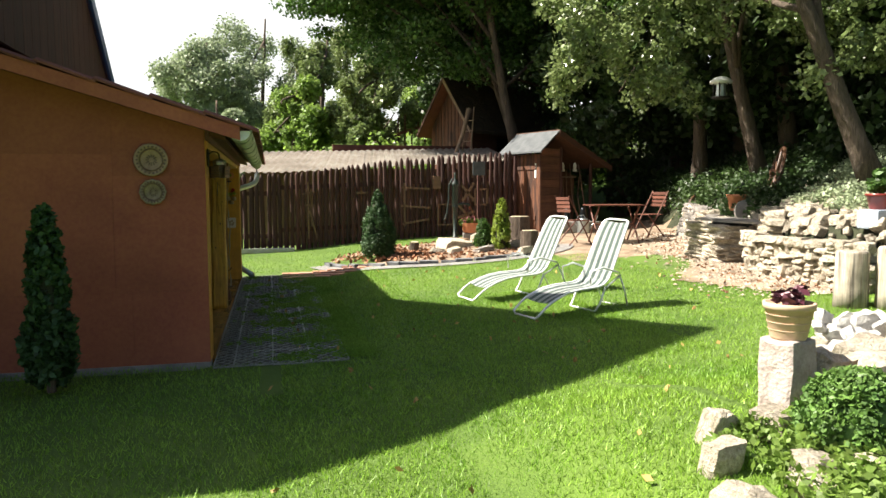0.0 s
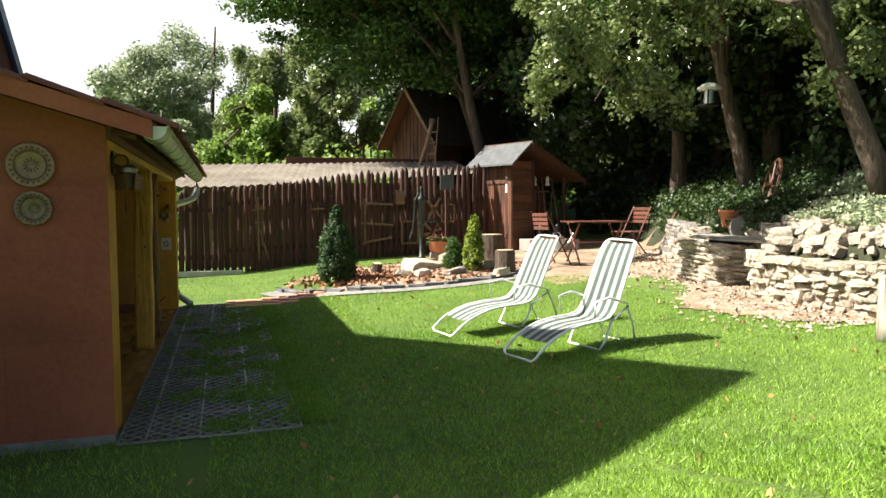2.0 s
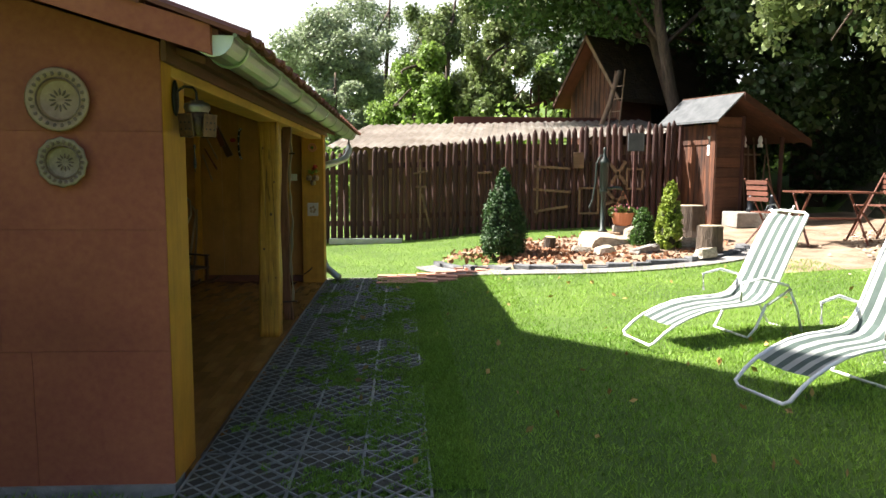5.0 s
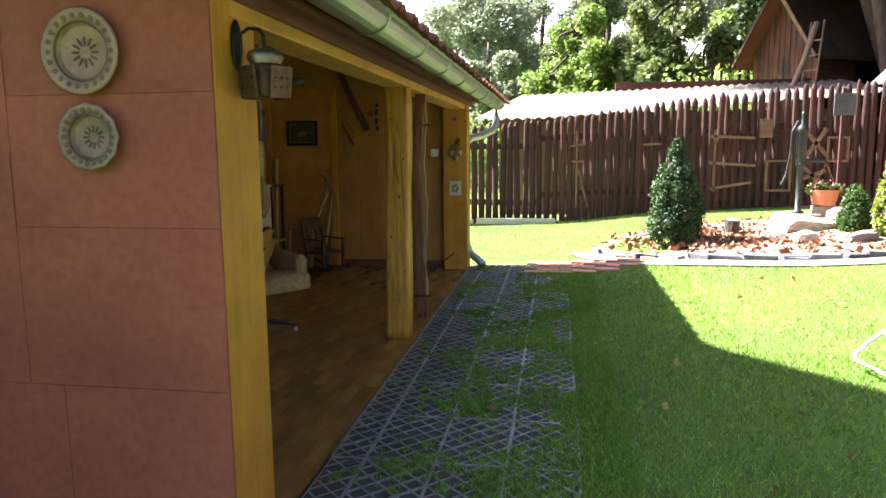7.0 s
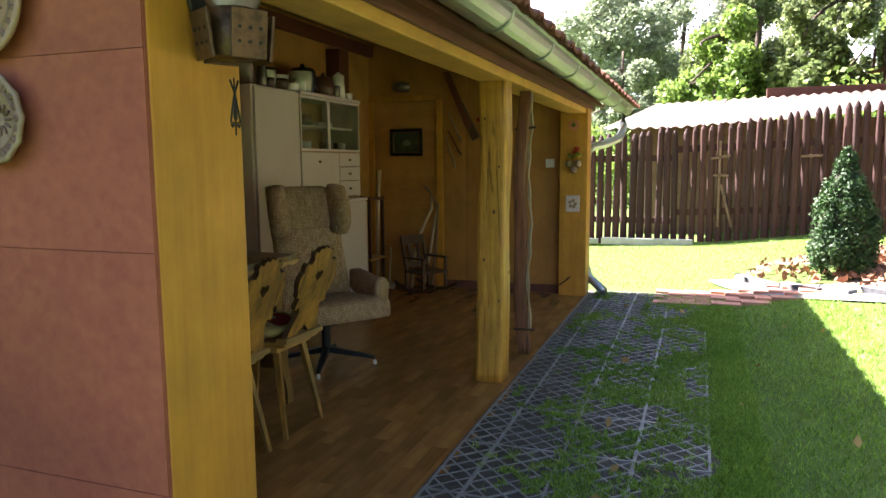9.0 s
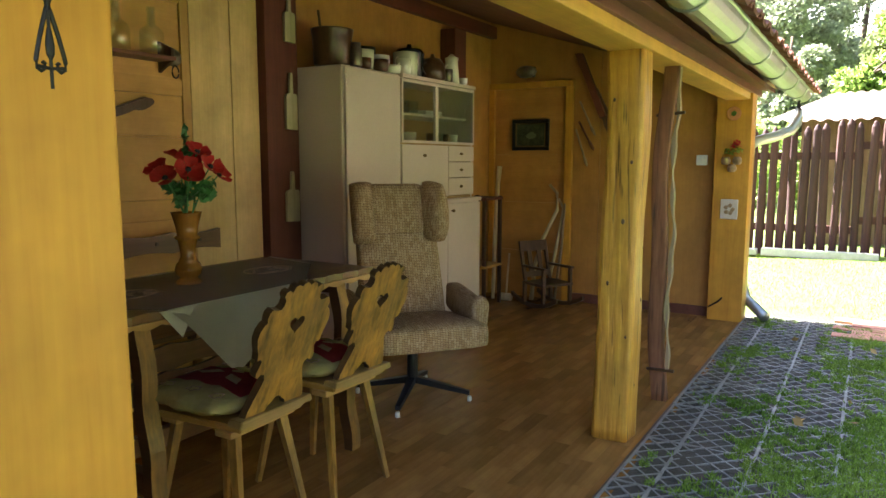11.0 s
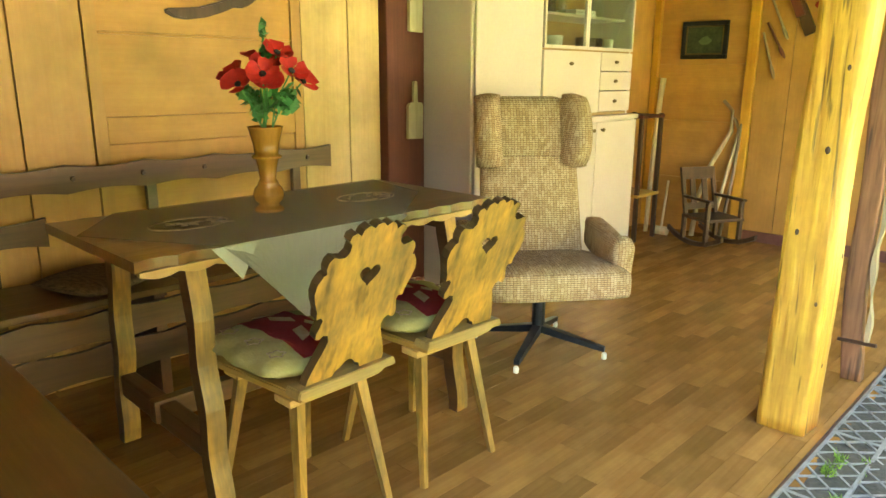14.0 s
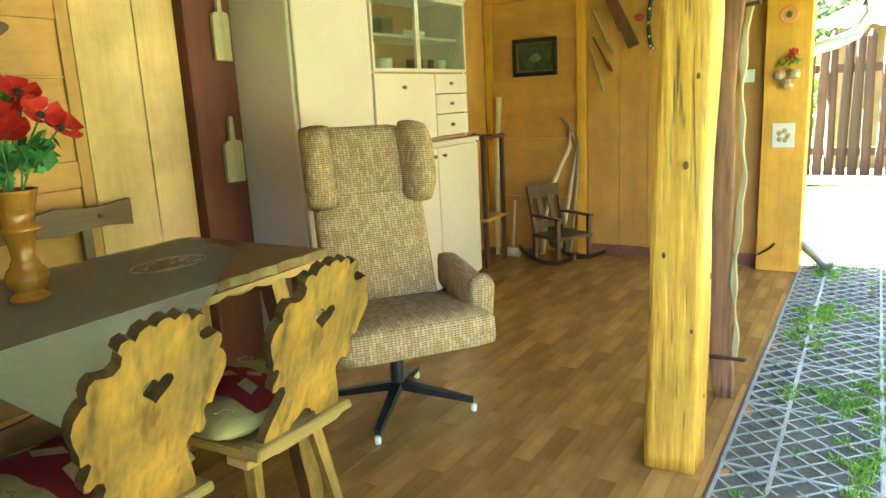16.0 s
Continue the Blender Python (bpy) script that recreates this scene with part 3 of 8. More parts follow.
    structure("beam_back", bm, DARK_RED_Y, "dark red beam along the back wall", "beam")
    # fascia under the eaves
    bm = BM()
    box(bm, FX - 0.018, FX + 0.005, YN - 0.02, YF + 0.3, 1.725, 1.838, bev=0.004)
    structure("fascia_front", bm, BROWN_Y, "red-brown fascia board below the eaves", "board")
    # roof deck, verge board and tiles
    def roof_z(x):
        return 1.842 + 0.295 * (FX - x)
    bm = BM()
    slab(bm, [(-5.0, roof_z(-5.0)), (-0.34, roof_z(-0.34)), (-0.34, roof_z(-0.34) + 0.035), (-5.0, roof_z(-5.0) + 0.035)], 6.5, pose(0, 5.72 + 3.25, 0))
    roof = structure("roof", bm, BROWN_Y, "shallow lean-to roof with dark red tiles", "roof")
    bm = BM()
    slab(bm, [(-5.0, roof_z(-5.0) - 0.06), (-0.36, roof_z(-0.36) - 0.06), (-0.36, roof_z(-0.36) + 0.04), (-5.0, roof_z(-5.0) + 0.04)], 0.03, pose(0, 5.70, 0))
    structure("verge_board", bm, RED_PLASTER, "red-brown painted verge board", "board")
    tile = None
    rng = random.Random(4)
    for c in range(12):
        for r in range(28):
            x, y = -0.42 - 0.36 * c, 5.80 + 0.235 * r
            if c > 5 and r > 6:
                continue
            if tile is None:
                bm = BM()
                prof = [(-0.13, 0.012), (-0.09, 0.03), (-0.045, 0.012), (0.045, 0.008), (0.09, 0.03), (0.13, 0.012)]
                slab(bm, [(a, b) for a, b in prof] + [(a, b - 0.014) for a, b in prof[::-1]], 0.4, pose(0, 0, 0, 0, 0, 90))
                tile = mesh_object("roof_tile", bm, ROOF_TILE)
                ob = tile
            else:
                ob = new("roof_tile", tile.data)
            ob.parent = roof
            ob.matrix_world = pose(x - 0.0, y, roof_z(x) + 0.045 + rng.uniform(0, 0.006), 0, math.degrees(math.atan(0.295)) + 3, rng.uniform(-1, 1))


build_shed()


def build_gutter():
    g = thing("gutter", pose(0, 0, 0), "half-round zinc gutter along the shed's eaves", "gutter", kind="structure")
    bm = BM()
    r, n = 0.074, 10
    arc = [(-0.36 + r * math.cos(math.pi + math.pi * i / n), 1.778 + r * math.sin(math.pi + math.pi * i / n)) for i in range(n + 1)]
    inner = [(-0.36 + (r - 0.004) * math.cos(math.pi + math.pi * i / n), 1.778 + (r - 0.004) * math.sin(math.pi + math.pi * i / n)) for i in range(n + 1)]
    slab(bm, arc + inner[::-1], 6.5, pose(0, 5.72 + 3.25, 0))
    part("channel", bm, ZINC, g)
    bm = BM()
    slab(bm, arc, 0.006, pose(0, 5.72, 0))
    part("end_cap", bm, WHITE_PAINT, g, "pale end cap of the gutter")
    bm = BM()
    tube(bm, [(-0.36 + r + 0.004, 5.72, 1.780), (-0.36 + r + 0.004, 12.22, 1.780)], 0.008)
    part("bead", bm, ZINC, g)
    for i in range(9):
        bm = BM()
        y = 5.95 + i * 0.72
        tube(bm, [(-0.36 + (r + 0.004) * math.cos(math.pi + math.pi * k / 8), y, 1.778 + (r + 0.004) * math.sin(math.pi + math.pi * k / 8)) for k in range(9)], 0.006, 6)
        part("bracket", bm, ZINC, g)
    bm = BM()
    tube(bm, [(-0.36, 12.0, 1.77), (-0.36, 12.0, 1.60), (-0.365, 11.99, 1.53), (-0.40, 11.95, 1.47), (-0.5, 11.85, 1.42), (-0.62, 11.74, 1.385), (-0.66, 11.70, 1.33), (-0.66, 11.70, 0.25), (-0.62, 11.66, 0.14), (-0.45, 11.45, 0.05)], 0.04, 12)
    part("downpipe", bm, ZINC, g, smooth=True)


build_gutter()


# ---------------------------------------------------------------- the house behind the shed
def build_house():
    h = thing("house", pose(-2.38, 7.5, 0), "tall steep-roofed house with dark brown timber gable", "house", kind="structure")
    top, base = 7.12, 2.62
    slopes = {-1: [(0.0, 7.12), (3.35, 2.43)], 1: [(0.0, 7.12), (2.2, 4.37), (4.1, 2.75)]}

    def roof_at(y):
        line = slopes[1 if y > 0 else -1]
        return float(np.interp(abs(y), [p[0] for p in line], [p[1] for p in line]))
    for k in range(-13, 16):
        y0, y1 = 0.25 * k, 0.25 * k + 0.243
        bm = BM()
        z0, z1 = roof_at(y0) - 0.1, roof_at(y1) - 0.1
        if min(z0, z1) < base:
            continue
        slab(bm, [(y0, base), (y1, base), (y1, z1), (y0, z0)], 0.04, pose(0, 0, 0, 0, 0, 90))
        part("plank", bm, HOUSE_WOOD, h)
    for sgn in (-1, 1):
        line = [(sgn * d, z) for d, z in slopes[sgn]]
        bm = BM()
        slab(bm, line + [(d, z - 0.2) for d, z in line[::-1]], 0.06, pose(0.05, 0, 0, 0, 0, 90))
        part("verge", bm, BLUE_TRIM, h, "blue metal verge trim")
        bm = BM()
        slab(bm, [(d, z - 0.06) for d, z in line] + [(d, z - 0.2) for d, z in line[::-1]], 7.0, pose(-3.45, 0, 0, 0, 0, 90))
        part("roof", bm, ROOF_TILE, h)
    bm = BM()
    box(bm, -7.0, -0.75, -3.0, 3.0, 0, 2.7)
    part("wall", bm, HOUSE_WOOD, h)
    bm = BM()
    slab(bm, [(-3.0, 2.5), (3.0, 2.5), (0, top - 0.25)], 0.05, pose(-6.9, 0, 0, 0, 0, 90))
    part("back_wall", bm, HOUSE_WOOD, h)


build_house()

# ---------------------------------------------------------------- fence at the end of the lawn
def build_fence():
    f = thing("fence", pose(0, 0, 0), "dark red-brown picket fence of split logs", "fence", kind="structure")
    rng = random.Random(7)
    variants = []
    for k in range(6):
        bm = BM()
        w, h = rng.uniform(0.042, 0.052), 1.0
        n = 7
        arc = [(w * math.cos(math.pi * i / (n - 1)), -0.75 * w * math.sin(math.pi * i / (n - 1))) for i in range(n)]
        levels = [(0, 1.0), (0.35, rng.uniform(0.92, 1.06)), (0.7, rng.uniform(0.9, 1.05)), (0.955, 0.9), (0.985, 0.5), (1.0, 0.12)]
        rings = [[bm.verts.new((x * s + rng.uniform(-.003, .003), y * s, z * h)) for x, y in arc] for z, s in levels]
        for A, B in zip(rings, rings[1:]):
            for i in range(n):
                j = (i + 1) % n
                bm.faces.new((A[i], A[j], B[j], B[i]))
        bm.faces.new(rings[-1])
        o = mesh_object("picket", bm, FENCE_Z, f)
        variants.append(o.data)
        bpy.data.objects.remove(o)
    x = -5.2
    while x < 5.3:
        y = 15.5
        z = ground_z(x, y) - 0.02
        ob = new("picket", rng.choice(variants))
        ob.parent = f
        height = 1.62 + 0.2 * smooth(-1, 4.5, x) + rng.uniform(-0.03, 0.03)
        ob.matrix_world = pose(x, y + rng.uniform(-0.012, 0.012), z, rng.uniform(-1, 1), rng.uniform(-0.9, 0.9), rng.uniform(-8, 8)) @ Matrix.Diagonal((1, 1, height, 1))
        x += rng.uniform(0.112, 0.128)
    for dz in (0.35, 1.25):
        bm = BM()
        box(bm, -5.2, 0, 15.52, 15.58, dz, dz + 0.09)
        part("rail", bm, FENCE_X, f)
        bm = BM()
        box(bm, 0, 5.33, -0.03, 0.03, 0, 0.09, pose(0, 15.55, dz + 0.12, 0, -2.3, 0))
        part("rail", bm, FENCE_X, f)


build_fence()


# ---------------------------------------------------------------- hut with a lean-to
def build_hut():
    x0, y0, z = 5.68, 14.95, 0.36
    h = thing("garden_hut", pose(x0, y0, z, 0, 0, 20) @ Matrix.Diagonal((0.84, 0.84, 0.94, 1)), "small brown plank hut with a lean-to for tools", "hut", kind="structure")
    rng = random.Random(3)
    # planks of the door side
    for k in range(9):
        bm = BM()
        ya = k * 0.139
        box(bm, -0.02, 0.015, ya, ya + 0.132, 0.02, 1.92 + rng.uniform(-0.01, 0.01))
        part("plank", bm, HUT_Z, h)
    for zz in (0.35, 1.55):
        bm = BM()
        box(bm, -0.045, -0.02, 0.15, 0.95, zz, zz + 0.1)
        part("door_batten", bm, HUT_Z, h)
    # horizontal boards of the near side
    for k in range(11):
        bm = BM()
        box(bm, 0.0, 0.66, -0.02, 0.012, 0.02 + k * 0.185, 0.02 + k * 0.185 + 0.178)
        part("board", bm, HUT_X, h)
    # back of the lean-to and its far side
    for k in range(11):
        bm = BM()
        box(bm, 0.66 + k * 0.118, 0.66 + k * 0.118 + 0.114, 0.75, 0.78, 0.0, 2.0 - 0.055 * k)
        part("plank", bm, HUT_X, h)
    bm = BM()
    box(bm, 0.66, 0.69, 0.0, 0.75, 0, 2.05)
    part("inner_wall", bm, HUT_X, h)
    bm = BM()
    box(bm, 0.0, 2.0, 1.2, 1.25, 0, 1.5)
    part("back_wall", bm, HUT_X, h)
    for xx, hh in ((0.72, 2.08), (1.85, 1.72)):
        bm = BM()
        cone(bm, (xx, 0.0, 0), (xx, 0.0, hh), 0.05, 0.045, 9)
        part("post", bm, FENCE_Z, h)
    # two roof slopes
    bm = BM()
    slab(bm, [(-0.28, 1.93), (0.36, 2.42), (0.36, 2.46), (-0.28, 1.97)], 1.75, pose(0, 0.55, 0))
    part("roof_sheet", bm, OLD_SHEET, h, "weathered grey metal roof sheet")
    bm = BM()
    slab(bm, [(0.36, 2.42), (2.3, 1.62), (2.3, 1.68), (0.36, 2.48)], 1.75, pose(0, 0.55, 0))
    part("roof", bm, HUT_X, h)
    bm = BM()
    slab(bm, [(0.36, 2.33), (2.32, 1.53), (2.32, 1.66), (0.36, 2.47)], 0.03, pose(0, -0.34, 0))
    part("verge_board", bm, HUT_X, h)
    bm = BM()
    box(bm, 0.75, 1.8, 0.5, 0.72, 1.38, 1.41)
    part("shelf", bm, GREY_WOOD, h)
    bm = BM()
    box(bm, -0.032, -0.022, 0.14, 0.2, 1.35, 1.7)
    part("plate", bm, WHITE_PAINT, h, "small white enamel plate")


build_hut()


# ---------------------------------------------------------------- cottage and shed roof beyond the fence
def build_cottage():
    c = thing("cottage", pose(5.42, 19.4, 0.72, 0, 0, 30), "small wooden cottage with a steep mossy tiled roof", "cottage", kind="structure")
    # local: gable in the plane x = 0, width along y
    W, EV, AP = 1.7, 2.55, 3.72
    for k in range(12):
        ya, yb = k * W / 12, (k + 1) * W / 12 - 0.012
        za, zb = (EV + (AP - EV) * (1 - abs(v - W / 2) / (W / 2)) - 0.08 for v in (ya, yb))
        bm = BM()
        slab(bm, [(ya, 0), (yb, 0), (yb, zb), (ya, za)], 0.04, pose(0, 0, 0, 0, 0, 90))
        part("plank", bm, HUT_Z, c)
    bm = BM()
    box(bm, 0, 4.5, 0, 0.06, 0, EV)
    part("side_wall", bm, HUT_X, c)
    for s in (0, 1):
        bm = BM()
        e = -0.24 if s == 0 else W + 0.24
        drop = (AP - EV) / (W / 2) * 0.24
        slab(bm, [(W / 2, AP + 0.02), (e, EV - drop), (e, EV - drop + 0.09), (W / 2, AP + 0.13)], 5.2, pose(2.25, 0, 0, 0, 0, 90))
        part("roof", bm, ROOF_TILE if s else MOSSY_SHADED, c)
        bm = BM()
        slab(bm, [(W / 2, AP + 0.0), (e, EV - drop), (e, EV - drop + 0.1), (W / 2, AP + 0.14)], 0.04, pose(-0.37, 0, 0, 0, 0, 90))
        # the second board in dark timber: its shading is put into the colour
        part("verge_board", bm, GREY_WOOD if s == 0 else HOUSE_WOOD, c, "pale weathered verge board" if s == 0 else "")
    bm = BM()
    box(bm, 1.0, 1.5, -0.03, 0.01, 1.6, 2.15)
    part("window", bm, IRON, c)


# mossy tiles, darkened further for the shade of the trees
MOSSY_SHADED = material("mossy_tiles_shaded", (0.03, 0.022, 0.014), (0.075, 0.05, 0.03), 0.95, 4, bump=1.0, rand=0.1, dist=0.05, fine=18)
build_cottage()


def build_far_roof():
    s = thing("outbuilding", pose(0, 0, 0), "low outbuilding with a corrugated cement roof", "outbuilding", kind="structure")
    bm = BM()
    n = 340
    tops = []
    for i in range(n + 1):
        x = -1.1 + 6.4 * i / n
        w = 0.017 * math.cos(2 * math.pi * x / 0.17)
        tops.append((bm.verts.new((x, 15.72, 1.74 + w + 0.06 * max(0, x))), bm.verts.new((x + 0.6, 19.6, 2.42 + w + 0.03 * x))))
    for (a, b), (c, d) in zip(tops, tops[1:]):
        bm.faces.new((a, c, d, b))
    bmesh.ops.solidify(bm, geom=bm.faces[:], thickness=0.02)
    part("corrugated_roof", bm, CORRUGATED, s, smooth=True)
    bm = BM()
    box(bm, -0.7, 5.2, 16.6, 19.4, 0, 1.86)
    part("wall", bm, GREY_WOOD, s)
    bm = BM()
    box(bm, 1.5, 6.0, 19.5, 19.62, 2.35, 2.6)
    part("ridge_board", bm, FENCE_X, s)


build_far_roof()


# ---------------------------------------------------------------- trees
def bent(p0, p1, sway, rng, n=7):
    p0, p1 = Vector(p0), Vector(p1)
    a, b = rng.uniform(-sway, sway), rng.uniform(-sway, sway)
    return [p0.lerp(p1, i / (n - 1)) + Vector((a, b, 0)) * math.sin(math.pi * i / (n - 1)) + Vector((rng.uniform(-.1, .1) * sway, rng.uniform(-.1, .1) * sway, 0)) for i in range(n)]


def build_tree(x, y, height, lean, r, crown, count, leaf, mat, label, seed, limbs=6, clump=1.0, low=0.35):
    """A tree: a tapered trunk with limbs, and a crown of clumps of leaves. crown: (cx, cy, cz, rx, ry, rz) from the foot."""
    rng, nr = random.Random(seed), np.random.default_rng(seed)
    z = ground_z(x, y) - 0.05
    t = thing("tree", pose(x, y, z), label, "tree")
    top = Vector((lean[0], lean[1], height))
    bm = BM()
    line = bent((0, 0, 0), top, 0.12 * height * 0.25, rng, 9)
    tube(bm, line, r, 10, r * 0.25)
    for v in bm.verts:
        if v.co.z < 0.3:
            v.co.xy *= 1.0 + 0.9 * (0.3 - v.co.z)
    cx, cy, cz, rx, ry, rz = crown
    cen, rad = [], []
    for k in range(limbs):
        i = 3 + k % 5
        a = 2 * math.pi * k / limbs + rng.uniform(-.4, .4)
        q = rng.uniform(0.55, 0.9)
        tip = Vector((cx + rx * q * math.cos(a), cy + ry * q * math.sin(a), cz + rz * rng.uniform(-0.6, 0.6)))
        tube(bm, bent(line[i], tip, 0.25, rng, 5), r * 0.35, 6, r * 0.08)
    part("trunk", bm, BARK, t, smooth=True)
    for k in range(int(34 * clump)):
        d = Vector((rng.gauss(0, 1), rng.gauss(0, 1), rng.gauss(0, 1))).normalized() * rng.uniform(0.45, 1.0)
        s = rng.uniform(0.16, 0.34)
        cen.append((cx + d.x * rx, cy + d.y * ry, cz + d.z * rz))
        rad.append((s * rx, s * ry, s * rz * 0.75))
    leaves("crown", cen, rad, count, leaf, mat, t, nr, 0.3)
    return t


def plant_trees():
    # the two leaning garden trees on the slope
    one = build_tree(8.6, 11.4, 5.4, (-1.5, 0.1, 0), 0.155, (-1.9, -0.3, 4.3, 2.4, 2.0, 1.3), 12000, 0.11, LEAF_MID, "garden tree with a leaning grey trunk on the slope", 11)
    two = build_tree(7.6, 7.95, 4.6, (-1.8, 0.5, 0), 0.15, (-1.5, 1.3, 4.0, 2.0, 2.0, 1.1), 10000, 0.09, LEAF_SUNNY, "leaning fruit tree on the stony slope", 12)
    # boughs that hang down into the sun, the sunlight put into their paler leaves
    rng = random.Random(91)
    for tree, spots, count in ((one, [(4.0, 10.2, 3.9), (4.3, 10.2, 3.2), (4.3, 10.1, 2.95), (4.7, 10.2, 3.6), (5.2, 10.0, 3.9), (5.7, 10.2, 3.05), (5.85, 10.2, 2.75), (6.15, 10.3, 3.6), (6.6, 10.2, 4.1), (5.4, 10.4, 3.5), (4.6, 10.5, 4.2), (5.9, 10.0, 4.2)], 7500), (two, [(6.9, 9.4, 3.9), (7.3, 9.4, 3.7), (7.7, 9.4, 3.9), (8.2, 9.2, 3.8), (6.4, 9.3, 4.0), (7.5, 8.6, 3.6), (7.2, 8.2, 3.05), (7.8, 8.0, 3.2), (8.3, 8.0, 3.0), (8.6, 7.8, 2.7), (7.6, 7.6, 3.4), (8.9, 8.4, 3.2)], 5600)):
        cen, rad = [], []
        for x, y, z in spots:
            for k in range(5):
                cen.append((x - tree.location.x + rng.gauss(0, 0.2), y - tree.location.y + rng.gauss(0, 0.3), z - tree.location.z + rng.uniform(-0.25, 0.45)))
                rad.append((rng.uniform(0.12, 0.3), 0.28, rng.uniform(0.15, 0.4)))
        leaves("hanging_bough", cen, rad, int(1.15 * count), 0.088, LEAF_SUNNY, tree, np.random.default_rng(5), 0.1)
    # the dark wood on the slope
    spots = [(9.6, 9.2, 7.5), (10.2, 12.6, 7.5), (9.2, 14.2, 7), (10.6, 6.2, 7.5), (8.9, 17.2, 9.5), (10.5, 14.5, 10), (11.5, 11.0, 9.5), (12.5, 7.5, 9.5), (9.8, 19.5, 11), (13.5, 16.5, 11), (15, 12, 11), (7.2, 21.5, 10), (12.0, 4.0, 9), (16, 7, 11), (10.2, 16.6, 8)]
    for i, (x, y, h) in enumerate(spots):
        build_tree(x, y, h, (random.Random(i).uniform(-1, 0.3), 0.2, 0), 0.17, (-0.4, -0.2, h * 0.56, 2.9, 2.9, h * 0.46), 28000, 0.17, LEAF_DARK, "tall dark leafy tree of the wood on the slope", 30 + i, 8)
    # a broad tree over the hut, its boughs reaching over the cottage
    build_tree(6.6, 18.1, 9.0, (-1.9, -0.6, 0), 0.16, (-2.0, 1.3, 6.4, 4.2, 3.2, 2.5), 70000, 0.125, LEAF_MID, "broad leafy tree behind the hut", 51, 9, 3.2)
    build_tree(7.4, 19.4, 8.6, (-3.8, -1.6, 0), 0.2, (-4.9, 0.7, 6.5, 3.3, 2.2, 1.9), 32000, 0.12, LEAF_MID, "spreading tree whose boughs hang over the outbuilding", 53, 9, 2.2)
    # sunlit trees far behind the outbuilding, distance haze painted into their pale leaf colours
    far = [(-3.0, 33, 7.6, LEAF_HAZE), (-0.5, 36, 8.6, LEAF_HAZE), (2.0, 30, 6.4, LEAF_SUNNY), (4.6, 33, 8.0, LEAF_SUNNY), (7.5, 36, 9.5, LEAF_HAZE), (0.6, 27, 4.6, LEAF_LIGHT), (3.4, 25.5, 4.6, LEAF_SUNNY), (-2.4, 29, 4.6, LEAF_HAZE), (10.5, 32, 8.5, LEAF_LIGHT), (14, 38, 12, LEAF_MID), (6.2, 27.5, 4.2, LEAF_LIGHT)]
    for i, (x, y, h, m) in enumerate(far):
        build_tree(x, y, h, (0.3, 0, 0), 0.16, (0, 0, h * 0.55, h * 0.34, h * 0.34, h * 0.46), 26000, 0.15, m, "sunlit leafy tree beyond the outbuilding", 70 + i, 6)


plant_trees()
# ---------------------------------------------------------------- posts, panels and doors of the shed
def rough_post(name, x, y, z1, w, d, mat, label, seed, sway=0.012, z0=0.0):
    """A squared log with wavy worn faces."""
    rng = random.Random(seed)
    bm = BM()
    n, k = 34, 40
    rings = []
    ph = [rng.uniform(0, 6.28) for _ in range(6)]
    for i in range(n + 1):
        z = z0 + (z1 - z0) * i / n
        ox = sway * math.sin(z * 2.3 + ph[0]) + 0.4 * sway * math.sin(z * 7 + ph[1])
        oy = sway * math.sin(z * 2.9 + ph[2])
        ring = []
        for j in range(k):
            a = 2 * math.pi * j / k
            c, s = math.cos(a), math.sin(a)
            q = (abs(c) ** 18 + abs(s) ** 18) ** (-1 / 18)
            q *= 1 + 0.035 * math.sin(3 * z + 2 * a + ph[3]) + rng.uniform(-0.008, 0.008)
            ring.append(bm.verts.new((ox + c * q * w / 2, oy + s * q * d / 2, z)))
        rings.append(ring)
    for A, B in zip(rings, rings[1:]):
        for j in range(k):
            bm.faces.new((A[j], A[(j + 1) % k], B[(j + 1) % k], B[j]))
    bm.faces.new(rings[0][::-1])
    bm.faces.new(rings[-1])
    ob = tagged(mesh_object(name, bm, mat, None, True), label, "post")
    ob.location = (x, y, 0)
    return ob


mid = rough_post("timber_post", -0.725, 8.70, 1.69, 0.158, 0.15, POST_Z, "yellow stained rough timber post under the beam", 5)
mid.rotation_euler, mid.location = (0.0, -0.006, 0), (-0.728, 8.722, 0)
for z, x, y, q in ((0.62, 0.077, 0.03, 1.0), (1.05, 0.077, -0.02, 0.7), (1.35, 0.077, 0.02, 0.8), (0.25, 0.077, -0.03, 0.7), (0.85, 0.077, 0.04, 0.6), (1.22, 0.05, -0.074, 0.8),
                   (0.97, 0.02, -0.074, 1.1), (0.70, -0.04, -0.074, 0.9), (0.47, 0.045, -0.074, 0.7), (0.30, -0.01, -0.074, 0.8), (1.48, -0.03, -0.074, 0.8)):
    bm = BM()
    flat = (0.25, 0.8, 1.3, 1) if x > 0.07 else (0.8, 0.25, 1.3, 1)
    bmesh.ops.create_icosphere(bm, subdivisions=2, radius=0.009 * q, matrix=Matrix.Translation((x, y, z)) @ Matrix.Diagonal(flat))
    part("knot", bm, BROWN_WOOD, mid, "dark knot")
plank = rough_post("weathered_plank", -0.70, 9.28, 1.70, 0.075, 0.05, SPLIT_WOOD, "weathered split plank leaning beside the post", 9, 0.022)
bm = BM()
slab(bm, [(0.036 + 0.009 * math.sin(9 * z) + 0.006 * math.sin(23 * z), z) for z in np.linspace(0.16, 1.69, 40)] + [(0.049 + 0.009 * math.sin(9 * z + 0.4) + 0.005 * math.sin(31 * z), z) for z in np.linspace(1.69, 0.16, 40)], 0.036)
part("sapwood_edge", bm, SAPWOOD, plank, "pale weathered sapwood edge")
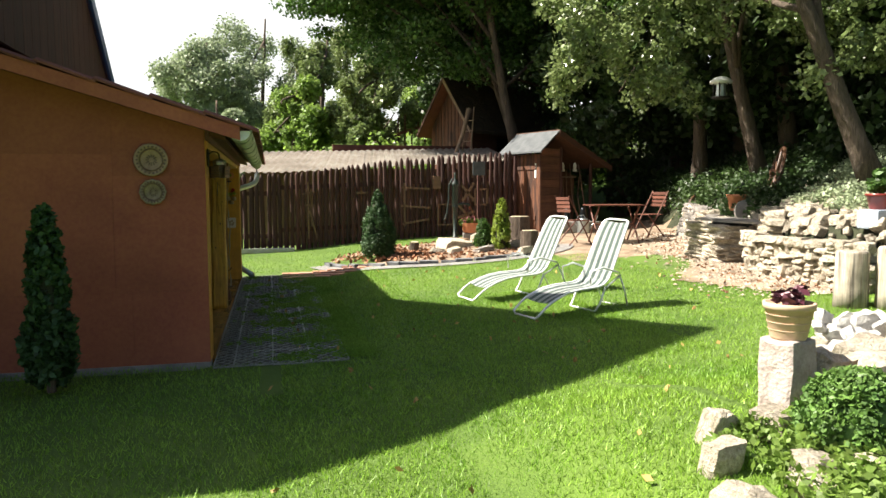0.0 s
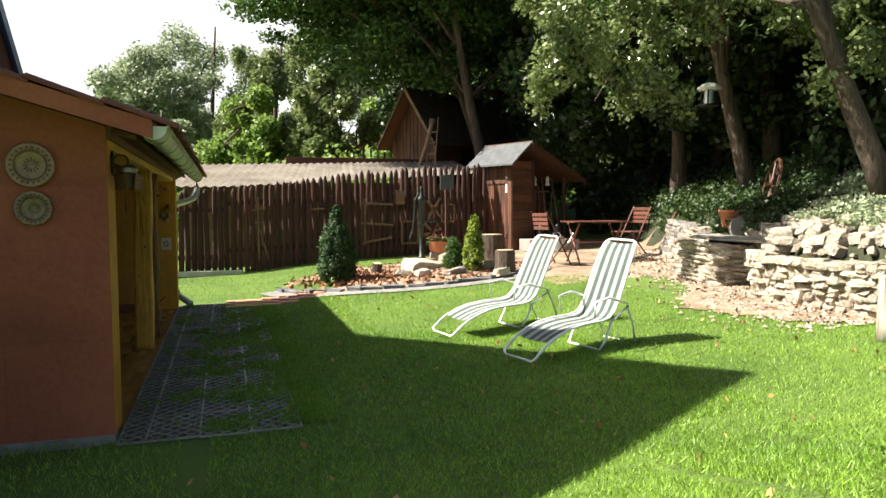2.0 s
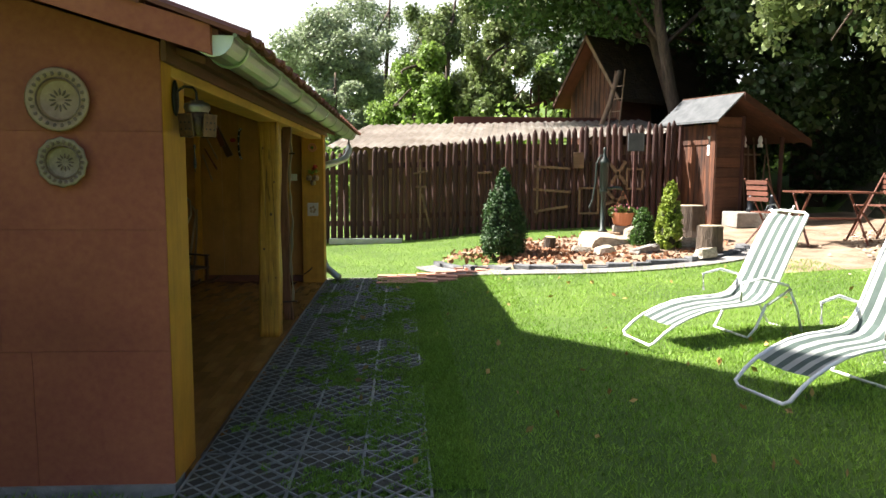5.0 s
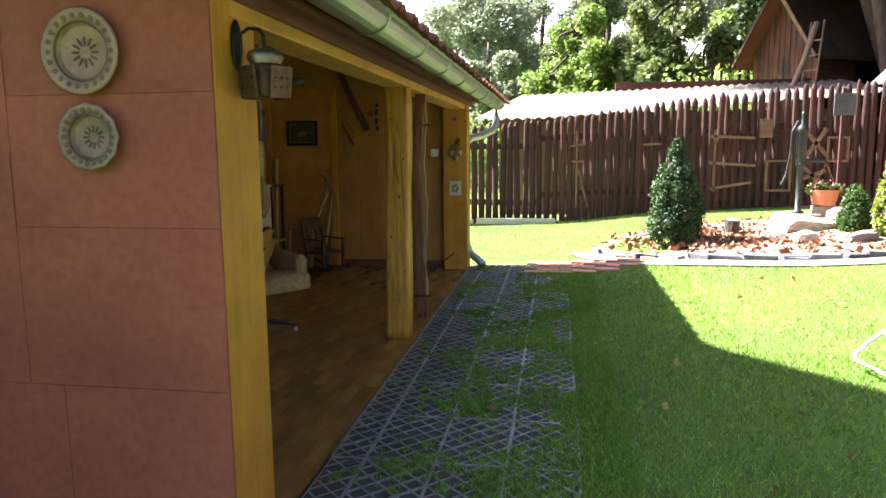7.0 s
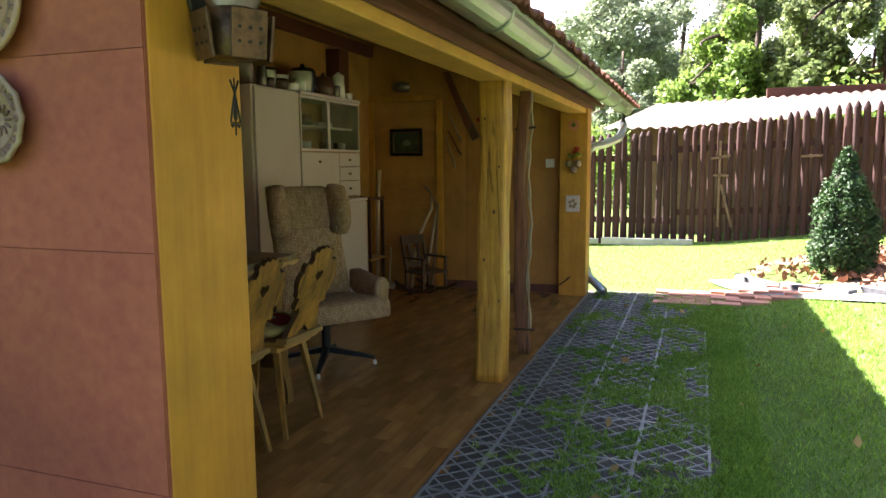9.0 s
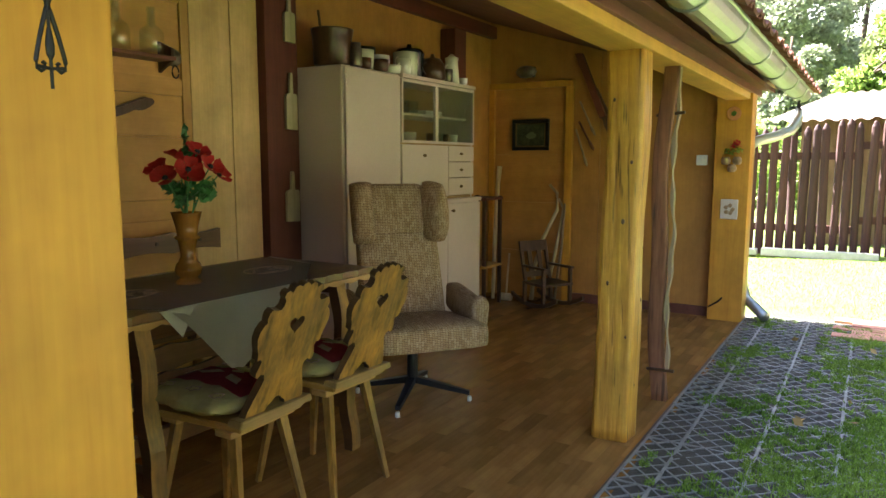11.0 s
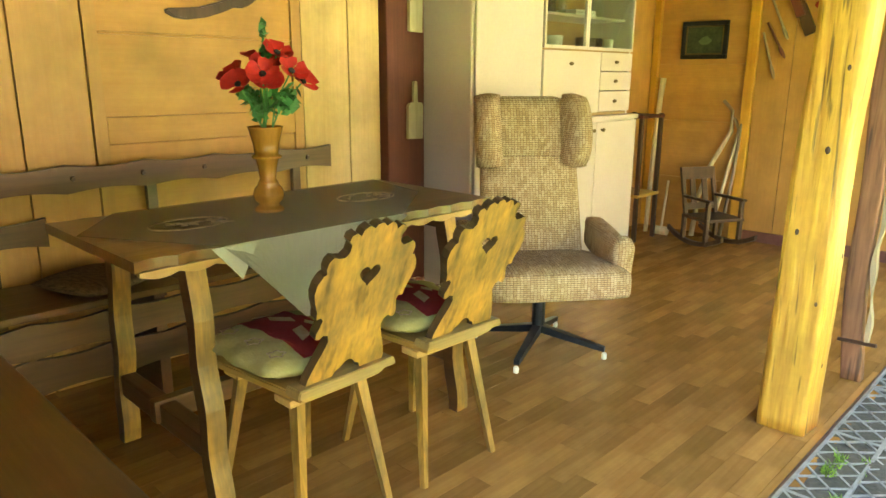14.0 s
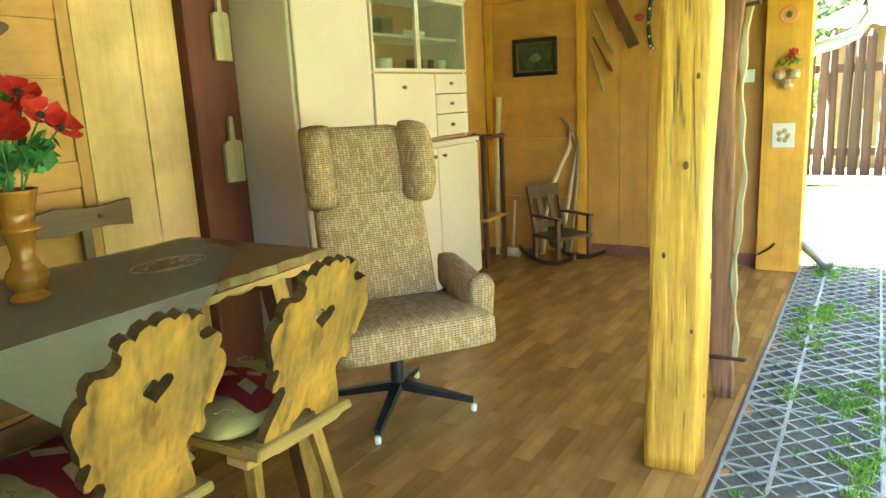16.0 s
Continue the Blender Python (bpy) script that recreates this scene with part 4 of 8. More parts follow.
for z in (0.16, 1.45):
    bm = BM()
    cone(bm, (-0.055, 0.0, z), (0.085, -0.02, z + 0.01), 0.008)
    part("peg", bm, BROWN_WOOD, plank)


def wall_panels():
    # boards of the back wall behind the bench: (y0, y1, z0, z1, thickness, material)
    pieces = [(8.435, 8.63, 0.0, 2.35, 0.02, PLY_PALE), (8.165, 8.430, 0.0, 2.35, 0.02, PLY_PALE), (6.98, 7.215, 0.0, 2.35, 0.02, PLY_Z), (6.60, 6.975, 0.0, 2.35, 0.02, PLY_Z), (6.17, 6.595, 0.0, 2.35, 0.02, PLY_Z),
              (7.22, 7.27, 0.0, 2.3, 0.024, PLY_Z), (8.11, 8.16, 0.0, 2.3, 0.024, PLY_Z),
              (7.27, 8.11, 0.93, 1.03, 0.022, PLY_Y), (7.27, 8.11, 1.335, 1.345, 0.022, PLY_Y), (7.27, 8.11, 1.545, 1.63, 0.022, PLY_Y), (7.27, 8.11, 2.0, 2.3, 0.022, PLY_Y),
              (7.27, 8.11, 0.0, 0.925, 0.012, PLY_Y), (7.27, 8.11, 1.03, 1.335, 0.012, PLY_Y), (7.27, 8.11, 1.345, 1.545, 0.014, PLY_Y), (7.27, 8.11, 1.63, 2.0, 0.012, PLY_Y)]
    wall = bpy.data.objects["wall_back"]
    for y0, y1, z0, z1, th, m in pieces:
        bm = BM()
        box(bm, BX, BX + th, y0 + 0.001, y1 - 0.001, z0 + 0.0005, z1 - 0.0005, bev=0.0015)
        part("panel", bm, m, wall)
    bm = BM()
    box(bm, BX, BX + 0.07, 8.64, 8.90, 0.0, 2.42, bev=0.008)
    structure("post_back", bm, DARK_RED, "dark red squared post on the back wall", "post")
    bm = BM()
    box(bm, BX, BX + 0.14, 10.62, 10.80, 0.0, 2.27, bev=0.008)
    structure("post_back_far", bm, DARK_RED, "dark red squared post beside the cabinet", "post")
    # boards of the end wall right of the door
    end = bpy.data.objects["wall_end"]
    for x0, x1 in ((-2.03, -1.80), (-1.795, -1.60), (-1.595, -1.25), (-1.245, -0.87)):
        bm = BM()
        slab(bm, [(x0, 0.08), (x0, ceil_z(x0) - 0.01), (x1, ceil_z(x1) - 0.01), (x1, 0.08)], 0.016, pose(0, YF - 0.009, 0))
        part("board", bm, OCHRE_Z, end)
    bm = BM()
    box(bm, -2.03, FX - 0.25, YF - 0.022, YF - 0.001, 0.0, 0.075, bev=0.003)
    structure("baseboard", bm, BROWN_Y, "brown baseboard of the end wall", "baseboard")
    # the door in the end wall
    door = thing("door_1", pose(-2.84, YF, 0), "closed ochre plywood door in a yellow frame", "door", kind="structure")
    for x0, x1, z0, z1 in ((0.0, 0.05, 0.0, 1.86), (0.735, 0.80, 0.0, 1.86), (0.0, 0.80, 1.86, 1.915)):
        bm = BM()
        box(bm, x0, x1, -0.045, -0.001, z0, z1, bev=0.004)
        part("frame", bm, YELLOW_Z, door)
    for z0, z1 in ((0.0, 0.42), (0.425, 0.86), (0.865, 1.28), (1.285, 1.855)):
        bm = BM()
        box(bm, 0.053, 0.732, -0.016, -0.001, z0, z1, bev=0.002)
        part("panel", bm, PLY_D, door)


PLY_D = wood("door_ply", (0.42, 0.182, 0.036), (0.50, 0.238, 0.056), "x", 0.5, 2.5, 0.1, 0.1)
wall_panels()


# ---------------------------------------------------------------- table with its cloth and vase
def wavy(length, amp, n, phase=0.0):
    return [(length * i / (n * 6), amp * abs(math.sin(math.pi * i / 6 + phase))) for i in range(n * 6 + 1)]


def build_table():
    t = thing("dining_table", pose(-1.965, 7.50, 0), "dark stained wooden table with carved wavy edges", "table")
    # top, with scalloped long edges
    bm = BM()
    L, W = 1.28, 0.64
    top = [(-W / 2 + 0.006 + a, -L / 2 + y) for y, a in wavy(L, 0.012, 12)]
    right = [(W / 2 - 0.006 - a, L / 2 - y) for y, a in wavy(L, 0.012, 12)]
    slab(bm, [(x, z) for x, z in top[::-1]] + [(x, z) for x, z in right[::-1]], 0.028, pose(0, 0, 0.751, 90, 0, 0) @ Matrix.Diagonal((1, 1, -1, 1)))
    part("tabletop", bm, TABLE_Y, t)
    for sx in (-1, 1):
        bm = BM()
        pts = [(-L / 2 + 0.01 + y, -0.012 - a) for y, a in wavy(L - 0.02, 0.010, 13)]
        slab(bm, [(-L / 2 + 0.01, 0.0), *pts, (L / 2 - 0.01, 0.0)], 0.016, pose(sx * (W / 2 - 0.012), 0, 0.738, 0, 0, 90))
        part("edge_moulding", bm, CHAIR_Y, t, "lighter carved edge moulding")
    for sy in (-1, 1):
        y = sy * (L / 2 - 0.17)
        for sx in (-1, 1):
            bm = BM()
            zz = [0.735 * i / 18 for i in range(19)]
            a = [(0.023 + 0.007 * math.sin(z * 24), z) for z in zz]
            b = [(-0.023 + 0.007 * math.sin(z * 24 + 0.9), z) for z in zz[::-1]]
            slab(bm, a + b, 0.055, pose(sx * 0.285, y, 0, 0, 0, 0) @ Matrix(((1, 0, -0.09 * sx, 0.03 * sx), (0, 1, 0, 0), (0, 0, 1, 0), (0, 0, 0, 1))))
            edge_material(part("leg", bm, CHAIR_Z, t), (0, 1, 0), BENCH_X, True)
        bm = BM()
        box(bm, -0.27, 0.27, y - 0.025, y + 0.025, 0.18, 0.25, bev=0.006)
        part("crossbar", bm, BENCH_X, t)
        bm = BM()
        box(bm, -0.26, 0.26, y - 0.02, y + 0.02, 0.67, 0.73, bev=0.004)
        part("top_bar", bm, BENCH_X, t)
    bm = BM()
    box(bm, -0.02, 0.02, -0.51, 0.51, 0.19, 0.26, bev=0.006)
    part("stretcher", bm, BENCH_Y, t)


CHAIR_Y = wood("chair_wood_y", (0.40, 0.22, 0.06), (0.58, 0.35, 0.12), "y", 0.38, rand=0.1)
build_table()


def build_cloth():
    c = thing("tablecloth", pose(-1.965, 7.50, 0.766), "grey-beige linen tablecloth with embroidered motifs", "tablecloth")
    bm = BM()
    e = 0.322
    ring = [(e, -0.42), (e, 0.20), (0.05, 0.53), (-0.30, 0.60), (-0.30, -0.45), (-0.05, -0.64)]
    slab(bm, [(x, y) for x, y in ring], 0.003, pose(0, 0, 0.0035, 90, 0, 0) @ Matrix.Diagonal((1, 1, -1, 1)))
    part("cloth_top", bm, SHEER_SHADED, c)
    bm = BM()
    # the corner that hangs over the front edge, in soft folds
    n = 12
    prev = None
    for i in range(n + 1):
        y = -0.42 + 0.62 * i / n
        drop = 0.27 * (1 - abs((y + 0.16) / (0.26 if y < -0.16 else 0.36)))
        row = [bm.verts.new((e + 0.006 + 0.008 * math.sin(i * 1.1) * k / 4 + 0.012 * (k / 4), y, 0.004 - max(0.004, drop) * k / 4)) for k in range(5)]
        if prev:
            for k in range(4):
                bm.faces.new((prev[k], row[k], row[k + 1], prev[k + 1]))
        prev = row
    bmesh.ops.solidify(bm, geom=bm.faces[:], thickness=0.0025)
    # opaque and paler than the top: the light on it is in the material
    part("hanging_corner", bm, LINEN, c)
    bm = BM()
    slab(bm, [(-0.455, 0.003), (-0.375, -0.092), (-0.325, 0.003)], 0.0025, pose(e + 0.012, 0, 0, 0, 0, 90))
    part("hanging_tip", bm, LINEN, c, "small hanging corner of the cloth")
    rng = random.Random(2)
    for cy in (-0.36, 0.30):
        bm = BM()
        tube(bm, [(0.02 + 0.075 * math.cos(a * math.pi / 12), cy + 0.115 * math.sin(a * math.pi / 12), 0.0075) for a in range(24)], 0.0022, 4, closed=True)
        for k in range(11):
            x, y = 0.02 + rng.uniform(-0.05, 0.05), cy + rng.uniform(-0.08, 0.08)
            tube(bm, [(x, y, 0.0075), (x + rng.uniform(-.025, .025), y + rng.uniform(-.02, .04), 0.0085), (x + rng.uniform(-.02, .02), y + rng.uniform(.01, .05), 0.0075)], 0.0026, 4)
        part("embroidery", bm, STITCH, c, "brown embroidered motif")


build_cloth()


def build_vase():
    v = thing("flower_vase", pose(-1.964, 7.42, 0.772) @ Matrix.Diagonal((0.9, 0.9, 0.88, 1)), "turned yellow wooden vase with artificial red poppies", "vase")
    bm = BM()
    lathe(bm, [(0.052, 0), (0.053, 0.008), (0.046, 0.014), (0.036, 0.022), (0.036, 0.028), (0.050, 0.04), (0.0535, 0.056), (0.0545, 0.060), (0.0535, 0.064), (0.048, 0.082), (0.034, 0.096), (0.037, 0.10), (0.033, 0.106), (0.028, 0.115), (0.032, 0.15), (0.040, 0.185), (0.052, 0.19), (0.052, 0.198), (0.04, 0.202), (0.045, 0.24), (0.058, 0.292), (0.062, 0.30), (0.056, 0.30), (0.042, 0.25), (0.03, 0.24)], 28)
    part("vase_body", bm, VASE_WOOD, v, smooth=True)
    rng = random.Random(8)
    heads = [(-0.085, -0.06, 0.47, -35, -20), (0.02, 0.0, 0.50, 5, 10), (0.08, 0.06, 0.485, 20, 30), (0.055, -0.015, 0.45, 40, -10), (-0.02, 0.075, 0.52, -10, 30), (0.0, -0.09, 0.44, 30, -40), (0.07, 0.11, 0.45, 30, 45), (-0.06, 0.02, 0.53, -20, 5), (0.03, 0.04, 0.545, 5, 8), (0.10, -0.06, 0.475, 45, -25)]
    for x, y, z, ax, ay in heads:
        bm = BM()
        tube(bm, [(rng.uniform(-.02, .02), rng.uniform(-.02, .02), 0.25), (x * 0.4, y * 0.4, 0.25 + (z - 0.25) * 0.55), (x, y, z)], 0.003, 5)
        part("stem", bm, FLOWER_GREEN, v)
        bm = BM()
        facing = (Vector((x, y, 0.10)).normalized() * 0.8 + Vector((0.5, -0.3, 0.25))).normalized()
        m = Matrix.Translation((x, y, z)) @ facing.to_track_quat("Z", "Y").to_matrix().to_4x4()
        for k in range(5):
            a0 = 2 * math.pi * k / 5 + rng.uniform(-.2, .2)
            rows = []
            for i in range(4):
                r = 0.008 + 0.046 * i / 3
                lift = 0.022 * (i / 3) ** 1.5 + rng.uniform(-.003, .004)
                half = (0.35, 0.62, 0.72, 0.50)[i]
                rows.append([bm.verts.new(m @ Vector((r * math.cos(a0 + half * s), r * math.sin(a0 + half * s), lift + 0.006 * abs(s) + rng.uniform(-.002, .002)))) for s in (-1, -0.4, 0.4, 1)])
            for A, B in zip(rows, rows[1:]):
                for j in range(3):
                    bm.faces.new((A[j], A[j + 1], B[j + 1], B[j]))
        fl = part("flower", bm, PETAL, v, smooth=True)
        bm = BM()
        bmesh.ops.create_icosphere(bm, subdivisions=2, radius=0.012, matrix=m @ pose(0, 0, 0.008) @ Matrix.Diagonal((1, 1, 0.7, 1)))
        part("flower_heart", bm, PETAL_DARK, fl, "black flower heart")
    bm = BM()
    tube(bm, [(0.0, 0.0, 0.26), (-0.01, 0.01, 0.45), (-0.005, 0.015, 0.63)], 0.0035, 5)
    sprig = part("sprig", bm, FLOWER_GREEN, v, "green sprig above the flowers")
    leaves("leaf_bunch", [(-0.008, 0.012, 0.50), (-0.006, 0.014, 0.55), (-0.005, 0.015, 0.60), (-0.005, 0.015, 0.64)], [(0.02, 0.02, 0.03), (0.018, 0.018, 0.03), (0.014, 0.014, 0.03), (0.008, 0.008, 0.02)], 60, 0.034, FLOWER_GREEN, sprig, np.random.default_rng(31), 0.1)
    leaves("foliage", [(0, 0, 0.36), (-0.04, -0.03, 0.40), (0.06, 0.04, 0.39), (0.02, 0.07, 0.40), (0.0, 0.02, 0.56)], [(0.05, 0.05, 0.06), (0.05, 0.05, 0.05), (0.05, 0.06, 0.05), (0.05, 0.05, 0.04), (0.012, 0.012, 0.07)], 170, 0.05, FLOWER_GREEN, v, np.random.default_rng(3), 0.2)


build_vase()


# ---------------------------------------------------------------- carved chairs
CHAIR_BAR = wood("worn_chair_bar", (0.20, 0.13, 0.05), (0.42, 0.27, 0.09), "y", 0.42, rand=0.1, blotch=0.4)


def heart(s, cz, n=20):
    pts = []
    for i in range(n):
        a = 2 * math.pi * i / n
        pts.append((s * 16 * math.sin(a) ** 3 / 17, cz + s * (13 * math.cos(a) - 5 * math.cos(2 * a) - 2 * math.cos(3 * a) - math.cos(4 * a)) / 17))
    return pts


def back_outline():
    """The carved back: scalloped head, notched waist, flaring foot."""
    half = [(0.0, 0.052), (0.016, 0.046), (0.028, 0.032), (0.046, 0.024), (0.056, 0.0), (0.150, 0.0), (0.146, 0.03), (0.130, 0.07), (0.116, 0.10), (0.106, 0.122), (0.100, 0.142), (0.107, 0.160), (0.124, 0.166), (0.138, 0.156), (0.150, 0.160), (0.152, 0.178), (0.143, 0.198), (0.138, 0.216), (0.146, 0.226), (0.162, 0.224), (0.166, 0.25), (0.180, 0.28), (0.187, 0.305), (0.183, 0.33), (0.168, 0.352), (0.157, 0.356), (0.162, 0.372), (0.158, 0.390), (0.145, 0.400), (0.128, 0.395), (0.108, 0.393), (0.094, 0.405), (0.092, 0.425), (0.103, 0.438), (0.098, 0.452), (0.082, 0.457), (0.066, 0.447), (0.058, 0.463), (0.040, 0.471), (0.022, 0.462), (0.012, 0.471), (0.0, 0.474)]
    return half + [(-x, z) for x, z in half[-2:0:-1]]


def build_chair(m, label):
    """Faces -x; origin below the seat's middle."""
    c = thing("carved_chair", m, label, "chair", "carved chairs at the table")
    bm = BM()
    slab(bm, [(-0.135, 0.0), (0.135, 0.0), (0.165, -0.37), (0.15, -0.39), (-0.15, -0.39), (-0.165, -0.37)], 0.022, pose(0.19, 0, 0.43, 0, 0, 90) @ pose(0, 0, 0, 90, 0, 0))
    bmesh.ops.bevel(bm, geom=bm.edges[:], offset=0.004, segments=2, affect="EDGES")
    part("seat", bm, CHAIR_X, c)
    bm = BM()
    slab(bm, [(-0.158, 0.004), (-0.15, 0.0), (-0.12, 0.002), (-0.10, -0.008), (0.10, -0.008), (0.12, 0.002), (0.15, 0.0), (0.158, 0.004), (0.152, 0.024), (-0.152, 0.024)], 0.058, pose(0.188, 0, 0.441, 0, 0, 90))
    bmesh.ops.bevel(bm, geom=bm.edges[:], offset=0.003, segments=2, affect="EDGES")
    part("back_bar", bm, CHAIR_BAR, c)
    bm = BM()
    slab(bm, [(0.83 * x, 0.925 * z) for x, z in back_outline()], 0.024, pose(0.185, 0, 0.462, 0, 20, 0) @ pose(0, 0, 0, 0, 0, 90), heart(0.034, 0.30))
    edge_material(part("backrest", bm, CHAIR_Z, c, "carved wooden back with a heart-shaped cut-out"), pose(0, 0, 0, 0, 20, 0).to_3x3() @ Vector((1, 0, 0)), EDGE_DARK)
    for sx in (-1, 1):
        bm = BM()
        box(bm, sx * 0.12 - 0.035, sx * 0.12 + 0.035, -0.14, 0.14, 0.395, 0.416, bev=0.004)
        part("batten", bm, CHAIR_Y, c)
        for sy in (-1, 1):
            bm = BM()
            cone(bm, (sx * 0.195, sy * 0.150, 0.0), (sx * 0.125, sy * 0.10, 0.405), 0.0125, 0.021, 4)
            part("leg", bm, CHAIR_Z, c)
    return c


def build_cushion(m, label):
    q = thing("seat_cushion", m, label, "cushion", "seat cushions on the chairs")
    bm = BM()
    pillow(bm, 0.36, 0.38, 0.082, None, 18, power=2.8)
    rng = random.Random(3)
    for v in bm.verts:
        v.co.z += 0.004 * math.sin(v.co.x * 60) * math.cos(v.co.y * 37)
        v.co.x *= 1 + 0.025 * math.sin(v.co.y * 55) * (abs(v.co.x) > 0.12)
        v.co.y *= 1 + 0.03 * math.sin(v.co.x * 50 + 1) * (abs(v.co.y) > 0.13)
    part("cushion_body", bm, CUSHION_CREAM, q, smooth=True)
    bm = BM()
    n = 12

    def top(x, y):
        u, v = x / 0.175, y / 0.19
        return 0.041 + 0.041 * max(0, (1 - abs(u) ** 2.8) * (1 - abs(v) ** 2.8)) ** 0.5 + 0.005
    rows = [[bm.verts.new((x, y, top(x, y) + 0.004 * math.sin(x * 60) * math.cos(y * 37))) for y in np.linspace(-0.06 - 0.02, 0.07, 8)] for x in np.linspace(-0.165, 0.165, n)]
    for A, B in zip(rows, rows[1:]):
        for j in range(7):
            bm.faces.new((A[j], A[j + 1], B[j + 1], B[j]))
    bmesh.ops.solidify(bm, geom=bm.faces[:], thickness=0.003)
    part("red_band", bm, CUSHION_RED, q, "dark red printed band", True)
    for x, y, a, s in ((-0.05, 0.0, 20, 0.05), (0.07, -0.02, -30, 0.05), (-0.12, -0.01, 60, 0.035), (0.03, 0.04, 0, 0.03)):
        bm = BM()
        r = [(s, 0), (0.3 * s, 0.5 * s), (-s, 0.15 * s), (-0.4 * s, -0.4 * s)]
        ca, sa = math.cos(radians(a)), math.sin(radians(a))
        pts = [(x + ca * p - sa * t, y + sa * p + ca * t) for p, t in r]
        bm.faces.new([bm.verts.new((p, t, top(p, t) + 0.006)) for p, t in pts])
        bmesh.ops.solidify(bm, geom=bm.faces[:], thickness=0.002)
        part("printed_motif", bm, PRINT, q, "cream and orange printed motif")
    for y in (-0.13, 0.125):
        for x in (-0.10, 0.02, 0.12):
            bm = BM()
            tube(bm, [(x + 0.02 * math.cos(a) * (1 + 0.25 * math.cos(5 * a)), y + 0.02 * math.sin(a) * (1 + 0.25 * math.cos(5 * a)), top(x, y) + 0.0035) for a in np.linspace(0, 2 * math.pi, 21)[:-1]], 0.0014, 4, closed=True)
            part("printed_flower", bm, STITCH, q, "outlined printed flower")
    return q


for y, rz, lab in ((7.237, 1.5, "carved farmhouse chair with a heart cut-out, close to the bench"), (7.68, -1.5, "carved farmhouse chair with a heart cut-out, beside the armchair")):
    build_chair(pose(-1.56, y, 0, 0, 0, rz), lab)
    build_cushion(pose(-1.59, y, 0.443, 0, 0, rz), "cream seat cushion with a red printed band on a chair")


# ---------------------------------------------------------------- corner bench
def scallop(L, z0, h, n, amp):
    up = [(x, z0 + h - amp * abs(math.sin(math.pi * n * x / L))) for x in np.linspace(0, L, n * 8 + 1)]
    down = [(x, z0 + amp * abs(math.sin(math.pi * n * x / L))) for x in np.linspace(L, 0, n * 8 + 1)]
    return up + down


def build_bench():
    b = thing("corner_bench", pose(BX + 0.03, 6.2, 0), "dark wooden corner bench with scalloped back rails", "bench")
    bm = BM()
    box(bm, 0.02, 0.40, 0.0, 2.06, 0.43, 0.455, bev=0.006)
    part("seat_back", bm, BENCH_Y, b)
    bm = BM()
    box(bm, 0.402, 1.67, 0.02, 0.47, 0.43, 0.455, bev=0.006)
    part("seat_side", bm, BENCH_X, b, "dark seat along the gable wall")
    for z0 in (0.765, 0.585):
        bm = BM()
        slab(bm, scallop(2.06 if z0 > 0.7 else 0.8, z0, 0.105, 7 if z0 > 0.7 else 3, 0.014), 0.024, pose(0.045, 0, 0, 0, 0, 90))
        part("back_rail", bm, BENCH_Y, b)
    for y in (0.12, 0.62, 1.2, 1.88):
        bm = BM()
        box(bm, 0.005, 0.032, y - 0.02, y + 0.02, 0.3, 0.85, bev=0.003)
        part("upright", bm, BENCH_X, b)
    for k in range(8):
        bm = BM()
        cone(bm, (0.055, 0.14 + 0.255 * k, 0.82), (0.064, 0.14 + 0.255 * k, 0.82), 0.011, 0.008, 10)
        part("plug", bm, BROWN_WOOD, b, "dark round wooden plug")
    for z0, h, xx in ((0.30, 0.12, 0.39), (0.16, 0.13, 0.36)):
        bm = BM()
        slab(bm, scallop(1.98, z0, h, 7, 0.014), 0.02, pose(xx, 0.05, 0, 0, 0, 90))
        part("skirt", bm, BENCH_Y, b)
    for y in (0.05, 1.05, 2.0):
        bm = BM()
        box(bm, 0.05, 0.36, y - 0.02, y + 0.02, 0.0, 0.43, bev=0.004)
        part("leg_board", bm, BENCH_X, b)
    for x in (0.7, 1.5):
        bm = BM()
        box(bm, x - 0.02, x + 0.02, 0.05, 0.42, 0.0, 0.43, bev=0.004)
        part("leg_board", bm, BENCH_X, b)
    bm = BM()
    slab(bm, scallop(1.28, 0.31, 0.11, 5, 0.014), 0.02, pose(0.4, 0.46, 0))
    part("skirt", bm, BENCH_X, b)


build_bench()
q = thing("patterned_cushion", pose(-2.58, 7.08, 0.455, 0, 0, 20), "dark leaf-patterned cushion on the bench", "cushion")
bm = BM()
pillow(bm, 0.32, 0.30, 0.06, None, 10)
part("cushion_body", bm, material("leaf_pattern", (0.012, 0.008, 0.006), (0.20, 0.14, 0.085), 0.9, 34, (1, 3.0, 1), bump=0.3, rand=0), q, smooth=True)


